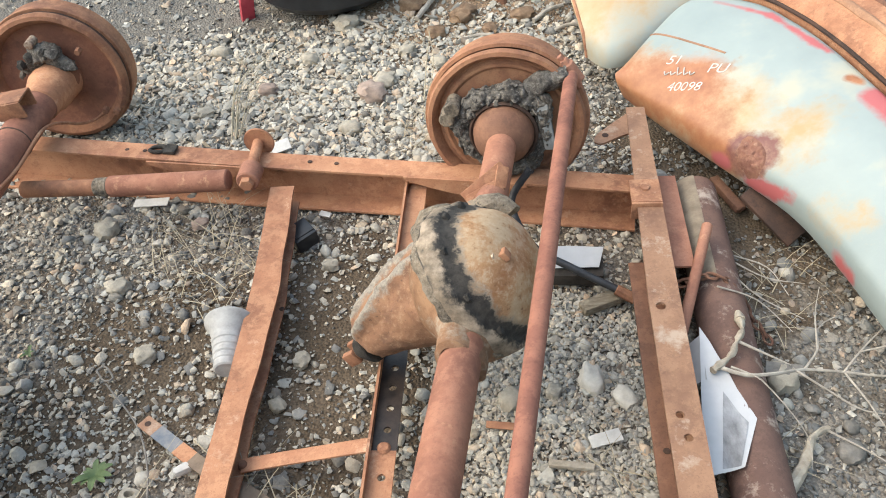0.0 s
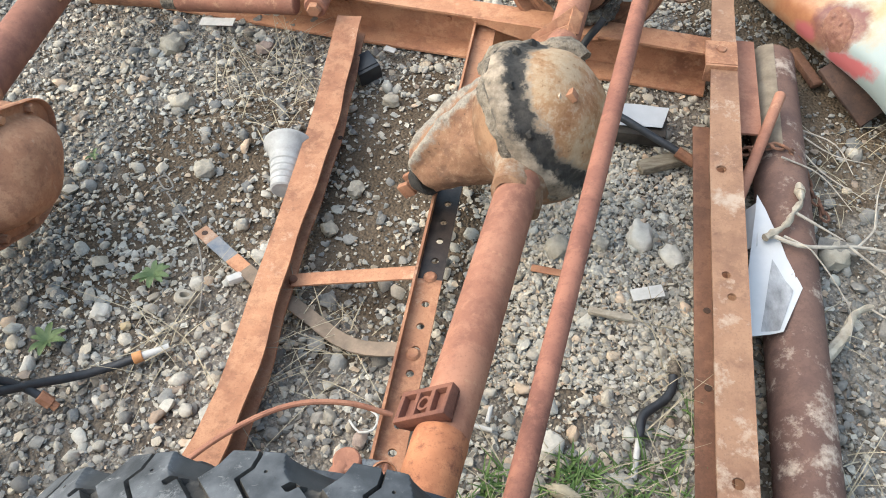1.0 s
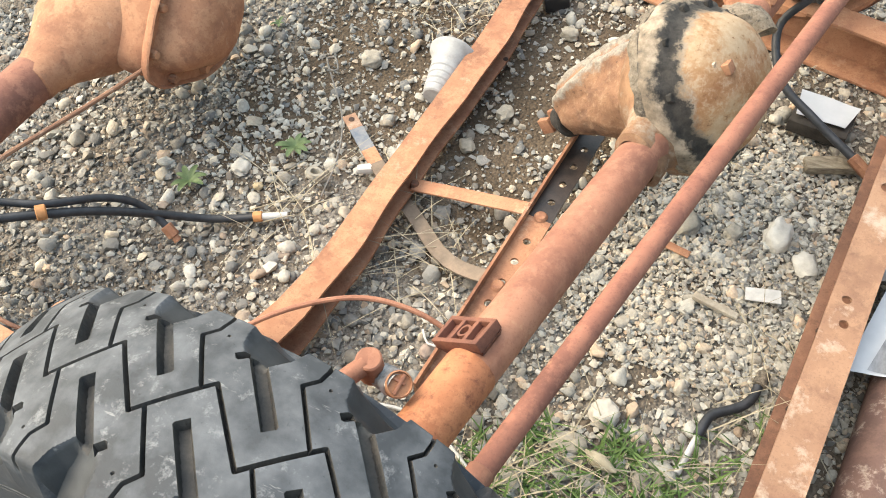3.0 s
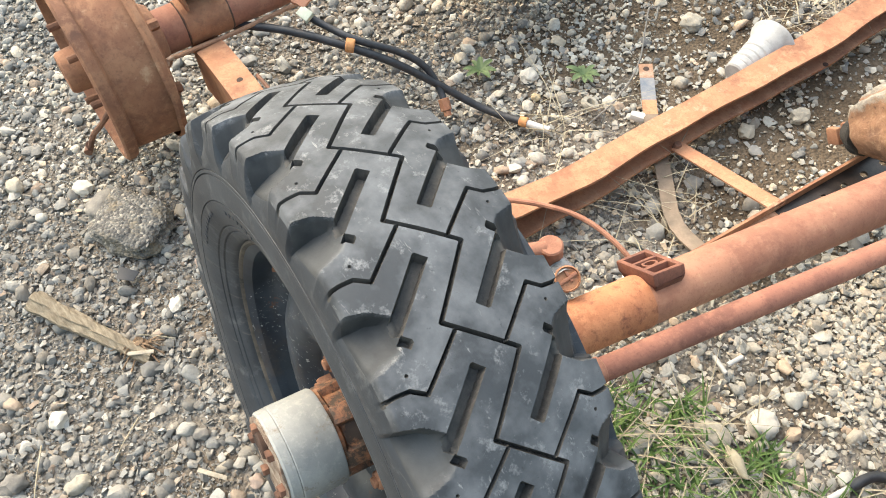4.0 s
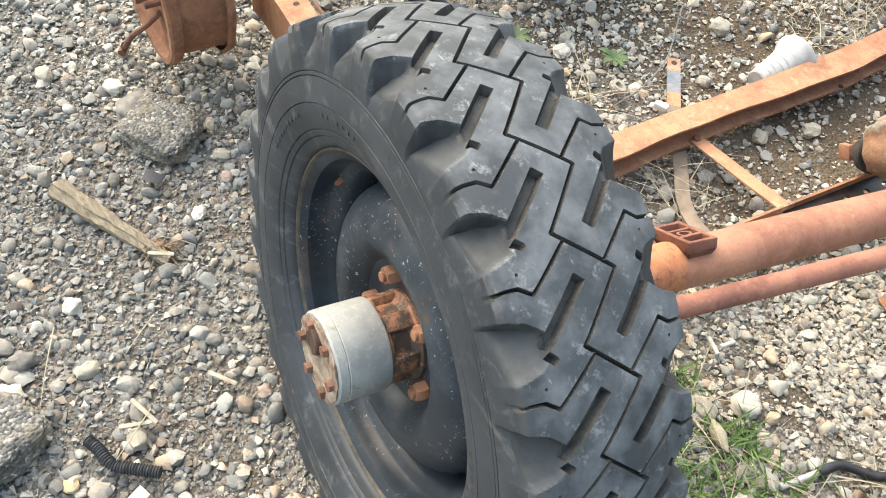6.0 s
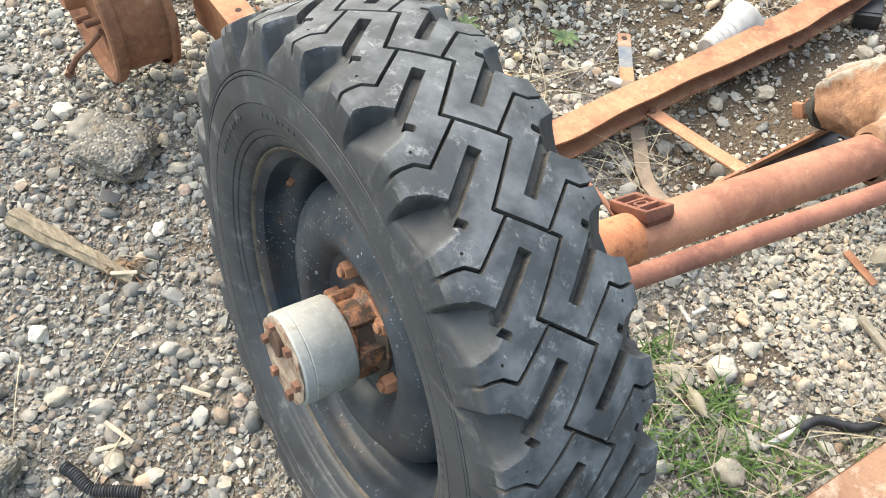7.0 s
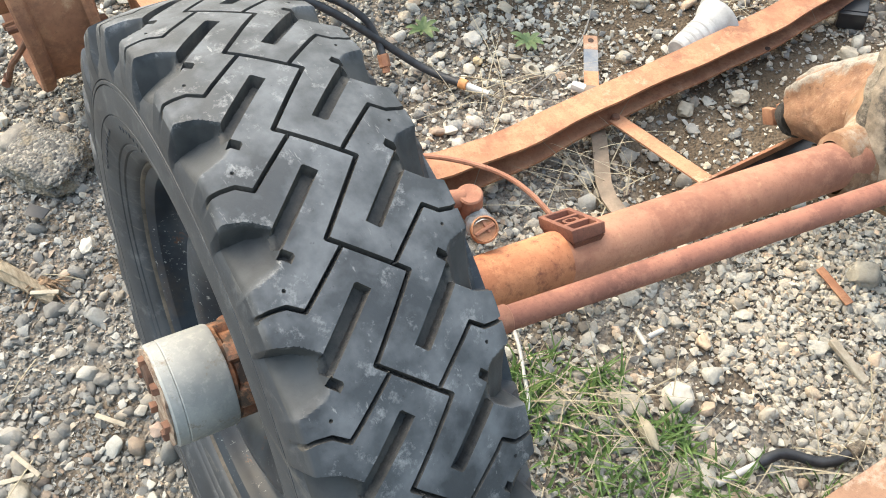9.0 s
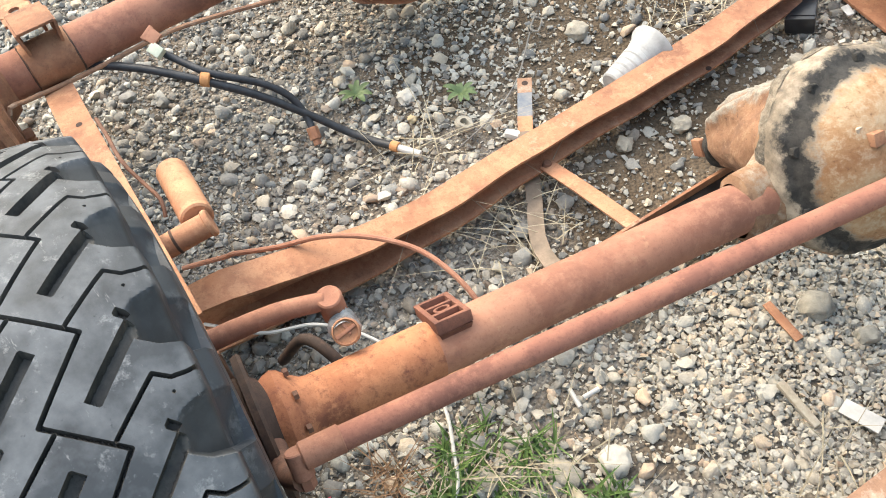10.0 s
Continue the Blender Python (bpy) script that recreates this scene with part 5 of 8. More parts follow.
def build_frame():
    fr = thing("chassis_frame", (0.0, 1.2, 0.0), "rust-orange truck ladder frame lying on the gravel", "vehicle frame")
    # far side rail, open towards the axle
    d = Vector((0.80, -0.205, 0)).normalized()
    p0 = Vector((-1.25, 2.165, 0.0))
    pts, secs = [], []
    L = 1.86
    for i in range(25):
        s = L * i / 24
        pts.append(p0 + d * s + Vector((0, 0, 0.002 * math.sin(5 * s))))
        secs.append(c_open(0.062, 0.068, 0.004, 0.140 - 0.010 * s, 0.006, 1))
    part("side_rail", section_sweep(pts, secs), RUST_ORANGE, fr, "long C-shaped side rail")
    n = Vector((-d.y, d.x, 0))
    for s, x in ((0.55, 0.03), (0.60, 0.03), (1.05, 0.03), (1.12, 0.03), (1.70, 0.03), (0.33, 0.03)):
        q = p0 + d * s - n * x
        part("rail_hole", rod(q + Vector((0, 0, 0.1395 - 0.010 * s)), q + Vector((0, 0, 0.1415 - 0.010 * s)), 0.0058, n=12), RUST_DARK, fr, "dark bolt hole")
    for s in (1.22, 1.40, 0.95, 1.55):
        q = p0 + d * s - n * 0.006
        part("rivet", rod(q + Vector((0, 0, 0.07)), q + Vector((0, 0, 0.07)) - n * 0.004, 0.008, n=10), RUST_ORANGE, fr)
    # folded gussets on the far rail
    for s, w in ((0.62, 0.32), (1.30, 0.30)):
        q = [p0 + d * (s + w * k) - n * 0.066 for k in (0, 0.25, 0.5, 0.75, 1.0)]
        sec = [[(0, 0.130), (0.005, 0.130), (0.005, 0.130 - h), (0, 0.130 - h)] for h in (0.008, 0.03, 0.045, 0.03, 0.008)]
        part("gusset", section_sweep(q, sec), RUST_ORANGE, fr)
    # crossmember with a kink, open towards the axle
    path = [(-0.506, 0.370, 0.146, 0.022, 0.061), (-0.492, 0.45, 0.145, 0.024, 0.066), (-0.466, 0.56, 0.122, 0.026, 0.068), (-0.434, 0.69, 0.098, 0.028, 0.060),
            (-0.419, 0.78, 0.089, 0.028, 0.057), (-0.413, 0.84, 0.086, 0.028, 0.058), (-0.409, 0.89, 0.086, 0.028, 0.058), (-0.400, 1.00, 0.086, 0.029, 0.054),
            (-0.390, 1.10, 0.084, 0.030, 0.052), (-0.377, 1.25, 0.082, 0.030, 0.056), (-0.366, 1.38, 0.082, 0.030, 0.061), (-0.357, 1.50, 0.083, 0.030, 0.062),
            (-0.350, 1.62, 0.092, 0.036, 0.060), (-0.342, 1.74, 0.105, 0.05, 0.060), (-0.335, 1.83, 0.116, 0.062, 0.060)]
    pts = [Vector((x, y, 0)) for x, y, *_ in path]
    fine, fsec = [], []
    for i in range(len(path) - 1):
        for k in range(4):
            t = k / 4
            q = [a * (1 - t) + b * t for a, b in zip(path[i], path[i + 1])]
            fine.append(Vector((q[0], q[1], 0)))
            w = q[4] + 0.0015 * math.sin(31 * q[1])
            fsec.append(c_open(w, w + 0.004, q[3], q[2], 0.0055))
    part("crossmember", section_sweep(fine, fsec), RUST_ORANGE, fr, "curved open crossmember, flaking orange rust")
    part("bolt_hole", rod((-0.297, 1.458, 0.0352), (-0.297, 1.458, 0.0368), 0.006, n=10), RUST_DARK, fr, "dark bolt hole")
    # near side rail, under the wheel
    pts, secs = [], []
    for i in range(19):
        x = -1.035 + 0.705 * i / 18
        top = float(np.interp(x, [-1.035, -0.95, -0.85, -0.65, -0.33], [0.222, 0.249, 0.264, 0.274, 0.282])) + 0.0012 * math.sin(23 * x)
        w = 0.056 - 0.016 * max(0, (x + 0.6) / 0.27)
        pts.append(Vector((x, 0.453 - 0.110 * (x + 1.0), 0)))
        secs.append([(0, top - 0.006), (w - 0.006, top - 0.006), (w - 0.006, top - 0.106), (0.012, top - 0.106), (0.012, top - 0.112), (w, top - 0.112), (w, top), (0, top)])
    part("side_rail", section_sweep(pts, secs), RUST_ORANGE, fr, "C-shaped side rail under the wheel")
    for x, y in ((-0.848, 0.412), (-0.640, 0.390)):
        top = float(np.interp(x, [-0.85, -0.65], [0.264, 0.274])) + 0.0012 * math.sin(23 * x)
        part("rail_hole", rod((x, y, top - 0.002), (x, y, top + 0.0008), 0.0062, n=12), RUST_DARK, fr, "dark bolt hole")
    part("rail_block", slab(0.06, 0.05, 0.16, pose(-0.42, 0.345, 0.079, 0, 0, -6), 0.003), RUST_BROWN, fr, "short upright under the side rail")
    # perforated cross bar: an upturned angle, oily near the differential
    a, b = Vector((-0.118, 0.62, 0.10)), Vector((0.026, 1.80, 0.088))
    x, y, z = axes_along(b - a)
    L = (b - a).length
    m = basis(a, x, y, z)
    hol = [(0.05 + 0.049 * i, 0.002, 0.0075) for i in range(7)]
    part("perforated_bar", moved(holed_strip(0.40, 0.046, 0.005, hol), m), RUST_ORANGE, fr, "orange bar punched with round holes")
    hol2 = [(0.045 + 0.049 * i, 0.002, 0.0075) for i in range(6)]
    part("perforated_bar", moved(holed_strip(0.40, 0.046, 0.005, hol2), m @ Matrix.Translation((0, 0.40, 0))), OILY, fr, "oily black stretch of the punched bar")
    part("perforated_bar", slab(0.046, L - 0.80, 0.005, m @ Matrix.Translation((0, 0.80 + (L - 0.80) / 2, -0.0025))), RUST_ORANGE, fr)
    part("bar_flange", moved(slab(0.005, L, 0.036), m @ Matrix.Translation((-0.0255, L / 2, 0.0))), RUST_ORANGE, fr, "upturned edge of the punched bar")
    part("bar_leg", moved(slab(0.004, 0.05, 0.09), m @ Matrix.Translation((-0.02, L - 0.03, -0.045))), RUST_ORANGE, fr)
    for s in (0.405, 0.235):
        part("rivet", rod(m @ Vector((0.0, s, 0.0)), m @ Vector((0.0, s, 0.006)), 0.013, 0.010, 12), RUST_ORANGE, fr, "round rivet head")
    # front crossmember with holes, open towards the axle
    a, b = Vector((0.366, 0.33, 0.1385)), Vector((0.567, 1.885, 0.196))
    x, y, z = axes_along(b - a)
    L = (b - a).length
    m = basis(a, x, y, z)
    at = lambda yy: (yy - 0.33) / (1.885 - 0.33) * L
    holes = [(at(0.611), 0.003, 0.010), (at(0.94), 0.004, 0.0078), (at(0.985), -0.004, 0.0078), (at(1.232), -0.006, 0.0098)]
    strip = holed_strip(L, 0.055, 0.006, holes, 12)
    strip = [Vector((0.0275 - (0.0275 - v[0]) * (1 - 0.30 * min(1, max(0, (v[1] - at(1.3)) / (L - at(1.3))))), v[1], v[2])) for v in strip[0]], strip[1]
    part("front_crossmember", joined(moved(strip, m), slab(0.006, L, 0.13, m @ Matrix.Translation((0.0305, L / 2, -0.065)))), RUST_PALE, fr, "straight drilled channel with pale weathered patches")
    part("lower_flange", slab(0.062, L - 0.42, 0.006, m @ Matrix.Translation((-0.004, (L - 0.42) / 2, -0.125)), 0.001), RUST_BROWN, fr, "brown lower flange")
    for yy in (0.83, 0.99):
        q = m @ Vector((-0.012, at(yy), -0.1215))
        part("rail_hole", rod(q, q + Vector((0, 0, 0.001)), 0.007, n=10), RUST_DARK, fr, "dark bolt hole")
    # corner bracket where the two rails meet
    q = m @ Vector((0.0, at(1.56), 0.0))
    part("corner_bracket", joined(slab(0.066, 0.075, 0.007, basis(q + Vector((0, 0, 0.006)), x, y, z), 0.002), slab(0.066, 0.006, 0.045, basis(q - y * 0.042 + Vector((0, 0, -0.012)), x, y, z), 0.002)), RUST_ORANGE, fr, "folded corner bracket")
    part("bolt_head", hexnut(q + y * 0.008 + Vector((0, 0, 0.008)), z, 0.011, 0.006), RUST_ORANGE, fr)
    rim = [(0.452, 1.846), (0.456, 1.864), (0.470, 1.882), (0.515, 1.922), (0.562, 1.960), (0.558, 1.872), (0.520, 1.860), (0.474, 1.836), (0.460, 1.836)]
    k = len(rim)
    tri = [(x + 0.020, y - 0.004, z) for z in (0.133, 0.128) for x, y in rim], [tuple(range(k))[::-1], tuple(range(k, 2 * k))] + [(i, (i + 1) % k, k + (i + 1) % k, k + i) for i in range(k)]
    part("end_gusset", tri, RUST_PALE, fr, "flat pointed end plate")
    part("rail_hole", rod((0.504, 1.865, 0.1325), (0.504, 1.865, 0.1338), 0.0085, n=14), RUST_DARK, fr, "dark slot in the end plate")
    part("bracket_angle", joined(slab(0.046, 0.31, 0.006, basis(Vector((0.588, 1.533, 0.125)), Vector((0.99, -0.13, 0)), Vector((0.13, 0.99, 0)), Vector((0, 0, 1))), 0.001), slab(0.006, 0.31, 0.11, basis(Vector((0.565, 1.536, 0.068)), Vector((0.99, -0.13, 0)), Vector((0.13, 0.99, 0)), Vector((0, 0, 1))), 0.001)), RUST_RED, fr, "angle iron beside the drilled channel")
    # flat tie straps
    s1 = section_sweep([(-0.340, 1.052, 0), (-0.26, 1.048, 0), (-0.19, 1.042, 0), (-0.090, 1.026, 0)], [[(-0.015, h), (0.015, h), (0.015, h + 0.004), (-0.015, h + 0.004)] for h in (0.038, 0.054, 0.070, 0.103)])
    part("tie_strap", s1, RUST_ORANGE, fr, "flat riveted steel strap")
    part("rivet", rod((-0.338, 1.052, 0.036), (-0.338, 1.052, 0.049), 0.010, 0.008, 12), RUST_BROWN, fr)


build_frame()
loop = hose([(-0.640 + 0.020 * math.cos(a), 1.980 + 0.012 * math.sin(a), 0.139) for a in (0.2, 1.0, 1.8, 2.6, 3.4, 4.2, 5.0, 5.8, 6.4)], 0.0055, 10, 0.006)
blob = slab(0.034, 0.036, 0.010, pose(-0.606, 1.974, 0.139, 0, 0, -14), 0.003)
solo("tar_blob", lumpy(lumpy(joined(loop, blob), 0.004, 40), 0.002, 110), GUNK, "black tar blob with a hole stuck on the frame rail", "tar")

strap = thing("flat_strap", (-0.35, 1.03, 0.0), "bent flat steel strap, blue and rust coloured, lying under the crossmember", "metal strap")
pts = smooth_path([(-0.56, 1.197, 0.016), (-0.419, 1.072, 0.015), (-0.324, 1.003, 0.014), (-0.239, 0.934, 0.017), (-0.184, 0.911, 0.022), (-0.118, 0.905, 0.030)], 0.02)


def flat(P, w=0.015, t=0.004):
    V, F = [], []
    for i, p in enumerate(P):
        dd = P[min(i + 1, len(P) - 1)] - P[max(i - 1, 0)]
        x = Vector((dd.y, -dd.x, 0)).normalized()
        V += [p - x * w, p + x * w, p + x * w + Vector((0, 0, t)), p - x * w + Vector((0, 0, t))]
    for i in range(len(P) - 1):
        for q in range(4):
            F.append((i * 4 + q, i * 4 + (q + 1) % 4, (i + 1) * 4 + (q + 1) % 4, (i + 1) * 4 + q))
    F += [(0, 1, 2, 3), tuple(range(len(V) - 1, len(V) - 5, -1))]
    return V, F


part("strap_end", flat(pts[:3]), RUST_PALE, strap, "orange strap end")
part("strap_band", flat(pts[2:6]), STEEL_BLUE, strap, "blue-grey worn stretch")
part("strap_middle", flat(pts[5:8]), RUST_ORANGE, strap)
part("strap_body", flat(pts[7:]), plain("strap_dull", (0.135, 0.108, 0.082), (0.255, 0.195, 0.145), 25, 0.8, 0.3), strap, "dull brown bent stretch")
part("strap_hole", rod((-0.548, 1.187, 0.0195), (-0.548, 1.187, 0.0208), 0.0065, n=12), RUST_DARK, strap)


# ---------------------------------------------------------------- rear axle
RO = Vector((-1.072, 0.30, 0.2645))
RY = Vector((0.0578, 0.9979, -0.0299)).normalized()
RX = RY.cross(Vector((0, 0, 1))).normalized()
RM = basis(RO, RX, RY, RX.cross(RY))


def rl(x, y, z):
    return RM @ Vector((x, y, z))


AXLE_RED = rust("axle_red", (0.345, 0.165, 0.114), (0.262, 0.118, 0.085), (0.160, 0.075, 0.058), (0.40, 0.23, 0.15), -0.01)
PLATE_BROWN = rust("plate_brown", (0.27, 0.125, 0.08), (0.20, 0.088, 0.06), (0.12, 0.058, 0.045))


def build_rear_axle():
    ax = thing("rear_axle", (-1.05, 1.2, 0.01), "rusty rear axle with both brake drums lying across the frame", "axle")
    part("axle_tube", rod(rl(0, 0.0, 0), rl(0, 0.60, 0), 0.044, n=44), AXLE_RED, ax, "reddish rusted axle tube")
    part("axle_tube", rod(rl(0, 1.08, 0), rl(0, 1.98, 0), 0.044, n=44), AXLE_RED, ax, "reddish rusted axle tube")
    for y in (0.105, 0.195, 1.66):
        part("weld_seam", lumpy(moved(lathe([(0.0435, y - 0.003), (0.0452, y - 0.0015), (0.0452, y + 0.0015), (0.0435, y + 0.003)], 44), RM), 0.001, 60), RUST_DARK, ax, "dark weld seam round the tube")
    part("tube_sleeve", lumpy(moved(lathe([(0.044, 0.104), (0.0462, 0.107), (0.0462, 0.193), (0.044, 0.196)], 44), RM), 0.0008, 40), DRUM_RUST, ax, "orange scaled sleeve round the tube")
    body = lathe([(r, 0.575 + 0.88 * (q - 0.55)) for r, q in ((0.044, 0.55), (0.054, 0.555), (0.056, 0.58), (0.070, 0.63), (0.115, 0.71), (0.145, 0.80), (0.145, 0.89), (0.115, 0.98), (0.070, 1.07), (0.056, 1.13), (0.044, 1.14))], 48)
    body = [Vector((v[0] * 0.9, v[1], v[2] * 0.78)) for v in body[0]], body[1]
    part("differential_housing", lumpy(moved(body, RM), 0.004, 14), RUST_ORANGE, ax, "smooth orange-rust differential housing")
    sx, sy, sz = axes_along(RX, (0, 0, 1))
    dm = basis(rl(0.020, 0.865, -0.01), sx, sy, sz)

    def square(geo):
        """Rounded-square outline, wider than high."""
        out = []
        for v in geo[0]:
            a = math.atan2(v[2], v[0])
            k = 1 + 0.07 * math.cos(4 * a + 0.6)
            out.append(Vector((v[0] * 1.05 * k, v[1], v[2] * 0.82 * k)))
        return out, geo[1]

    bowl = square(lathe([(0.125, -0.03), (0.138, 0.04), (0.142, 0.09), (0.136, 0.13), (0.130, 0.146)], 64))
    part("differential_bowl", lumpy(moved(bowl, dm), 0.003, 12), RUST_ORANGE, ax, "smooth orange-rust bowl of the axle housing")
    lip = square(lathe([(0.120, 0.140), (0.146, 0.142), (0.150, 0.148), (0.151, 0.160), (0.149, 0.163), (0.146, 0.160), (0.144, 0.152), (0.118, 0.150)], 64))
    part("housing_lip", lumpy(moved(lip, dm), 0.002, 20), RUST_ORANGE, ax, "thin turned-out flange lip")
    dome = square(lathe([(0.128, 0.148), (0.118, 0.155), (0.112, 0.170), (0.100, 0.192), (0.080, 0.210), (0.050, 0.222), (0.0, 0.226)], 64))
    part("rear_cover", lumpy(moved(dome, dm), 0.002, 14), RUST_ORANGE, ax, "smooth domed orange cover")
    for i in range(8):
        a = 2 * math.pi * i / 8 + 0.2
        part("housing_bolt", lumpy(hexnut(dm @ Vector((0.136 * math.cos(a), 0.148, 0.106 * math.sin(a))), RX, 0.0095, 0.018), 0.001, 40), RUST_ORANGE, ax)
    # brake ends
    for y, s in ((0.02, -1), (1.99, 1)):
        prof = [(0.044, 0.04), (0.060, 0.035), (0.075, 0.012), (0.13, 0.010), (0.142, 0.0), (0.165, 0.002), (0.178, -0.004), (0.192, -0.003), (0.194, -0.012), (0.188, -0.018)]
        if s > 0:
            prof = [(0.044, 0.040), (0.058, 0.036), (0.063, 0.020), (0.066, -0.012), (0.10, -0.018), (0.146, -0.020), (0.158, -0.014), (0.166, 0.002), (0.176, 0.009), (0.186, 0.006), (0.192, -0.002), (0.191, -0.010), (0.172, -0.012)]
            face = prof[:7]
            prof = prof[6:]
            part("plate_face", lumpy(moved(lathe([(r, y - s * q) for r, q in face], 72), RM), 0.004, 14), PLATE_BROWN, ax, "sunken dark red-brown plate face")
        part("backing_plate", lumpy(moved(lathe([(r, y - s * q) for r, q in prof], 72), RM), 0.002, 15), DRUM_RUST, ax, "pressed rusty backing plate")
        dr = [(0.180, -0.014), (0.178, -0.020), (0.177, -0.060), (0.175, -0.098), (0.187, -0.103), (0.191, -0.110), (0.191, -0.122), (0.186, -0.126), (0.174, -0.126), (0.168, -0.110), (0.150, -0.104), (0.09, -0.106), (0.066, -0.112), (0.052, -0.114), (0.042, -0.118), (0.0405, -0.146), (0.036, -0.152), (0.016, -0.152), (0.012, -0.146), (0.0, -0.146)]
        if s > 0:
            dr = [(0.160, -0.026), (0.195, -0.026), (0.197, -0.032), (0.193, -0.050), (0.191, -0.092), (0.184, -0.100), (0.150, -0.098), (0.09, -0.104), (0.05, -0.112), (0.042, -0.175), (0.0, -0.182)]
            gap = [(0.172, -0.008), (0.187, -0.012), (0.187, -0.028), (0.172, -0.030)]
            part("drum_gap", moved(lathe([(r, y - s * q) for r, q in gap], 72), RM), RUST_DARK, ax, "dark gap between plate and drum")
        drum = part("brake_drum", moved(lathe([(r, y - s * q) for r, q in dr], 72), RM), DRUM_RUST, ax, "ribbed orange-rust brake drum")
        for i in range(5):
            a = 2 * math.pi * i / 5 - 0.4
            c = rl(0.082 * math.cos(a), y + s * 0.10, 0.082 * math.sin(a))
            part("wheel_stud", joined(rod(c, c + RY * s * 0.038, 0.0075, n=10), hexnut(c, RY * s, 0.012, 0.008)), RUST_BROWN, drum, "rusty wheel stud")
        for i in range(4 if s < 0 else 0):
            a = 2 * math.pi * i / 4 + 0.8
            c = rl(0.105 * math.cos(a), y - s * 0.012, 0.105 * math.sin(a))
            part("plate_bolt", hexnut(c, -RY * s, 0.011, 0.018), DRUM_RUST, ax)
    part("bearing_collar", lumpy(moved(lathe([(0.044, 1.84), (0.048, 1.845), (0.050, 1.880), (0.056, 1.895), (0.060, 1.925), (0.062, 1.965), (0.064, 1.99)], 48), RM), 0.004, 26), RUST_ORANGE, ax, "thickened bearing end of the tube")
    ring = [rl((0.080 + 0.012 * math.sin(5 * a)) * math.cos(a), 1.968, (0.080 + 0.012 * math.sin(5 * a)) * math.sin(a)) for a in (0.55, 0.8, 1.1, 1.4, 1.7, 2.0, 2.3, 2.6, 2.9)]
    part("mud_crust", lumpy(lumpy(hose(ring, 0.019, 16, 0.005, lambda t: 0.35 + 1.1 * math.sin(math.pi * min(1.0, 0.12 + 0.9 * t))), 0.012, 38), 0.006, 100), ROCK_CRUST, ax, "grey-black caked mud round the hub", 50)
    for a, r in ((1.45, 0.016), (1.95, 0.019), (2.35, 0.014)):
        c = rl(0.092 * math.cos(a), 1.955, 0.092 * math.sin(a))
        part("grease_lump", lumpy(lumpy(rod(c, c - RY * 0.018, r, r * 0.6, 14), 0.006, 50), 0.003, 130), GUNK, ax, "black grease lump")
    for x, z in ((0.095, 0.088), (0.111, -0.097), (0.141, -0.102)):
        part("plate_bolt", lumpy(hexnut(rl(x, 1.975, z), -RY, 0.0095, 0.020), 0.001, 60), DRUM_RUST, ax)
    # spring perches
    for y in (0.152, 1.74):
        m = RM @ Matrix.Translation((0.0, y, 0.044)) @ Matrix.Rotation(radians(-8), 4, "Y")
        arch = [slab(0.095, 0.070, 0.006, m @ Matrix.Translation((-0.012, 0, 0.040)), 0.002)]
        arch += [slab(0.075, 0.006, 0.046, m @ Matrix.Translation((-0.002, d, 0.018)) @ Matrix.Rotation(radians(-6 if d > 0 else 6), 4, "X"), 0.002) for d in (-0.034, 0.034)]
        part("spring_perch", lumpy(joined(*arch), 0.001, 40), DRUM_RUST, ax, "open folded spring perch welded on the tube")
        if y > 1:
            continue
        pm = m @ Matrix.Translation((-0.048, -0.012, 0.030)) @ Matrix.Rotation(radians(90), 4, "Z")
        part("perch_plate", moved(holed_strip(0.13, 0.062, 0.006, [(0.052, 0.0, 0.011)], 16), pm), RUST_ORANGE, ax, "flat perch plate with a round hole")
        part("perch_web", slab(0.13, 0.005, 0.055, m @ Matrix.Translation((-0.113, 0.020, -0.002)), 0.001), RUST_BROWN, ax, "folded web under the perch plate")
    # brake line along the tube
    line = [rl(0.045, 0.045, -0.115), rl(0.075, 0.032, -0.075), rl(0.091, 0.030, -0.025), rl(0.090, 0.040, 0.006), rl(0.073, 0.066, -0.008), rl(0.056, 0.11, -0.022), rl(0.052, 0.17, -0.027), rl(0.050, 0.25, -0.028), rl(0.050, 0.32, -0.026), rl(0.064, 0.375, -0.018), rl(0.085, 0.43, -0.012), rl(0.110, 0.50, -0.010), rl(0.135, 0.60, -0.015), rl(0.160, 0.72, -0.02), rl(0.190, 0.84, -0.02)]
    part("brake_line", hose(line, 0.0046, 8), RUST_PALE, ax, "thin bent brake line")
    face = basis(Vector((-0.968, 0.622, 0.259)), *axes_along((-0.15, 0.92, 0.36), (0.5, -0.3, 0.8)))
    part("line_clip", lumpy(joined(slab(0.026, 0.026, 0.010, face, 0.002), slab(0.010, 0.030, 0.018, face @ Matrix.Translation((-0.012, 0, -0.004)), 0.002)), 0.001, 60), RUST_RED, ax, "folded rusty line clip")
    part("hose_bracket", joined(slab(0.026, 0.022, 0.005, face @ Matrix.Translation((0.020, -0.018, 0.002)), 0.001), slab(0.005, 0.022, 0.016, face @ Matrix.Translation((0.031, -0.018, -0.005)), 0.001)), PALE_METAL, ax, "pale green hose bracket")
    far_line = hose([rl(0.046, 1.40, 0.012), rl(0.048, 1.55, -0.006), rl(0.050, 1.70, -0.002), rl(0.050, 1.775, -0.022), rl(0.056, 1.84, -0.058), rl(0.056, 1.90, -0.098), rl(0.070, 1.940, -0.116), rl(0.090, 1.960, -0.112), rl(0.113, 1.966, -0.096)], 0.0042, 8)
    part("brake_line", far_line, RUST_ORANGE, ax, "thin bent brake line")
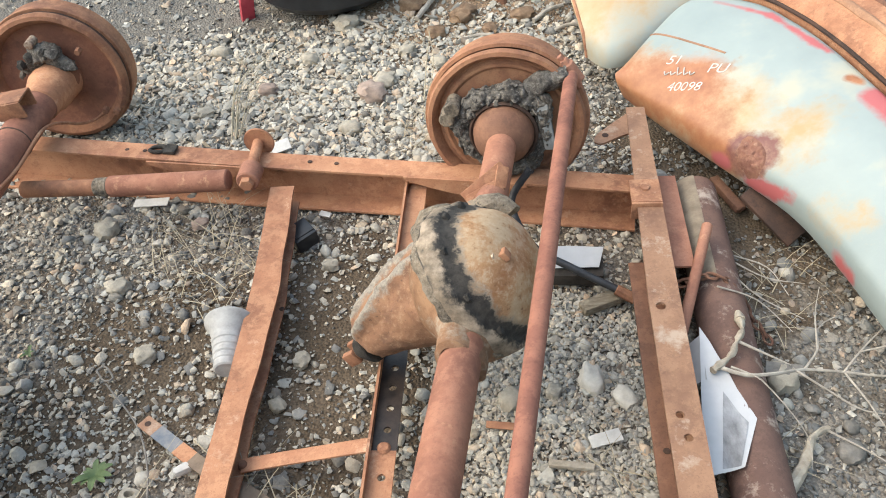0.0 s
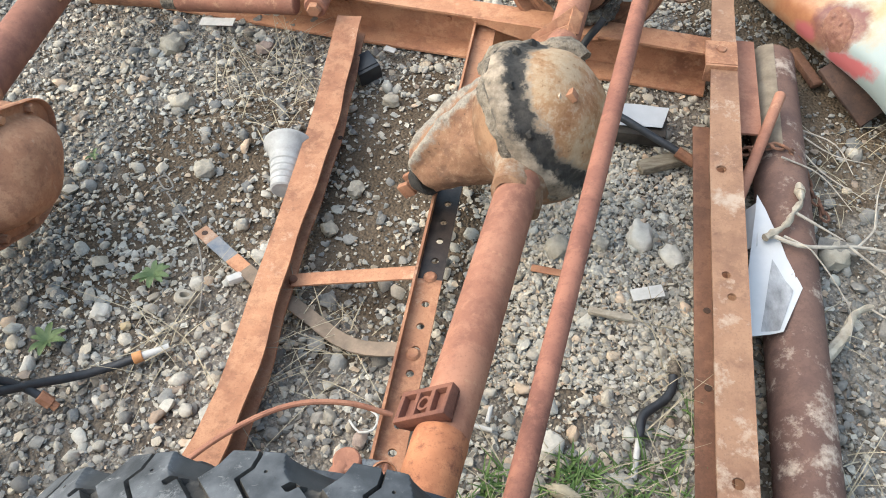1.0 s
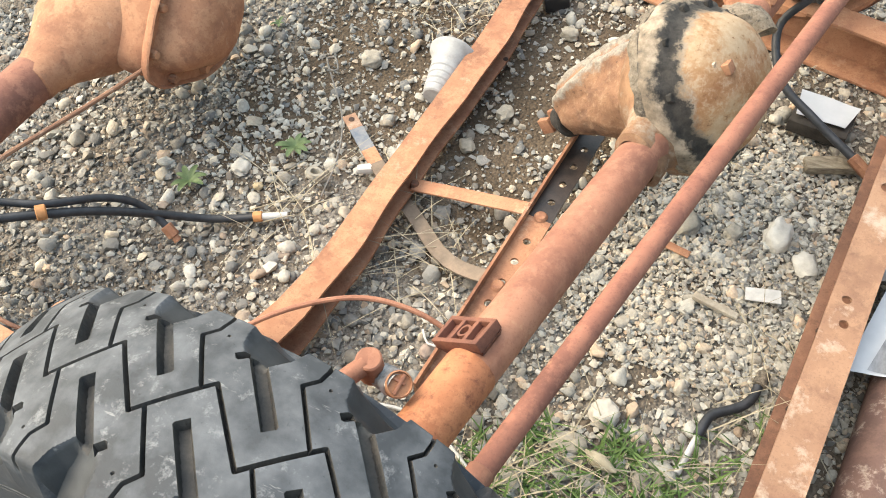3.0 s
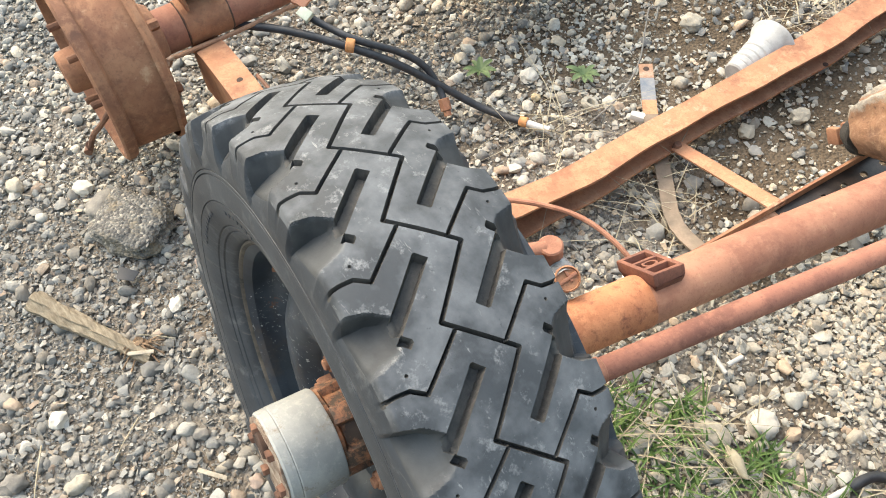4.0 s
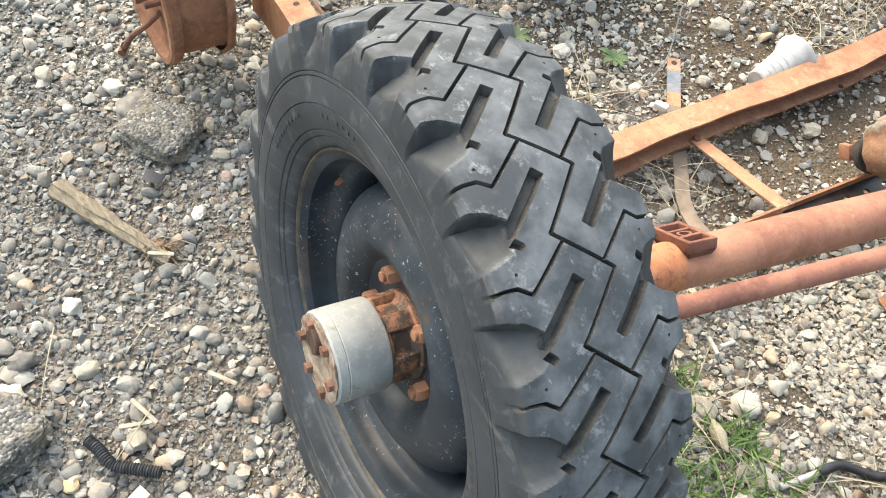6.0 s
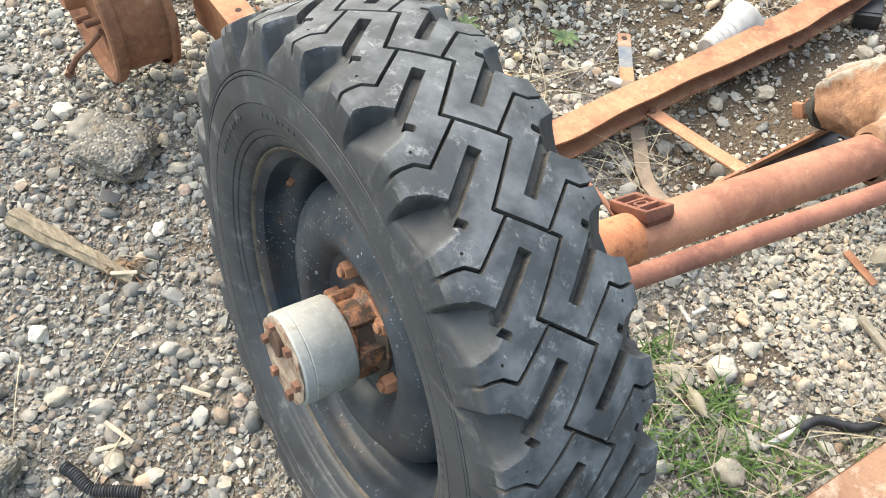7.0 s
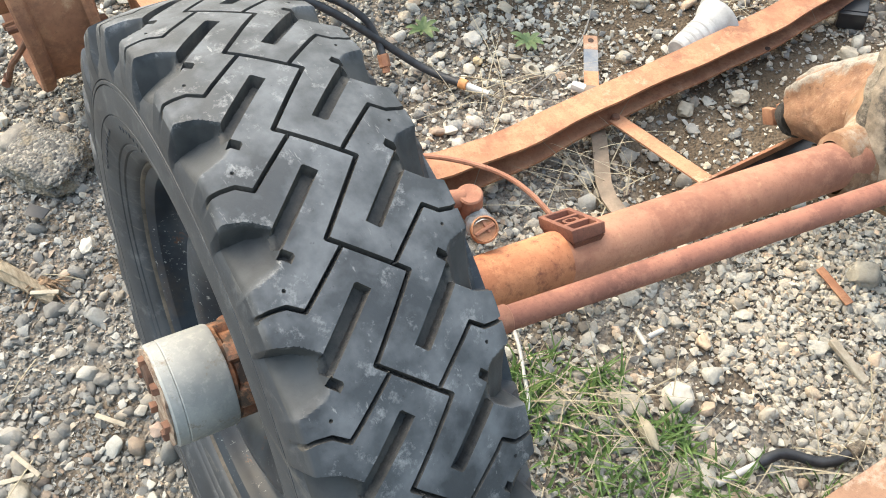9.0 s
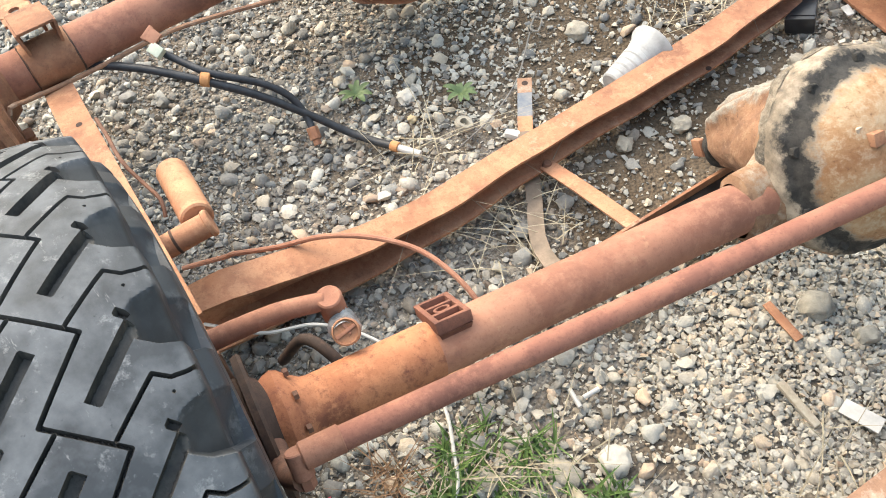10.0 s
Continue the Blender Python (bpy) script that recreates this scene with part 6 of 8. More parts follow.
    part("adjuster", joined(rod(rl(-0.02, 1.98, 0.125), rl(-0.02, 1.94, 0.125), 0.012)), CORRODED, ax)
    part("link_rod", joined(hose([rl(0.060, -0.090, -0.070), rl(0.010, -0.115, -0.135), (-1.128, 0.166, 0.072), (-1.160, 0.152, 0.022)], 0.006, 8), hose([(-1.160, 0.152, 0.026), (-1.170, 0.150, 0.012), (-1.158, 0.140, 0.010)], 0.009, 8)), RUST_BROWN, ax, "small bent adjuster lever")


build_rear_axle()

# brake hoses lying on the gravel by the rear axle
cable = thing("brake_cable", (-0.9, 0.72, 0.0), "two black brake hoses with orange bands and a pale metal tip", "cable")
main = part("long_hose", hose([(-1.075, 0.47, 0.212), (-1.035, 0.505, 0.222), (-0.960, 0.573, 0.216), (-0.872, 0.650, 0.188), (-0.815, 0.722, 0.138), (-0.760, 0.790, 0.072), (-0.705, 0.838, 0.026), (-0.660, 0.862, 0.016), (-0.605, 0.886, 0.018)], 0.0084, 12), BLACK_HOSE, cable)
part("hose_tip", rod((-0.600, 0.888, 0.018), (-0.553, 0.911, 0.016), 0.0075, n=14), WHITE_PLASTIC, main, "pale metal hose tip")
part("orange_band", rod((-0.614, 0.882, 0.018), (-0.598, 0.890, 0.018), 0.0108, n=14), BRASS, main, "orange band")
short = part("short_hose", hose([(-0.958, 0.622, 0.226), (-0.925, 0.640, 0.212), (-0.868, 0.672, 0.194), (-0.822, 0.742, 0.150), (-0.790, 0.778, 0.110), (-0.762, 0.786, 0.072), (-0.742, 0.782, 0.054)], 0.0075, 12), BLACK_HOSE, cable)
part("orange_band", rod((-0.876, 0.651, 0.190), (-0.864, 0.664, 0.186), 0.0150, n=14), BRASS, cable, "orange band")
part("fitting", joined(rod((-0.742, 0.782, 0.054), (-0.724, 0.776, 0.036), 0.012, n=6), rod((-0.724, 0.776, 0.036), (-0.716, 0.773, 0.028), 0.008)), RUST_ORANGE, short, "rusty end fitting")

# ---------------------------------------------------------------- shock absorbers and mounts
sh = thing("shock_absorber", (-0.65, 1.86, 0.02), "rusty telescopic shock absorber lying along the frame rail", "shock absorber")
part("inner_tube", rod((-0.965, 1.878, 0.125), (-0.715, 1.838, 0.135), 0.021, n=28), DRUM_RUST, sh, "orange-brown lower tube")
part("outer_tube", rod((-0.735, 1.842, 0.135), (-0.43, 1.802, 0.150), 0.0265, n=32), RUST_RED, sh, "reddish dust tube")
part("ring", rod((-0.772, 1.8475, 0.133), (-0.735, 1.842, 0.135), 0.0235, n=28), GREASE, sh, "greyish collar")
mnt = thing("shock_mount", (-0.40, 1.86, 0.1), "rusty shock mount pin with washer on the frame rail", "bracket")
part("pin", rod((-0.372, 1.965, 0.150), (-0.383, 1.80, 0.150), 0.014, n=20), RUST_ORANGE, mnt)
part("eye", rod((-0.377, 1.842, 0.150), (-0.384, 1.785, 0.150), 0.028, n=28), RUST_RED, mnt, "rubber-bushed eye")
part("pin_nut", hexnut((-0.384, 1.786, 0.150), (-0.07, -1, 0), 0.018, 0.016), RUST_ORANGE, mnt)
part("washer", rod((-0.371, 1.950, 0.152), (-0.370, 1.956, 0.152), 0.040, n=24), RUST_ORANGE, mnt, "large dished washer")

stub = thing("shock_stub", (-0.66, 0.47, 0.12), "short rusty shock stub with a cross bolt on the side rail", "shock absorber")
part("stub_tube", rod((-0.690, 0.489, 0.203), (-0.527, 0.466, 0.238), 0.0275, n=32), RUST_ORANGE, stub)
part("cross_bolt", joined(rod((-0.520, 0.392, 0.232), (-0.503, 0.478, 0.240), 0.0205, n=26), rod((-0.505, 0.470, 0.239), (-0.503, 0.480, 0.2405), 0.0235, n=26)), RUST_ORANGE, stub)
part("bolt_ring", rod((-0.5155, 0.415, 0.2338), (-0.5145, 0.420, 0.2344), 0.0216, n=26), RUST_DARK, stub, "dark groove round the cross bolt")

edge = thing("bent_wire", (-0.70, 0.43, 0.26), "thin rusty wire scrap along the edge of the side rail", "wire")
part("strand", hose([(-0.83, 0.440, 0.270), (-0.774, 0.436, 0.272), (-0.704, 0.428, 0.268), (-0.655, 0.434, 0.250), (-0.610, 0.440, 0.238), (-0.585, 0.430, 0.222)], 0.0036, 7), RUST_BROWN, edge)

# steering arm with ball joint beside the wheel
arm = thing("drag_link_arm", (-0.13, 0.48, 0.30), "rusty drag link arm with a torn grey ball joint boot", "steering link")
part("arm_bar", hose([(-0.215, 0.30, 0.385), (-0.19, 0.36, 0.402), (-0.155, 0.44, 0.418), (-0.126, 0.495, 0.420)], 0.0125, 16, 0.012, lambda t: 1.2 - 0.25 * t), RUST_RED, arm)
part("arm_eye", lumpy(rod((-0.123, 0.500, 0.388), (-0.123, 0.500, 0.430), 0.0165, n=24), 0.0015, 60), RUST_RED, arm)
SOCK, SDIR = Vector((-0.081, 0.491, 0.407)), Vector((0.45, -0.25, 0.85)).normalized()
sb = basis(SOCK, *axes_along(SDIR, (0, 1, 0))) @ Matrix.Scale(0.76, 4)
back = (Vector((-0.118, 0.502, 0.398)) - SOCK).normalized()
bb = basis(SOCK + back * 0.004 - SDIR * 0.006, *axes_along(back, (0, 0, 1)))
coil = [(0.015, -0.006)] + [(r * (1 - 0.05 * k), 0.0055 * k + d) for k in range(5) for r, d in ((0.0150, 0.0), (0.0200, 0.0022), (0.0150, 0.0045))] + [(0.012, 0.030)]
part("boot", lumpy(lumpy(moved(lathe(coil, 36), bb), 0.004, 40), 0.0015, 110), plain("torn_grey_boot", (0.20, 0.20, 0.195), (0.62, 0.61, 0.59), 45, 0.8, 0.4), arm, "torn grey rubber boot")
part("ball_socket", moved(lathe([(0.0, -0.03), (0.021, -0.028), (0.0225, -0.010), (0.0225, 0.004), (0.0200, 0.006), (0.0190, 0.002), (0.0, 0.002)], 28), sb), RUST_ORANGE, arm, "round slotted ball socket")
part("slot_bar", slab(0.0055, 0.004, 0.036, sb @ Matrix.Translation((0, 0.004, 0)), 0.001), RUST_RED, arm)
part("slot_bar", slab(0.024, 0.004, 0.0045, sb @ Matrix.Translation((0.004, 0.003, 0.004)), 0.001), RUST_RED, arm)
part("lower_link", hose([(-0.30, 0.44, 0.10), (-0.25, 0.475, 0.19), (-0.19, 0.49, 0.20), (-0.155, 0.50, 0.13)], 0.009, 12), RUST_DARK, arm, "brown lower link")

wire = thing("rusty_cable", (-0.35, 0.6, 0.02), "thin rusty cable arching from the frame to the axle", "cable")
part("strand", hose([(-0.628, 0.411, 0.045), (-0.607, 0.437, 0.055), (-0.567, 0.482, 0.075), (-0.555, 0.492, 0.085), (-0.49, 0.551, 0.112), (-0.42, 0.619, 0.148), (-0.34, 0.675, 0.167), (-0.26, 0.711, 0.172), (-0.18, 0.724, 0.156), (-0.112, 0.722, 0.125)], 0.0046, 8), RUST_RED, wire)


# ---------------------------------------------------------------- heavy pipe and what leans on it
pipe = thing("steel_pipe", (0.62, 1.1, 0.0), "heavy brown rusted steel pipe with pale scale, lying on the gravel", "pipe")
pa, pb = Vector((0.478, 0.20, 0.054)), Vector((0.688, 1.70, 0.056))
x, y, z = axes_along(pb - pa)
L = (pb - pa).length
part("pipe_wall", moved(lathe([(0.046, 0.0), (0.052, 0.0), (0.053, 0.004), (0.053, L - 0.004), (0.052, L), (0.046, L)], 56, True), basis(pa, x, y, z)), PIPE_RUST, pipe)
sl = lathe([(0.0545, L - 0.34), (0.0550, L - 0.335), (0.0550, L - 0.003), (0.0545, L)], 56)
keepf = [f for f in sl[1] if 15 <= (f[0] // 4) <= 26]
part("pipe_patch", moved((sl[0], keepf), basis(pa, x, y, z)), plain("pale_mud", (0.17, 0.13, 0.095), (0.31, 0.255, 0.185), 20, 0.95, 0.3), pipe, "dried pale mud on the pipe")

chain = thing("chain", (0.63, 1.33, 0.05), "rusty chain looped over the pipe", "chain", "")
cp = smooth_path([(0.565, 1.362, 0.095), (0.60, 1.358, 0.112), (0.64, 1.350, 0.113), (0.68, 1.335, 0.075), (0.70, 1.31, 0.03), (0.715, 1.27, 0.022), (0.72, 1.23, 0.02)], 0.017)


def link(c, d, up):
    d = d.normalized()
    s = d.cross(up).normalized()
    P = []
    for k in range(14):
        a = 2 * math.pi * k / 14
        P.append(c + d * (0.0135 * math.cos(a)) + s * (0.008 * math.sin(a)))
    V, F = [], []
    n = 6
    for i, p in enumerate(P):
        t = (P[(i + 1) % 14] - P[i - 1]).normalized()
        xx = t.cross(d.cross(s)).normalized()
        zz = t.cross(xx)
        V += [p + 0.0031 * (math.cos(2 * math.pi * k / n) * xx + math.sin(2 * math.pi * k / n) * zz) for k in range(n)]
    for i in range(14):
        for k in range(n):
            F.append((i * n + k, i * n + (k + 1) % n, ((i + 1) % 14) * n + (k + 1) % n, ((i + 1) % 14) * n + k))
    return V, F


for i in range(len(cp) - 1):
    dd = cp[i + 1] - cp[i]
    part("link", link(cp[i], dd, Vector((0, 0, 1)) if i % 2 else Vector((0.9, 0.3, 0.2))), RUST_BROWN, chain)

solo("thin_rod", rod((0.642, 1.475, 0.150), (0.515, 1.205, 0.100), 0.0115, n=16), RUST_RED, "thin rusty rod leaning on the pipe", "rod")


# ---------------------------------------------------------------- painted fender panels
def panel(name, lower, upper, nrm, bulge, lip, mat, parent, label, nu=60, nv=28, thick=0.002):
    lo = smooth_path([Vector(p) for p in lower], 0.02)
    hi = smooth_path([Vector(p) for p in upper], 0.02)
    nrm = Vector(nrm).normalized()

    def at(P, s):
        q = s * (len(P) - 1)
        i = min(int(q), len(P) - 2)
        return P[i].lerp(P[i + 1], q - i)

    def surf(u, v):
        p = at(lo, u).lerp(at(hi, u), v) + nrm * (bulge * math.sin(math.pi * min(1, 0.15 + 0.85 * v)) ** 0.8 - lip * max(0, 1 - v / 0.12) ** 2)
        return p + nrm * (0.004 * noise.noise(p * 4) + 0.0012 * noise.noise(p * 17))

    V, F = [], []
    for side in (0, 1):
        for i in range(nu + 1):
            for j in range(nv + 1):
                V.append(surf(i / nu, j / nv) - nrm * thick * side)
    k = nv + 1
    off = (nu + 1) * k
    for i in range(nu):
        for j in range(nv):
            f = (i * k + j, i * k + j + 1, (i + 1) * k + j + 1, (i + 1) * k + j)
            F.append(f)
            F.append(tuple(off + q for q in f[::-1]))
    rim_idx = [i * k for i in range(nu + 1)] + [nu * k + j for j in range(1, k)] + [i * k + nv for i in range(nu - 1, -1, -1)] + [j for j in range(nv - 1, 0, -1)]
    for a, b in zip(rim_idx, rim_idx[1:] + rim_idx[:1]):
        F.append((a, b, b + off, a + off))
    ob = part(name, (V, F), mat, parent, label, 60)
    for key, f in (("along", lambda i, j: i / nu), ("across", lambda i, j: j / nv)):
        at_ = ob.data.attributes.new(key, "FLOAT", "POINT")
        at_.data.foreach_set("value", [f(i, j) for _ in (0, 1) for i in range(nu + 1) for j in range(nv + 1)])
    return surf


def near_line(nt, v, a, b, jig, amp):
    """Distance to the segment a-b, made uneven by noise."""
    a, b = Vector(a), Vector(b)
    ab = b - a

    def math_node(op, x, y):
        q = nt.nodes.new("ShaderNodeMath")
        q.operation = op
        for sock, val in zip(q.inputs, (x, y)):
            if isinstance(val, (int, float)):
                sock.default_value = val
            else:
                nt.links.new(val, sock)
        return q.outputs[0]

    rel = nt.nodes.new("ShaderNodeVectorMath")
    rel.operation = "SUBTRACT"
    nt.links.new(v, rel.inputs[0])
    rel.inputs[1].default_value = a
    dot = nt.nodes.new("ShaderNodeVectorMath")
    dot.operation = "DOT_PRODUCT"
    nt.links.new(rel.outputs[0], dot.inputs[0])
    dot.inputs[1].default_value = ab / max(ab.length_squared, 1e-9)
    t = math_node("MINIMUM", math_node("MAXIMUM", dot.outputs["Value"], 0.0), 1.0)
    sc = nt.nodes.new("ShaderNodeVectorMath")
    sc.operation = "SCALE"
    sc.inputs[0].default_value = ab
    nt.links.new(t, sc.inputs["Scale"])
    dist = nt.nodes.new("ShaderNodeVectorMath")
    dist.operation = "DISTANCE"
    nt.links.new(rel.outputs[0], dist.inputs[0])
    nt.links.new(sc.outputs[0], dist.inputs[1])
    return math_node("ADD", dist.outputs["Value"], math_node("MULTIPLY", math_node("SUBTRACT", jig, 0.5), amp))


def within(nt, d, r, soft):
    q = nt.nodes.new("ShaderNodeMapRange")
    q.inputs["From Min"].default_value = r + soft
    q.inputs["From Max"].default_value = r - soft
    nt.links.new(d, q.inputs["Value"])
    return q.outputs[0]


def fender_mat(name, spots):
    m, nt, b, v = node_mat(name)
    mid = noise_tex(nt, v, 11, 7, 0.68)
    cloud = noise_tex(nt, v, 5, 4, 0.55)
    fine = noise_tex(nt, v, 90, 6, 0.7)
    paint = ramp(nt, cloud, [(0.3, (0.235, 0.286, 0.290)), (0.7, (0.300, 0.350, 0.345))])
    paint = mixed(nt, grey(nt, fine, 0.62, 0.80), paint, (0.36, 0.33, 0.26))
    yellow = ramp(nt, mid, [(0.3, (0.36, 0.245, 0.12)), (0.7, (0.395, 0.345, 0.235))])
    rusty = ramp(nt, mid, [(0.30, (0.225, 0.085, 0.045)), (0.52, (0.35, 0.155, 0.075)), (0.72, (0.43, 0.225, 0.11))])
    col = mixed(nt, grey(nt, cloud, 0.56, 0.74), paint, (0.42, 0.385, 0.29))
    tint = {"yellow": yellow, "rust": rusty, "purple": (0.150, 0.056, 0.050), "scab": ramp(nt, fine, [(0.38, (0.13, 0.060, 0.047)), (0.62, (0.29, 0.155, 0.105))]), "red": (0.40, 0.115, 0.12)}
    for key, p, q, r, soft, amp in spots:
        col = mixed(nt, within(nt, near_line(nt, v, p, q, mid, amp), r, soft), col, tint[key])
    col = mixed(nt, grey(nt, fine, 0.70, 0.76), col, (0.36, 0.19, 0.09))
    nt.links.new(col, b.inputs["Base Color"])
    b.inputs["Roughness"].default_value = 0.55
    bumped(nt, b, mixed(nt, 0.5, mid, fine), 0.22, 0.004)
    return m


FENDER = fender_mat("faded_blue_paint_over_rust", [
    ("yellow", (0.60, 2.05, 0.15), (0.78, 1.79, 0.18), 0.11, 0.05, 0.22),
    ("yellow", (0.85, 1.66, 0.20), (0.92, 1.66, 0.25), 0.035, 0.05, 0.26),
    ("yellow", (0.90, 1.45, 0.16), (0.93, 1.40, 0.19), 0.03, 0.03, 0.2),
    ("rust", (0.60, 2.06, 0.14), (0.73, 1.87, 0.16), 0.095, 0.05, 0.24),
    ("rust", (0.66, 2.00, 0.19), (0.74, 1.95, 0.22), 0.07, 0.03, 0.14),
    ("rust", (0.73, 1.78, 0.14), (0.77, 1.72, 0.15), 0.05, 0.03, 0.12),
    ("red", (0.800, 1.645, 0.12), (0.858, 1.545, 0.145), 0.020, 0.006, 0.07),
    ("red", (0.74, 1.745, 0.12), (0.76, 1.715, 0.13), 0.018, 0.006, 0.05),
    ("red", (0.895, 1.36, 0.12), (0.905, 1.32, 0.12), 0.022, 0.008, 0.05),
    ("purple", (0.792, 1.682, 0.175), (0.806, 1.668, 0.185), 0.052, 0.010, 0.08),
    ("scab", (0.792, 1.672, 0.165), (0.806, 1.660, 0.17), 0.040, 0.012, 0.07),
    ("red", (0.86, 2.20, 0.30), (0.96, 2.075, 0.31), 0.006, 0.005, 0.03),
    ("red", (0.96, 2.075, 0.31), (1.028, 1.875, 0.31), 0.010, 0.006, 0.05),
    ("red", (1.06, 1.68, 0.30), (1.08, 1.55, 0.29), 0.03, 0.012, 0.06),
    ("rust", (1.035, 1.755, 0.30), (1.045, 1.74, 0.30), 0.014, 0.006, 0.03)])
FENDER_TAN = fender_mat("faded_tan_blue_paint", [
    ("yellow", (0.56, 2.45, 0.16), (0.95, 2.70, 0.3), 0.16, 0.12, 0.4),
    ("yellow", (0.52, 2.50, 0.15), (0.60, 2.80, 0.24), 0.12, 0.05, 0.2),
    ("rust", (0.545, 2.40, 0.10), (0.525, 2.75, 0.2), 0.035, 0.02, 0.1)])
fen = thing("fender", (1.0, 1.7, 0.0), "faded pale-blue and rust pickup fender resting on scrap", "fender")
FN = Vector((-0.42, -0.36, 0.83)).normalized()
skin = panel("fender_skin", [(0.60, 2.10, 0.10), (0.655, 1.94, 0.11), (0.755, 1.71, 0.12), (0.845, 1.525, 0.12), (0.88, 1.34, 0.12), (0.90, 1.14, 0.12), (0.94, 0.90, 0.12)],
      [(0.605, 2.145, 0.13), (0.70, 2.205, 0.215), (0.82, 2.255, 0.28), (0.94, 2.16, 0.305), (1.00, 2.03, 0.31), (1.04, 1.885, 0.31), (1.075, 1.70, 0.30), (1.10, 1.56, 0.29), (1.17, 1.28, 0.28), (1.24, 0.95, 0.27)], FN, 0.055, 0.05, FENDER, fen, "dented skin, pale blue paint worn through to orange rust", 90, 40)
flange = panel("folded_flange", [(0.83, 2.265, 0.285), (0.945, 2.17, 0.31), (1.007, 2.035, 0.316), (1.047, 1.89, 0.316), (1.082, 1.702, 0.306), (1.107, 1.562, 0.296), (1.177, 1.28, 0.285)],
      [(0.98, 2.36, 0.33), (1.06, 2.26, 0.355), (1.12, 2.11, 0.385), (1.165, 1.95, 0.39), (1.21, 1.77, 0.38), (1.24, 1.62, 0.37), (1.3, 1.32, 0.35)], (-0.3, -0.3, 0.9), 0.022, 0.03, RUST_ORANGE, fen, "torn rusty inner flange", 40, 12)
for v0, r0, mt in ((0.42, 0.012, RUST_PALE), (0.98, 0.008, RUST_BROWN)):
    part("flange_fold", lumpy(hose([flange(k / 24, min(v0, 0.8) + 0.16 * math.sin(4 * k / 24)) - FN * 0.003 for k in range(25)], r0, 10), 0.004, 18), mt, fen, "rolled fold of the torn flange")
# dark strip laid along the seam in place of its shadow line
part("open_seam", hose([flange(k / 24, 0.06) - FN * 0.001 for k in range(25)], 0.006, 8), RUST_DARK, fen, "dark strip standing in for the shadow line along the open seam")
ridge = [skin(0.085 + 0.175 * k / 10, 0.565 + 0.40 * (1 - k / 10) ** 3.4) - FN * 0.0015 for k in range(11)]
part("panel_seam", hose(ridge, 0.0038, 8), RUST_PALE, fen, "pressed rusty seam")
uv = min(((i / 120, j / 60) for i in range(2, 118) for j in range(2, 58)), key=lambda q: (skin(*q) - Vector((0.800, 1.668, 0.172))).length)
su, sv = (skin(uv[0] + 0.01, uv[1]) - skin(*uv)) / 0.01, (skin(uv[0], uv[1] + 0.01) - skin(*uv)) / 0.01
V, F = [], []
for i in range(17):
    for j in range(64):
        a, r = 2 * math.pi * j / 64, i / 16
        reach = 0.047 * (1 + 0.22 * noise.noise(Vector((2 * math.cos(a), 2 * math.sin(a), 5.0)))) * r
        p = skin(uv[0] + reach * math.cos(a) / su.length, uv[1] + reach * math.sin(a) / sv.length)
        crater = (abs(noise.noise(p * 60)) + 0.6 * abs(noise.noise(p * 140))) * 0.008 * min(1.0, 3.0 * (1 - r))
        V.append(p + FN * (crater + 0.0045 * min(1.0, 4 * (1 - r)) - 0.003))
for i in range(16):
    for j in range(64):
        F.append((i * 64 + j, (i + 1) * 64 + j, (i + 1) * 64 + (j + 1) % 64, i * 64 + (j + 1) % 64))
part("rust_blister", (V, F), rust("blistered_rust", (0.31, 0.165, 0.115), (0.22, 0.105, 0.078), (0.115, 0.050, 0.043), (0.36, 0.24, 0.18), 0.0, 1.6), fen, "rough purple-brown rust blister", 60)
fp = thing("fender_piece", (0.72, 2.55, 0.0), "second tan-grey fender panel lying behind the first", "fender")
back_skin = panel("fender_skin", [(0.55, 2.36, 0.08), (0.60, 2.26, 0.09), (0.72, 2.27, 0.12), (0.95, 2.40, 0.18)], [(0.52, 2.78, 0.20), (0.64, 2.78, 0.26), (0.80, 2.78, 0.32), (1.05, 2.80, 0.38)], (-0.1, -0.45, 0.88), 0.06, 0.04, FENDER_TAN, fp, "curved skin with yellow rust stains", 40, 24)
part("rolled_edge", hose([back_skin(0.02, 0.98 * k / 10) for k in range(11)], 0.005, 8), RUST_ORANGE, fp, "rolled rusty edge")
scrap = thing("scrap_block", (0.95, 1.75, 0.0), "dark rusty scrap iron propping up the fender", "scrap metal")
part("block", lumpy(slab(0.42, 0.10, 0.10, pose(0.98, 1.72, 0.055, 0, 0, -62), 0.01), 0.006, 20), RUST_DARK, scrap)
part("block_bar", lumpy(slab(0.50, 0.06, 0.05, pose(1.25, 1.95, 0.20, 0, 0, -50), 0.01), 0.006, 20), RUST_DARK, scrap)
part("bent_plate", lumpy(slab(0.155, 0.105, 0.010, pose(0.862, 1.606, 0.062, 14, 24, -52), 0.003), 0.008, 25), RUST_DARK, scrap, "bent dark rusty plate under the fender")
part("scrap_bar", lumpy(lumpy(slab(0.125, 0.026, 0.020, pose(0.786, 1.730, 0.018, 0, 3, -75), 0.006), 0.006, 40), 0.003, 100), RUST_BROWN, scrap, "flaking rusty bar")


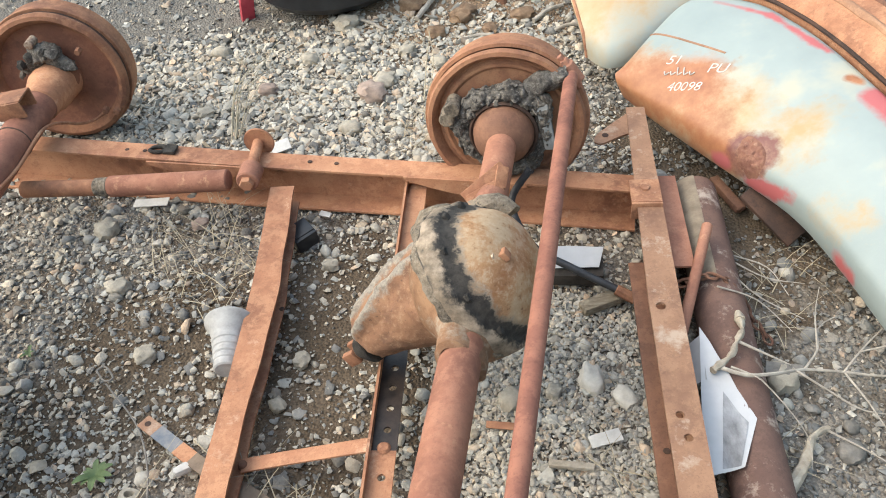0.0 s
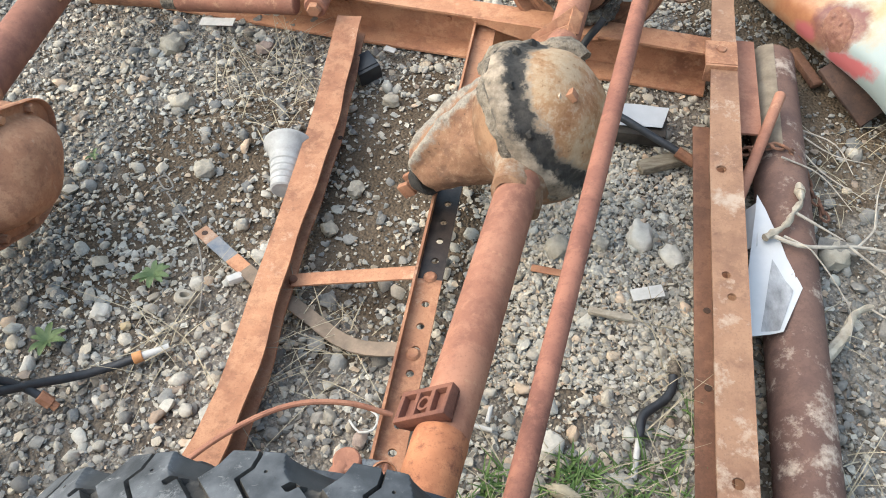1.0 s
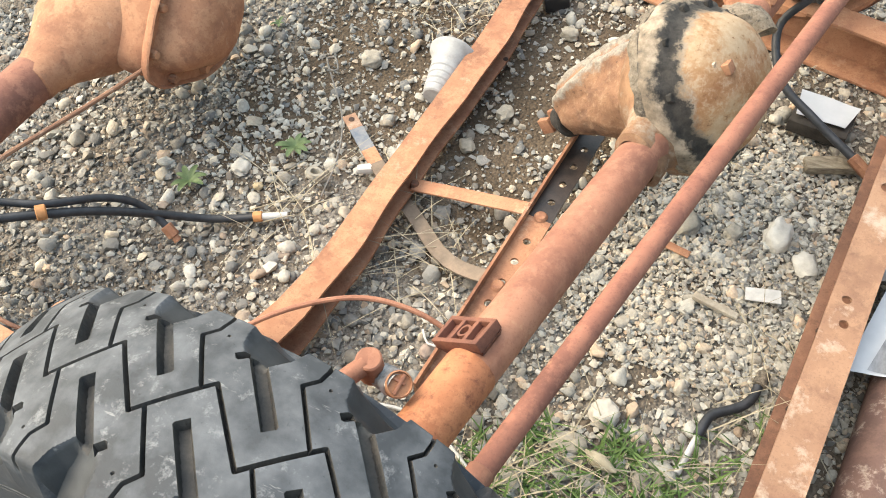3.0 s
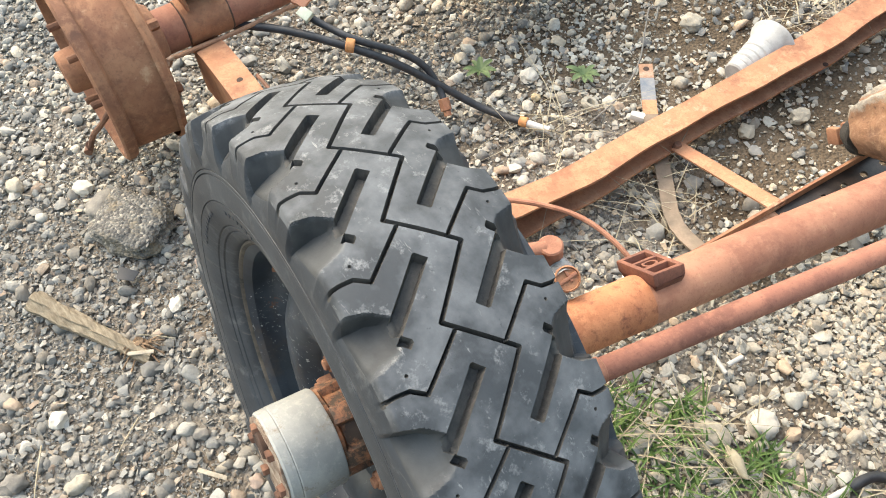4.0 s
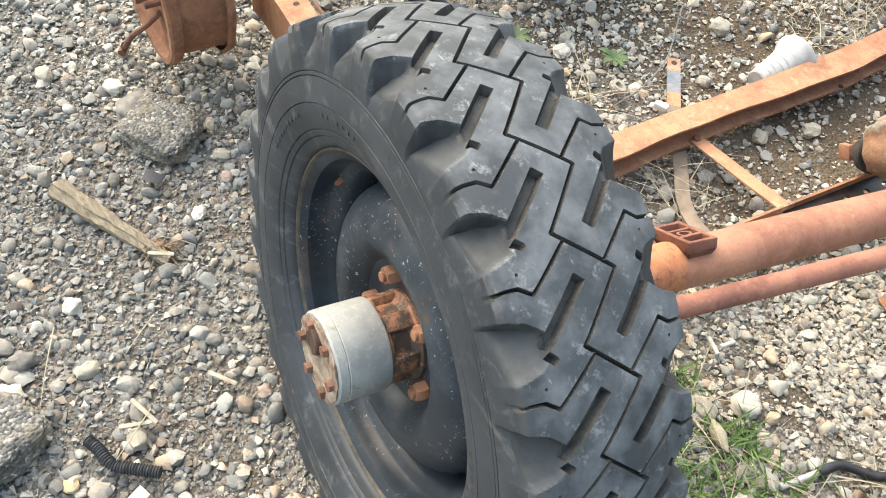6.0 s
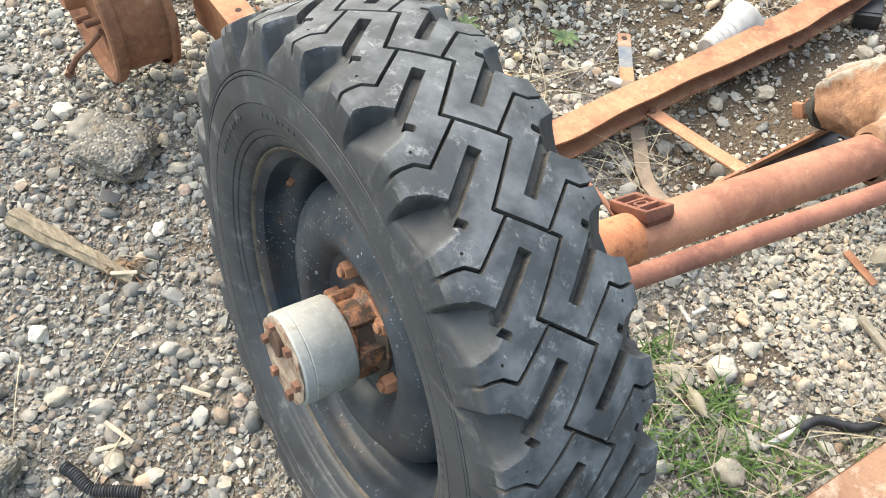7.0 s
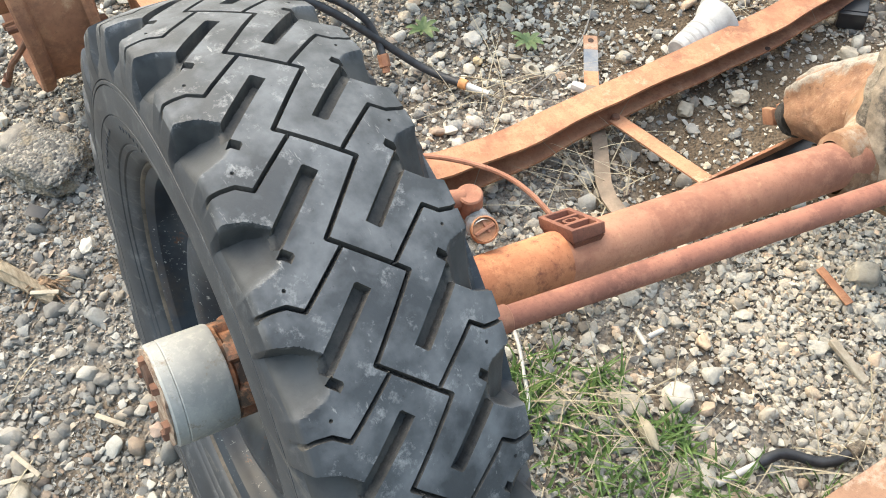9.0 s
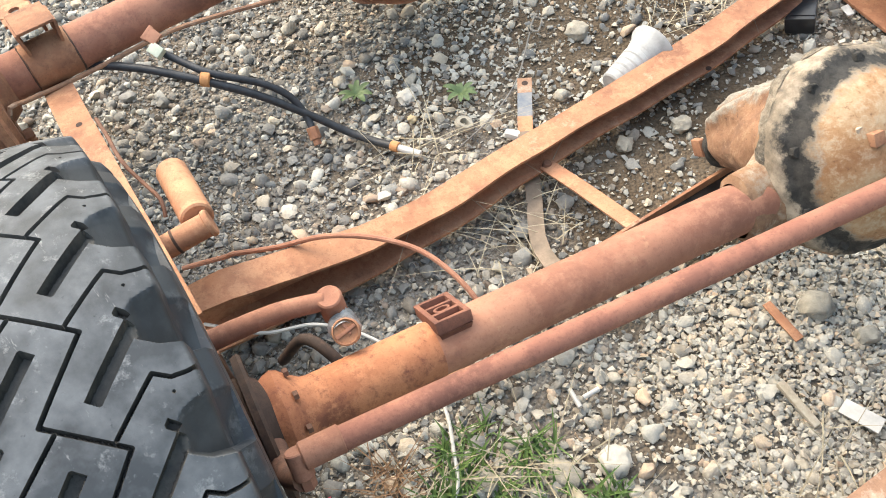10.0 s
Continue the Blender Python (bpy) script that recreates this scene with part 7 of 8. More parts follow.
def writing(txt, place, size, parent, name="painted_letters"):
    cu = bpy.data.curves.new(name, "FONT")
    cu.body = txt
    cu.size = size
    cu.extrude = 0.0005
    cu.offset = -0.0002
    cu.shear = 0.25
    tmp = bpy.data.objects.new(name, cu)
    scene.collection.objects.link(tmp)
    dg = bpy.context.evaluated_depsgraph_get()
    me = bpy.data.meshes.new_from_object(tmp.evaluated_get(dg))
    bpy.data.objects.remove(tmp)
    # lay the letters onto the curved skin
    inv = place.inverted()
    near = [inv @ skin(i / 200, j / 120) for i in range(4, 70) for j in range(4, 110)]
    near = np.array([q[:] for q in near if abs(q.x) < 0.25 and abs(q.y) < 0.15])
    for vert in me.vertices:
        d = (near[:, 0] - vert.co.x) ** 2 + (near[:, 1] - vert.co.y) ** 2
        i3 = np.argsort(d)[:4]
        w3 = 1 / (d[i3] + 1e-7)
        vert.co.z += float((near[i3, 2] * w3).sum() / w3.sum()) + 0.0006
    me.transform(place)
    me.materials.clear()
    me.materials.append(CHALK)
    return under(new(name, me), parent, "white paint-pen writing")


def on_fender(p, right):
    """Matrix for writing that lies on the fender skin near p."""
    best = min(((skin(i / 80, j / 40), i, j) for i in range(2, 30) for j in range(2, 30)), key=lambda q: (q[0] - Vector(p)).length)
    u, v = best[1] / 80, best[2] / 40
    n = (skin(u + 0.02, v) - skin(u - 0.02, v)).cross(skin(u, v + 0.03) - skin(u, v - 0.03)).normalized()
    if n.z < 0:
        n = -n
    x = Vector(right)
    x = (x - n * x.dot(n)).normalized()
    return basis(best[0] + n * 0.0015, x, n.cross(x), n)


PEN = (0.066, -0.056, 0.03)
writing("51", on_fender((0.690, 2.035, 0.222), PEN), 0.040, fen)
writing("PU", on_fender((0.770, 1.945, 0.245), PEN), 0.042, fen)
writing("40098", on_fender((0.668, 1.962, 0.19), PEN), 0.036, fen)
wm = on_fender((0.682, 2.000, 0.208), PEN)
for k in range(5):
    part("pen_stroke", hose([wm @ Vector((0.017 * k, 0.026 if k in (2, 3) else 0.015, 0.0)), wm @ Vector((0.017 * k + 0.004, 0.004, 0.0005)), wm @ Vector((0.017 * k + 0.014, 0.012, 0.0))], 0.0017, 6), CHALK, fen, "white paint-pen stroke")


# ---------------------------------------------------------------- litter and small things
def build_cup():
    a, b = Vector((-0.397, 1.285, 0.045)), Vector((-0.402, 1.412, 0.056))
    x, y, z = axes_along(b - a)
    L = (b - a).length
    prof = [(0.0, 0.0), (0.0235, 0.0), (0.0265, 0.003), (0.0275, 0.014)]
    for i in range(4):
        r = 0.0283 + 0.0016 * i + 0.0002 * i * i
        prof += [(r - 0.0010, 0.018 + 0.016 * i), (r + 0.0010, 0.020 + 0.016 * i), (r + 0.0016, 0.030 + 0.016 * i), (r - 0.0006, 0.0325 + 0.016 * i)]
    prof += [(0.0395, L - 0.036), (0.0440, L - 0.022), (0.0505, L - 0.010), (0.0545, L - 0.006), (0.0553, L - 0.002), (0.0542, L), (0.0500, L - 0.005), (0.043, L - 0.019), (0.038, L - 0.036), (0.024, 0.010), (0.0, 0.010)]
    solo("foam_cup", moved(lathe(prof, 48), basis(a, x, y, z)), FOAM, "white ribbed foam cup tipped over on the gravel", "cup")


build_cup()
for i, (p, q) in enumerate((((0.014, 0.766, 0.014), (0.048, 0.757, 0.013)), ((0.039, 0.772, 0.013), (0.045, 0.801, 0.014)))):
    solo("cigarette_butt", rod(p, q, 0.0042, n=12), WHITE_PLASTIC, "white cigarette butt on the gravel", "cigarette butt", "cigarette butts")
solo("metal_chip", slab(0.080, 0.016, 0.003, pose(0.161, 1.104, 0.014, 3, 2, -11), 0.001), RUST_ORANGE, "orange rust flake on the gravel", "scrap")
solo("white_chip", lumpy(slab(0.060, 0.028, 0.003, pose(0.342, 1.055, 0.016, 4, -5, 8), 0.001), 0.003, 40), WHITE_PLASTIC, "torn white plastic chip", "litter")
solo("wood_splinter", lumpy(slab(0.085, 0.014, 0.010, pose(0.268, 1.003, 0.014, 0, 3, -10), 0.003), 0.003, 40), DRIFT, "pale bleached wood splinter", "wood")
solo("wood_chunk", lumpy(slab(0.115, 0.034, 0.022, pose(0.415, 1.405, 0.02, 4, -3, 17), 0.006), 0.004, 30), WOOD, "weathered grey wood chunk", "wood")
solo("wood_splinter", lumpy(hose([(0.632, 0.905, 0.02), (0.68, 0.955, 0.024), (0.715, 1.005, 0.026), (0.755, 1.03, 0.02)], 0.013, 8, 0.01, lambda t: 1.1 - 0.7 * t), 0.004, 50), DRIFT, "bleached split branch beside the pipe", "wood")
def splinter(length, w0, w1, t, n=24):
    """Tapered split board along x with a ragged grain edge."""
    V, F = [], []
    for i in range(n + 1):
        u = i / n
        w = (w0 * (1 - u) + w1 * u) * (1 + 0.10 * noise.noise(Vector((u * 9, 1, 0))))
        h = t * (1 - 0.35 * u) * (1 + 0.2 * noise.noise(Vector((u * 7, 5, 0))))
        x = (u - 0.5) * length
        for y, z in ((-w, 0), (-w * 0.9, h * 0.6), (-w * 0.25, h * 0.8), (-w * 0.15, h), (w * 0.6, h * 0.95), (w * 0.7, h * 0.7), (w, h * 0.55), (w, 0)):
            V.append(Vector((x, y + 0.15 * w0 * noise.noise(Vector((u * 5, y * 40, z * 60))), z)))
    for i in range(n):
        for q in range(8):
            F.append((i * 8 + q, i * 8 + (q + 1) % 8, (i + 1) * 8 + (q + 1) % 8, (i + 1) * 8 + q))
    F += [tuple(range(8)), tuple(n * 8 + q for q in range(7, -1, -1))]
    return V, F


stake = moved(splinter(0.270, 0.021, 0.012, 0.022), pose(-0.736, -0.040, 0.010, 0, 3, 25.5))
solo("wood_stake", lumpy(lumpy(stake, 0.003, 50), 0.002, 140), WOOD, "split weathered wooden stake on the gravel", "wood")
root = [hose([(-0.652, 0.016, 0.012), (-0.652 + 0.022 * math.cos(a), 0.016 + 0.022 * math.sin(a), 0.014 + 0.008 * math.sin(3 * a)), (-0.652 + (0.045 + 0.012 * math.sin(5 * a)) * math.cos(a), 0.016 + (0.045 + 0.012 * math.sin(5 * a)) * math.sin(a), 0.006)], 0.0016, 5) for a in np.linspace(-2.4, 1.5, 13)]
solo("root_clump", joined(lumpy(lumpy(rod((-0.652, 0.016, 0.0), (-0.652, 0.016, 0.020), 0.020, 0.010, 16), 0.008, 60), 0.004, 140), *root), CLOD, "dark rotten root clump at the end of the stake", "root")
bm_r = bmesh.new()
bmesh.ops.create_icosphere(bm_r, subdivisions=5, radius=1.0)
bm_r.verts.index_update()
rock = []
for v in bm_r.verts:
    q = v.co.normalized()
    rock.append(q * (abs(q.x) ** 5 + abs(q.y) ** 5 + abs(q.z) ** 5) ** -0.2 * (1 + 0.22 * noise.noise(q * 1.7 + Vector((3, 0, 0))) + 0.07 * noise.noise(q * 7) + 0.035 * noise.noise(q * 22)))
rf = [tuple(v.index for v in f.verts) for f in bm_r.faces]
bm_r.free()
for (cx, cy, cz), (sx, sy, sz), turn in (((-0.905, 0.125, 0.022), (0.074, 0.058, 0.027), 0.5), ((-0.425, -0.340, 0.024), (0.070, 0.055, 0.030), 1.9)):
    rot = Matrix.Rotation(turn, 3, "Z")
    solo("asphalt_lump", ([rot @ Vector((q.x * sx, q.y * sy, q.z * sz)) + Vector((cx, cy, cz)) for q in rock], rf), ROCK_DARK, "grey pitted asphalt lump on the gravel", "rock", "asphalt lumps")

# ribbed hose scrap
def ribbed(t):
    return 1.0 + 0.13 * math.sin(t * 190)


solo("ribbed_hose", hose([(-0.358, -0.222, 0.018), (-0.335, -0.213, 0.020), (-0.300, -0.203, 0.018), (-0.275, -0.175, 0.018), (-0.252, -0.148, 0.018)], 0.0092, 12, 0.0012, ribbed), BLACK_HOSE, "short ribbed black hose lying on the gravel", "hose")
solo("white_strip", lumpy(slab(0.10, 0.020, 0.003, pose(-0.222, -0.225, 0.016, 3, 4, 112), 0.001), 0.003, 30), WHITE_PLASTIC, "torn white plastic strip", "litter")

bh = thing("hose_scrap", (0.33, 0.78, 0.0), "short black hose with a white plastic end lying in the grass", "hose")
part("rubber", lumpy(hose([(0.295, 0.749, 0.014), (0.303, 0.785, 0.014), (0.316, 0.8, 0.014), (0.335, 0.814, 0.014), (0.353, 0.83, 0.014), (0.365, 0.851, 0.014), (0.368, 0.872, 0.014)], 0.0082, 12), 0.0015, 40), BLACK_HOSE, bh)
part("white_tip", rod((0.279, 0.675, 0.014), (0.295, 0.749, 0.014), 0.0055, n=14), WHITE_PLASTIC, bh, "white plastic tube end")
part("clamp", lumpy(rod((0.368, 0.872, 0.014), (0.373, 0.899, 0.014), 0.0115, n=12), 0.003, 60), GREASE, bh, "muddy hose end")

ww2 = thing("white_wire", (-0.1, 0.58, 0.0), "thin white wire trailing under the axle", "wire")
part("strand", hose([(-0.49, 0.38, 0.05), (-0.395, 0.446, 0.06), (-0.347, 0.521, 0.06), (-0.283, 0.571, 0.05), (-0.20, 0.605, 0.03), (-0.146, 0.612, 0.018), (-0.085, 0.592, 0.016), (-0.03, 0.56, 0.016), (0.02, 0.525, 0.016), (0.05, 0.46, 0.014)], 0.0032, 8), WHITE_PLASTIC, ww2)
solo("wire_scrap", hose([(-0.60, 1.42, 0.012), (-0.66, 1.305, 0.016), (-0.57, 1.185, 0.018), (-0.53, 1.08, 0.014), (-0.515, 0.98, 0.012)][1:], 0.0019, 6), WIRE_GREY, "thin grey wire on the gravel", "wire")
solo("wire_loop", hose([(-0.20, 0.77, 0.014), (-0.18, 0.745, 0.018), (-0.155, 0.75, 0.02), (-0.15, 0.775, 0.018), (-0.165, 0.79, 0.014)], 0.0022, 6), WHITE_PLASTIC, "small loop of white wire", "wire")

# papers
def sheet(name, corners, sag, label, ink=()):
    a, b, c, d2 = (Vector(p) for p in corners)
    V, F = [], []
    n = 16
    for side in (0, 1):
        for i in range(n + 1):
            for j in range(n + 1):
                u, v = i / n, j / n
                p = a.lerp(b, u).lerp(d2.lerp(c, u), v)
                p.z += sag * (noise.noise(Vector((p.x * 9, p.y * 9, 2))) + 0.4 * noise.noise(Vector((p.x * 30, p.y * 30, 5)))) - 0.0006 * side
                V.append(p)
    k = n + 1
    for i in range(n):
        for j in range(n):
            f = (i * k + j, i * k + j + 1, (i + 1) * k + j + 1, (i + 1) * k + j)
            F += [f, tuple(q + k * k for q in f[::-1])]
    ob = thing(name, (a + c) / 2, label, "paper")
    part("sheet", (V, F), PAPER, ob, sharp=80)
    for u0, u1, v0, v1 in ink:
        W, G = [], []
        m = 12
        for i in range(m + 1):
            for j in range(m + 1):
                u, v = u0 + (u1 - u0) * i / m, v0 + (v1 - v0) * j / m
                p = a.lerp(b, u).lerp(d2.lerp(c, u), v)
                p.z += sag * (noise.noise(Vector((p.x * 9, p.y * 9, 2))) + 0.4 * noise.noise(Vector((p.x * 30, p.y * 30, 5)))) + 0.0012
                W.append(p)
        G = [(i * (m + 1) + j, i * (m + 1) + j + 1, (i + 1) * (m + 1) + j + 1, (i + 1) * (m + 1) + j) for i in range(m) for j in range(m)]
        part("printed_block", (W, G), INK, ob, "grey printed block", 80)
    return ob


sheet("paper_sheet", [(0.555, 1.222, 0.113), (0.594, 1.000, 0.109), (0.543, 0.909, 0.104), (0.476, 0.905, 0.09)], 0.008, "crumpled white printed sheet draped over the pipe", [(0.44, 0.90, 0.26, 0.97)])
sheet("paper_sheet", [(0.518, 1.215, 0.05), (0.552, 1.205, 0.106), (0.535, 1.10, 0.108), (0.495, 1.12, 0.05)], 0.008, "crumpled white sheet tucked beside the pipe", [(0.1, 0.4, 0.3, 0.9)])
sheet("paper_sheet", [(0.318, 1.560, 0.055), (0.437, 1.540, 0.055), (0.414, 1.478, 0.052), (0.318, 1.490, 0.05)], 0.003, "small white card lying on a dark board")
solo("dark_board", lumpy(slab(0.115, 0.10, 0.030, pose(0.372, 1.515, 0.028, 0, 0, -9), 0.003), 0.002, 30), plain("charred_board", (0.02, 0.018, 0.016), (0.06, 0.052, 0.045), 30, 0.9, 0.4), "dark charred board under the frame rail", "board")
for p in ((-0.300, 1.728), ):
    solo("black_box", joined(slab(0.060, 0.062, 0.044, pose(-0.268, 1.712, 0.028, 6, -9, 32), 0.006), slab(0.048, 0.048, 0.004, pose(-0.268, 1.712, 0.051, 6, -9, 32), 0.001)), BLACK_PLASTIC, "small black plastic box under the frame rail", "box")
for (x0, y0, r, w, h) in ((-0.355, 2.12, 20, 0.055, 0.045), (-0.68, 1.915, -12, 0.10, 0.028), (-0.215, 1.80, -35, 0.035, 0.016)):
    solo("paper_scrap", lumpy(slab(w, h, 0.003, pose(x0, y0, 0.018, 8, -6, r), 0.001), 0.004, 40), WHITE_PLASTIC, "scrap of white plastic on the gravel", "litter", "white scraps")
solo("white_pebble", lumpy(slab(0.036, 0.018, 0.016, pose(-0.462, 1.077, 0.012, 0, 0, 30), 0.007), 0.003, 40), WHITE_PLASTIC, "smooth white pebble beside the strap", "stone")

# tub and red scrap at the back of the yard
tub = lathe([(0.0, 0.0), (0.24, 0.0), (0.27, 0.03), (0.285, 0.20), (0.31, 0.205), (0.31, 0.215), (0.275, 0.212), (0.26, 0.03), (0.0, 0.012)], 64)
solo("rubber_tub", moved(tub, basis(Vector((-0.235, 3.08, 0.05)), Vector((1, 0, 0)), Vector((0, 0, 1)), Vector((0, -1, 0)))), BLACK_PLASTIC, "black rubber feed tub on the ground", "tub")
solo("red_scrap", lumpy(slab(0.05, 0.03, 0.10, pose(-0.53, 2.95, 0.05, 10, 5, 20), 0.006), 0.004, 30), RED_PLASTIC, "small faded red plastic scrap", "litter")
solo("dark_post", lumpy(rod((0.36, 2.86, 0.02), (0.355, 2.90, 0.36), 0.017, n=14), 0.003, 20), RUST_BROWN, "rusty iron stub standing in the soil", "post")


# ---------------------------------------------------------------- plants
rng4 = random.Random(11)


def blade(p, h, lean, w, bend, seed_dir):
    """One grass blade: a narrow folded strip rising from p and bending over."""
    d = Vector((math.cos(seed_dir), math.sin(seed_dir), 0))
    s = Vector((-d.y, d.x, 0))
    V, F = [], []
    k = 4
    for i in range(k + 1):
        t = i / k
        c = Vector(p) + d * (h * (lean * t + bend * t * t)) + Vector((0, 0, h * (t - 0.35 * bend * t * t)))
        ww = w * (1 - t) ** 0.7 + 0.0002
        V += [c - s * ww, c + Vector((0, 0, -ww * 0.5)), c + s * ww]
    for i in range(k):
        for q in range(2):
            F.append((i * 3 + q, i * 3 + q + 1, (i + 1) * 3 + q + 1, (i + 1) * 3 + q))
    return V, F


def tuft(name, count, spots, hmin, hmax, w, mat, label, flat=1.0):
    geos = []
    for _ in range(count):
        x, y, r = rng4.choice(spots)
        a = rng4.uniform(0, 2 * math.pi)
        q = r * math.sqrt(rng4.random())
        geos.append(blade((x + q * math.cos(a), y + q * math.sin(a), -0.002), rng4.uniform(hmin, hmax), rng4.uniform(0.2, 0.9) * flat, w * rng4.uniform(0.6, 1.2), rng4.uniform(0.2, 1.0) * flat, rng4.uniform(0, 2 * math.pi)))
    ob = new(name, mesh_from(name, *joined(*geos), mat, 80))
    return tagged(ob, label, "grass", kind="stuff")


GREEN_SPOTS = [(-0.02, 0.565, 0.045), (0.03, 0.56, 0.05), (0.10, 0.61, 0.06), (0.18, 0.60, 0.07), (0.24, 0.63, 0.07), (0.30, 0.67, 0.05), (0.14, 0.52, 0.07), (0.24, 0.53, 0.06), (0.06, 0.66, 0.035),
               (0.19, 0.68, 0.035), (0.30, 0.58, 0.04), (0.02, 0.50, 0.03)]
tuft("grass", 620, GREEN_SPOTS, 0.018, 0.052, 0.0031, GRASS, "patch of short green grass growing through the gravel", 0.9)
tuft("grass", 60, [(0.33, 0.74, 0.05), (0.40, 0.80, 0.05), (-0.02, 0.62, 0.03), (0.36, 0.66, 0.04)], 0.02, 0.05, 0.002, GRASS, "thin green grass at the edge of the patch")
tuft("dry_grass", 130, GREEN_SPOTS + [(0.33, 0.76, 0.08), (0.40, 0.84, 0.08), (0.36, 0.95, 0.07)], 0.03, 0.09, 0.0013, STRAW, "dry straw mixed through the grass patch", 1.5)
tuft("dry_grass", 75, [(-0.56, 1.70, 0.09), (-0.46, 1.78, 0.08), (-0.42, 1.66, 0.06), (-0.50, 1.58, 0.06)], 0.03, 0.11, 0.0011, STRAW, "dry grass lying by the frame rail", 1.6)
tuft("dry_grass", 90, [(0.22, 2.14, 0.10), (0.10, 2.20, 0.09), (0.02, 2.12, 0.07)], 0.02, 0.07, 0.0011, STRAW, "dry grass by the brake drum", 1.4)
tuft("dry_grass", 38, [(-0.28, 0.98, 0.08), (-0.20, 0.92, 0.07), (-0.24, 0.86, 0.06)], 0.03, 0.09, 0.0011, STRAW, "dry straw under the axle", 1.7)
tuft("dry_grass", 80, [(0.66, 1.35, 0.10), (0.74, 1.30, 0.10), (0.62, 1.00, 0.06), (0.60, 0.60, 0.05), (0.80, 1.45, 0.08), (0.62, 0.72, 0.05)], 0.03, 0.10, 0.0011, STRAW, "dry grass beside the pipe", 1.5)
tuft("dry_grass", 14, [(-0.60, 0.93, 0.06), (-0.55, 0.90, 0.05)], 0.05, 0.12, 0.0012, STRAW, "few dry straws on the gravel", 1.8)


def weed(x, y, r, leaves, turn):
    """Low rosette of oval leaves."""
    ob = thing("weed", (x, y, 0.006), "small green weed rosette growing in the gravel", "weed", "weeds")
    for i in range(leaves):
        a = turn + 2 * math.pi * i / leaves + rng4.uniform(-0.25, 0.25)
        L = r * rng4.uniform(0.55, 1.2)
        d = Vector((math.cos(a), math.sin(a), 0))
        s = Vector((-d.y, d.x, 0))
        V, F = [], []
        k = 7
        for q in range(k + 1):
            t = q / k
            w = 0.17 * L * math.sin(math.pi * min(1, 0.05 + 0.93 * t)) ** 0.55 + 0.0004
            c = Vector((x, y, 0.010)) + d * L * t + Vector((0, 0, 0.30 * L * math.sin(2.2 * t)))
            V += [c - s * w + Vector((0, 0, 0.15 * w)), c - s * w * 0.5, c - Vector((0, 0, 0.12 * w)), c + s * w * 0.5, c + s * w + Vector((0, 0, 0.15 * w))]
        for q in range(k):
            for j in range(4):
                F.append((q * 5 + j, q * 5 + j + 1, (q + 1) * 5 + j + 1, (q + 1) * 5 + j))
        part("leaf", (V, F), LEAF, ob, sharp=80)


weed(-0.632, 1.084, 0.036, 10, 0.4)
weed(-0.794, 0.923, 0.035, 9, 1.1)
weed(-0.86, 1.42, 0.018, 5, 0.2)


def stalk(pts, r, name="dry_stalk", label="bleached dry grass stalk leaning over the gravel", cat="dry plant", mat=STRAW):
    return solo(name, hose(pts, r, 6, 0.02, lambda t: 1.15 - 0.75 * t), mat, label, cat, "dry stalks")


for k in range(9):
    o = rng4.uniform(-0.012, 0.012)
    top = Vector((-0.42 + rng4.uniform(-0.05, 0.05), 2.64 + rng4.uniform(-0.14, 0.12), 0.07 + rng4.uniform(-0.03, 0.05)))
    b0 = Vector((-0.49 + o, 2.19 + o, 0.01))
    mid = b0.lerp(top, 0.5) + Vector((-0.025 + 2 * o, 0.0, 0.02))
    stalk([b0, mid, top], 0.0016)
stalk([(0.06, 2.30, 0.01), (0.075, 2.42, 0.05), (0.10, 2.56, 0.11)], 0.002)
stalk([(0.07, 2.31, 0.01), (0.10, 2.44, 0.06), (0.09, 2.55, 0.13)], 0.0016)
for a, b in (((-0.619, 0.942), (-0.52, 0.86)), ((-0.592, 0.88), (-0.50, 0.93)), ((-0.529, 0.931), (-0.46, 0.83)), ((-0.63, 0.90), (-0.53, 0.96)), ((-0.45, 1.14), (-0.37, 1.02)),
             ((0.30, 1.02), (0.40, 0.84)), ((0.36, 0.98), (0.43, 0.92)), ((0.17, 1.36), (0.36, 1.28)), ((-0.36, -0.12), (-0.29, -0.22)), ((-0.52, -0.05), (-0.47, -0.12)), ((-0.58, -0.20), (-0.44, -0.27)), ((-0.62, 0.07), (-0.67, 0.02)),
             ((-0.43, 1.55), (-0.55, 1.64)), ((-0.47, 1.52), (-0.40, 1.62)), ((0.02, 2.06), (0.14, 2.18))):
    m = Vector(((a[0] + b[0]) / 2 + 0.008, (a[1] + b[1]) / 2, 0.03))
    stalk([(a[0], a[1], 0.014), m, (b[0], b[1], 0.016)], 0.0012)

# dead branch hanging over the pipe
br = thing("dead_branch", (0.62, 1.15, 0.05), "bleached dead branch with thin twigs lying over the pipe", "branch")
stub2 = part("broken_limb", lumpy(hose([(0.637, 1.235, 0.118), (0.628, 1.195, 0.125), (0.602, 1.155, 0.128), (0.585, 1.132, 0.125), (0.545, 1.105, 0.122)], 0.0085, 12, 0.006, lambda t: 0.95 - 0.3 * math.sin(math.pi * t) + 0.15 * math.sin(t * 23) + 0.1 * math.sin(t * 51)), 0.0035, 70), DRIFT, br, "broken pale limb")
part("knot", lumpy(rod((0.640, 1.242, 0.113), (0.634, 1.222, 0.122), 0.010), 0.004, 80), DRIFT, stub2)
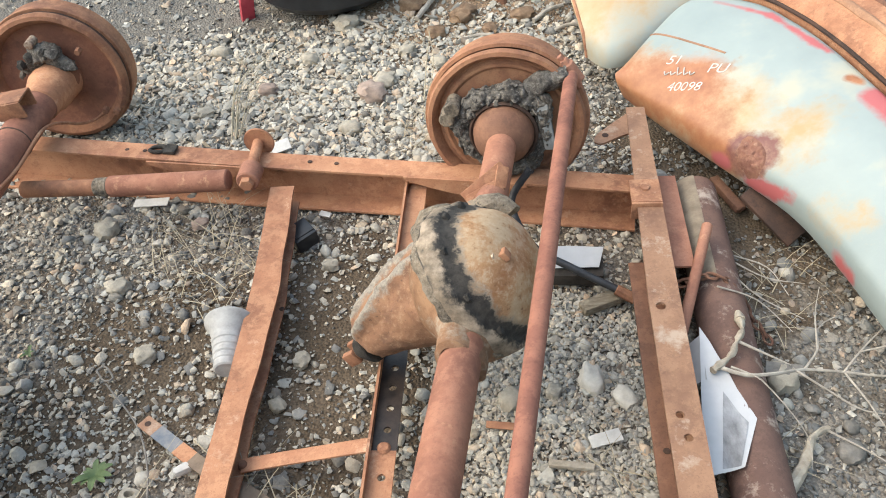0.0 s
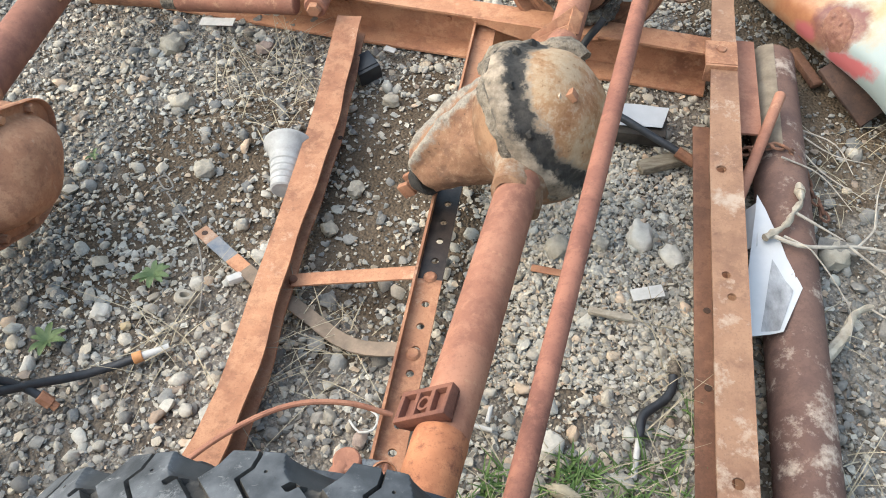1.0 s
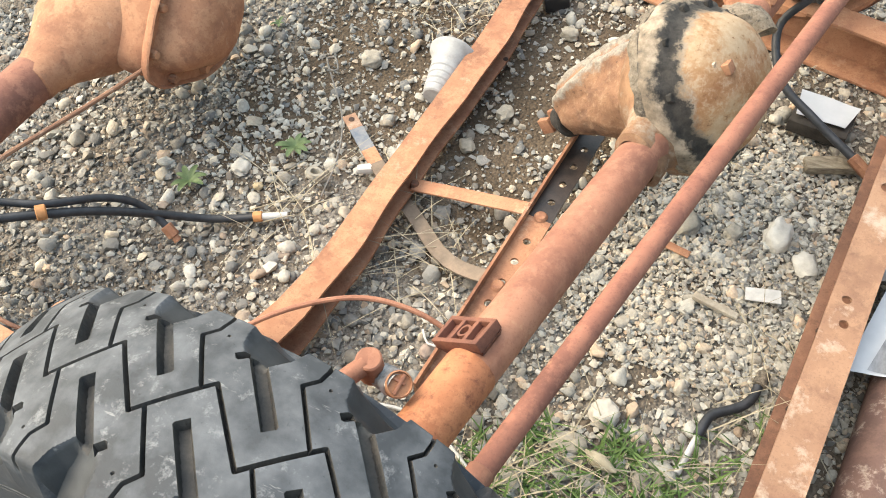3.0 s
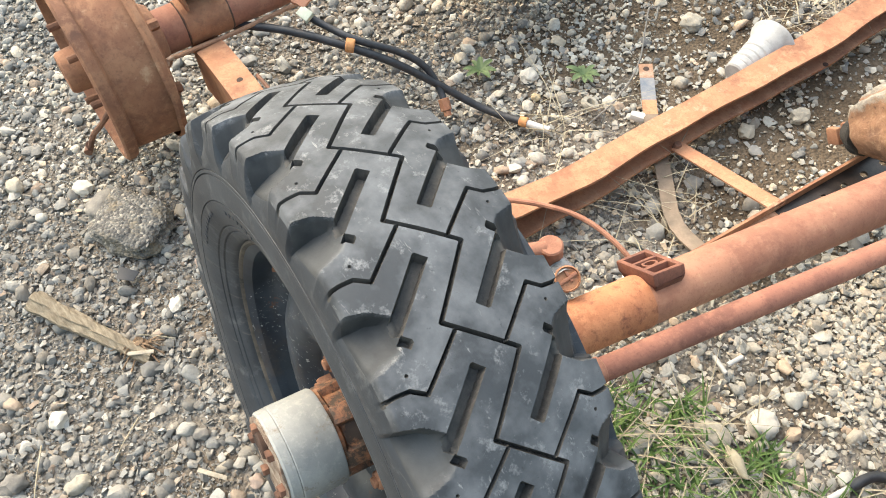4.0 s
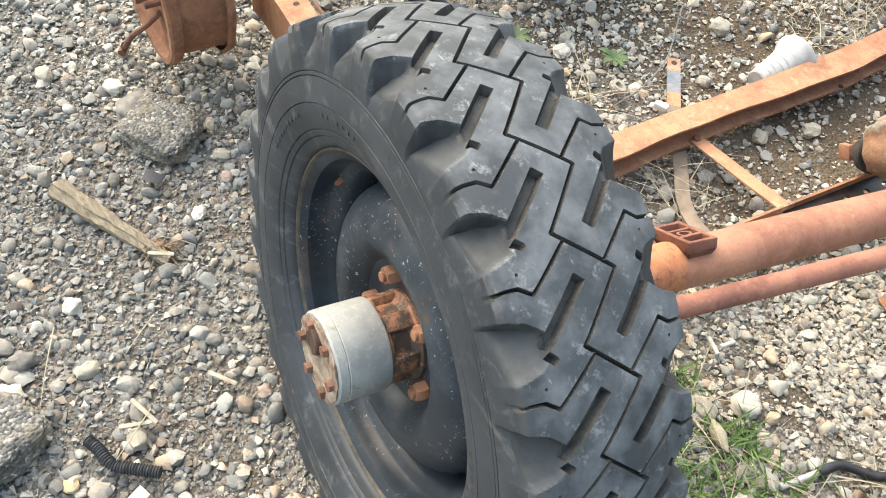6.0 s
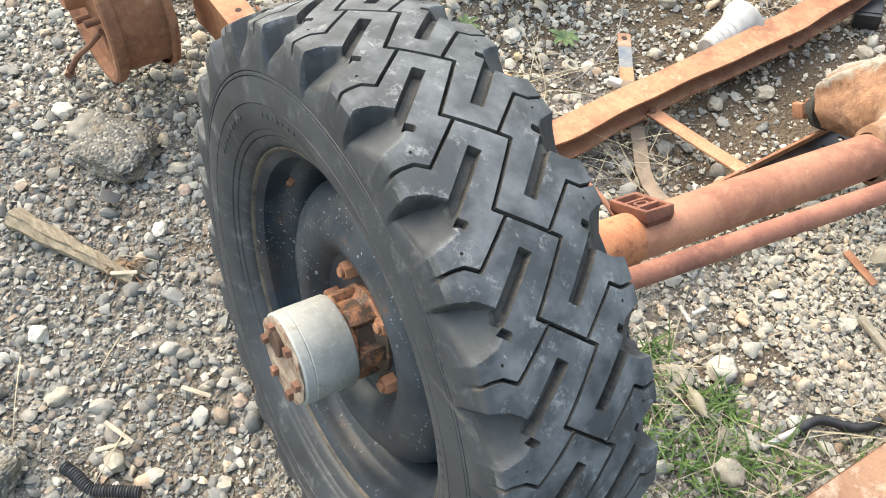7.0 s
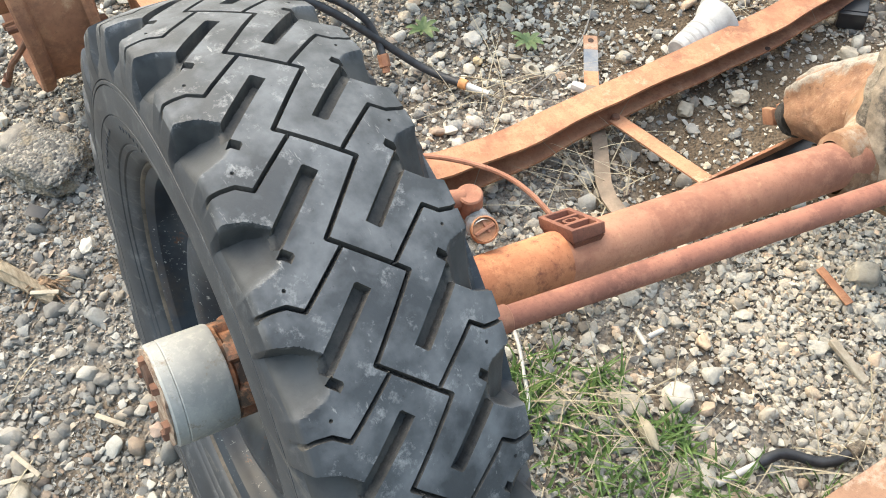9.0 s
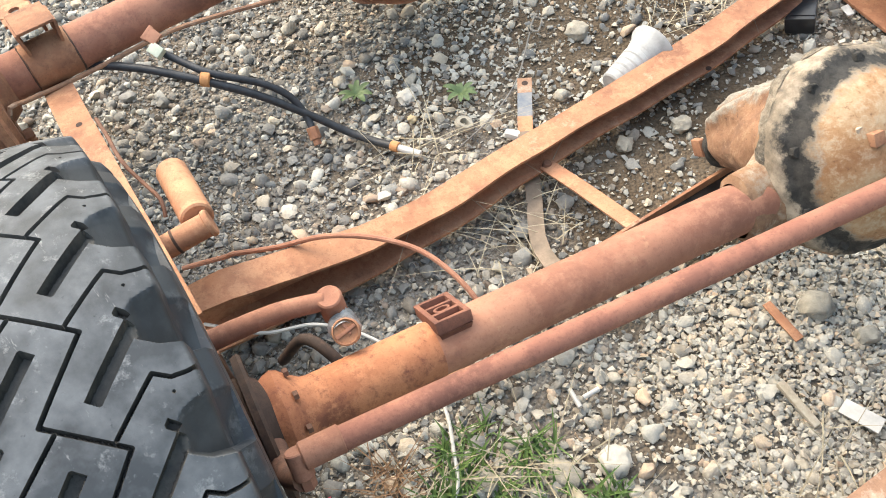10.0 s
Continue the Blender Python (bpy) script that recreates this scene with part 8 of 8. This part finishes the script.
for pts, r in (([(0.56, 1.112, 0.122), (0.60, 1.085, 0.125), (0.66, 1.09, 0.115), (0.725, 1.112, 0.09), (0.80, 1.105, 0.08), (0.877, 1.094, 0.07), (0.97, 1.10, 0.06), (1.06, 1.09, 0.06)], 0.0052),
               ([(0.612, 1.165, 0.126), (0.66, 1.135, 0.115), (0.70, 1.118, 0.10)], 0.004),
               ([(0.725, 1.112, 0.09), (0.77, 1.16, 0.085), (0.795, 1.217, 0.08), (0.84, 1.25, 0.07), (0.885, 1.268, 0.06)], 0.0034),
               ([(0.77, 1.16, 0.085), (0.80, 1.25, 0.09), (0.83, 1.31, 0.10)], 0.0026),
               ([(0.80, 1.105, 0.08), (0.85, 1.15, 0.08), (0.91, 1.20, 0.07), (0.98, 1.25, 0.08)], 0.003),
               ([(0.80, 1.105, 0.08), (0.82, 1.04, 0.07), (0.838, 0.992, 0.05), (0.86, 0.93, 0.03)], 0.0028),
               ([(0.70, 1.11, 0.10), (0.76, 1.06, 0.08), (0.81, 1.03, 0.06), (0.88, 1.02, 0.05), (0.95, 1.03, 0.05)], 0.003),
               ([(0.877, 1.094, 0.07), (0.92, 1.06, 0.07), (0.97, 1.02, 0.06)], 0.0024),
               ([(0.85, 1.15, 0.08), (0.90, 1.15, 0.09), (0.97, 1.16, 0.10)], 0.0024),
               ([(0.58, 1.108, 0.124), (0.61, 1.08, 0.13), (0.615, 1.06, 0.14)], 0.003),
               ([(0.62, 1.09, 0.12), (0.66, 1.04, 0.09), (0.69, 0.98, 0.06), (0.68, 0.93, 0.04)], 0.0022)):
    part("twig", hose(pts, r * 0.75, 7, 0.02, lambda t: 1.1 - 0.75 * t), TWIG, br)
for pts in ([(0.66, 1.40, 0.10), (0.72, 1.34, 0.06), (0.80, 1.28, 0.04)], [(0.68, 1.46, 0.07), (0.76, 1.40, 0.05), (0.84, 1.38, 0.04)], [(0.62, 1.32, 0.12), (0.70, 1.30, 0.09), (0.76, 1.24, 0.05)], [(0.72, 1.50, 0.03), (0.78, 1.44, 0.04), (0.80, 1.36, 0.03)], [(0.75, 1.02, 0.02), (0.80, 0.96, 0.03), (0.86, 0.90, 0.02)]):
    solo("loose_twig", hose(pts, 0.0020, 6, 0.02, lambda t: 1.1 - 0.7 * t), TWIG, "thin dry twig lying beside the pipe", "twig", "loose twigs")


# ---------------------------------------------------------------- larger single stones
def boulder(x, y, rx, ry, rz, turn, mat, label, seed, sink=0.25, amount=0.32):
    bm = bmesh.new()
    bmesh.ops.create_icosphere(bm, subdivisions=3, radius=1.0)
    bm.verts.index_update()
    m = Matrix.Rotation(turn, 3, "Z")
    z0 = ground_height(x, y)
    V = []
    for v in bm.verts:
        d = v.co.normalized()
        k = (abs(d.x) ** 2.7 + abs(d.y) ** 2.7 + abs(d.z) ** 2.7) ** (-1 / 2.7)
        q = d * k * (1 + amount * noise.noise(d * 2.1 + Vector((seed, 0, 0))) + 0.11 * noise.noise(d * 4.5 + Vector((0, seed, 0))))
        V.append(m @ Vector((q.x * rx, q.y * ry, q.z * rz)) + Vector((x, y, z0 + rz * (1 - 2 * sink) + 0.003)))
    g = V, [tuple(v.index for v in f.verts) for f in bm.faces]
    bm.free()
    return solo("stone", g, mat, label, "stone", "larger stones", sharp=50)


PALE_STONE = plain("pale_limestone", (0.26, 0.238, 0.195), (0.42, 0.387, 0.32), 45, 0.92, 0.5, 0.003)
WHITE_STONE = plain("white_stone", (0.42, 0.395, 0.345), (0.58, 0.55, 0.49), 50, 0.9, 0.4, 0.002)
GREY_STONE = plain("grey_stone", (0.13, 0.124, 0.115), (0.24, 0.227, 0.205), 50, 0.92, 0.5, 0.003)
PINK_STONE = plain("pinkish_stone", (0.24, 0.185, 0.155), (0.37, 0.295, 0.25), 45, 0.92, 0.4, 0.003)
YELLOW_STONE = plain("yellow_stone", (0.40, 0.31, 0.18), (0.50, 0.41, 0.27), 45, 0.9, 0.3, 0.002)
LOOKS = {"p": (PALE_STONE, "pale beige limestone lump on the gravel"), "w": (WHITE_STONE, "whitish stone standing out of the gravel"), "g": (GREY_STONE, "rough dark grey stone on the gravel"),
         "r": (PINK_STONE, "pinkish brown stone on the gravel"), "y": (YELLOW_STONE, "small yellow stone on the gravel")}
STONES = [(-0.78, 1.831, 0.030, "p"), (-0.702, 1.609, 0.026, "p"), (-0.599, 1.389, 0.025, "p"), (-0.057, 2.441, 0.036, "p"), (-0.093, 2.365, 0.046, "r"), (-0.178, 2.819, 0.045, "p"),
          (0.401, 1.151, 0.028, "w"), (0.178, 1.17, 0.026, "p"), (0.145, 0.735, 0.024, "w"), (-0.717, 1.0, 0.020, "w"), (-1.079, 0.09, 0.020, "w"), (-0.867, 0.291, 0.018, "p"),
          (-0.552, -0.267, 0.022, "g"), (-0.481, -0.181, 0.019, "p"), (-0.328, -0.157, 0.018, "p"), (-0.806, 0.206, 0.017, "p"), (-0.692, 0.107, 0.017, "w"), (-0.613, -0.161, 0.016, "w"),
          (0.266, 1.182, 0.020, "p"), (-0.252, 1.331, 0.020, "p"), (-0.295, 1.218, 0.018, "p"), (-0.539, 1.82, 0.022, "r"), (0.036, 0.567, 0.020, "p"), (-0.66, 0.969, 0.010, "y"),
          (-0.995, 0.105, 0.040, "g"), (-0.50, -0.31, 0.030, "w"), (0.275, 0.60, 0.026, "p"),
          (-0.07, 1.55, 0.018, "p"), (-0.20, 1.62, 0.020, "p"), (-0.60, 2.35, 0.026, "p"), (-0.85, 2.45, 0.028, "p"), (-0.30, 2.62, 0.026, "p"), (0.02, 2.62, 0.030, "p"), (0.12, 2.52, 0.028, "p"),
          (-0.42, 2.45, 0.030, "r"), (-0.16, 2.20, 0.032, "p"), (-0.60, 2.72, 0.030, "p"), (0.72, 1.16, 0.034, "p"), (0.78, 0.98, 0.024, "g"), (-0.31, -0.27, 0.012, "y"), (-0.18, 0.74, 0.016, "r"),
          (-0.75, 0.19, 0.014, "r"), (-0.30, 0.05, 0.012, "r"), (-0.52, 0.30, 0.013, "p"), (-0.43, 0.02, 0.014, "g"), (-1.18, -0.02, 0.020, "p")]
for i, (x, y, r, k) in enumerate(STONES):
    mat, label = LOOKS[k]
    boulder(x, y, r, r * rng4.uniform(0.7, 0.95), r * rng4.uniform(0.55, 0.75), rng4.uniform(0, 3.1), mat, label, i * 1.7)
boulder(0.345, 1.201, 0.036, 0.024, 0.020, 1.45, WHITE_STONE, "oblong whitish stone beside the tie rod", 90.0)
boulder(0.104, 0.663, 0.030, 0.019, 0.012, 0.4, PALE_STONE, "pale chunk lying in the grass", 92.0)
husk = solo("dry_husk", lumpy(moved(lathe([(0.001, 0.0), (0.010, 0.012), (0.013, 0.028), (0.008, 0.045), (0.002, 0.058)], 14), basis(Vector((0.135, 0.655, 0.022)), *axes_along((0.9, -0.3, 0.05)))), 0.004, 50), STRAW, "torn pale husk lying in the grass", "litter")
solo("bone_ring", lumpy(moved(lathe([(0.010, -0.006), (0.018, -0.006), (0.020, 0.0), (0.018, 0.007), (0.010, 0.007)], 20, True), pose(-0.551, 1.022, 0.020, 70, 10, 0)), 0.003, 50), PALE_STONE, "small bleached bone ring on the gravel", "bone")
solo("wire_buckle", hose([(-0.69, 1.345, 0.016), (-0.665, 1.312, 0.018), (-0.648, 1.318, 0.018), (-0.672, 1.352, 0.018), (-0.69, 1.345, 0.016)], 0.0022, 6, 0.01), WIRE_GREY, "small wire buckle on the gravel", "wire")
for x, y, a, L in ((-0.36, -0.13, 20, 0.06), (-0.345, -0.15, 75, 0.05), (-0.63, 0.01, 60, 0.045), (-0.35, 0.0, 35, 0.05), (-0.40, -0.28, 50, 0.035)):
    solo("wood_chip", lumpy(slab(L, 0.007, 0.004, pose(x, y, 0.018, 8, 6, a), 0.001), 0.002, 60), DRIFT, "small bleached wood chip on the gravel", "wood", "wood chips")
solo("plastic_scrap", lumpy(slab(0.035, 0.022, 0.006, pose(-0.80, 0.065, 0.02, 15, 10, 40), 0.002), 0.004, 70), BLACK_PLASTIC, "small black plastic scrap by the asphalt lump", "litter")
solo("flat_scrap", lumpy(slab(0.075, 0.030, 0.006, pose(0.72, 1.165, 0.03, 6, 4, -12), 0.002), 0.003, 40), GREY_STONE, "flat grey scrap beside the pipe", "scrap")

# clods and sticks on the brown earth bank
for i, (x, y, r) in enumerate(((0.12, 2.72, 0.035), (0.22, 2.80, 0.05), (0.30, 2.70, 0.03), (0.05, 2.90, 0.05), (0.42, 2.76, 0.04), (0.16, 3.02, 0.06), (0.34, 3.05, 0.05), (0.48, 2.95, 0.045), (-0.02, 3.05, 0.05), (0.26, 2.92, 0.03))):
    c = boulder(x, y, r, r * 0.8, r * 0.5, i * 0.9, CLOD, "crumbling brown earth clod on the bank", 40 + i * 2.3, 0.3, 0.35)
    c.name = "earth_clod"
    tagged(c, "crumbling brown earth clod on the bank", "soil", "earth clods")
for i, (a, b, r) in enumerate((((0.06, 2.80), (0.17, 2.95), 0.009), ((0.45, 2.72), (0.56, 2.80), 0.008), ((0.50, 2.66), (0.62, 2.68), 0.006), ((0.20, 2.66), (0.33, 2.64), 0.006), ((-0.05, 2.76), (-0.16, 2.84), 0.006))):
    za, zb = ground_height(*a) + r + 0.004, ground_height(*b) + r + 0.008
    solo("stick", lumpy(hose([(*a, za), ((a[0] + b[0]) / 2, (a[1] + b[1]) / 2 + 0.01, (za + zb) / 2 + 0.006), (*b, zb)], r, 8), 0.002, 40), TWIG, "weathered stick lying on the earth", "stick", "sticks")

BROWN_STRAW = plain("brown_dead_grass", (0.16, 0.09, 0.05), (0.30, 0.19, 0.11), 40, 0.9, 0.1)
# cable end and striped wires by the wheel
gc = thing("cable_scrap", (0.02, 0.47, 0.01), "grey cable end with red and white wires lying by the wheel", "cable")
part("grey_sheath", hose([(-0.081, 0.370, 0.020), (-0.045, 0.377, 0.020), (-0.014, 0.397, 0.020), (-0.004, 0.415, 0.020), (-0.018, 0.427, 0.020), (-0.039, 0.436, 0.020)], 0.0085, 12), plain("grey_sheath", (0.14, 0.14, 0.14), (0.26, 0.255, 0.245), 40, 0.7, 0.2), gc)
part("red_wire", hose([Vector((-0.100, 0.370, 0.022)), Vector((-0.069, 0.363, 0.022)), Vector((-0.036, 0.355, 0.022))], 0.0028, 8), RED_PLASTIC, gc, "thin red wire")
part("white_wire", hose([Vector((-0.100, 0.370, 0.022)) + Vector((0.006, 0.004, 0.002)), Vector((-0.069, 0.363, 0.022)) + Vector((0.007, -0.002, 0.004)), Vector((-0.036, 0.355, 0.022)) + Vector((0.008, 0.002, 0.002))], 0.0026, 8), WHITE_PLASTIC, gc, "thin white wire")
tuft("dry_grass", 60, [(-0.060, 0.454, 0.03)], 0.02, 0.05, 0.0014, BROWN_STRAW, "clump of brown dead grass by the wheel", 1.4)
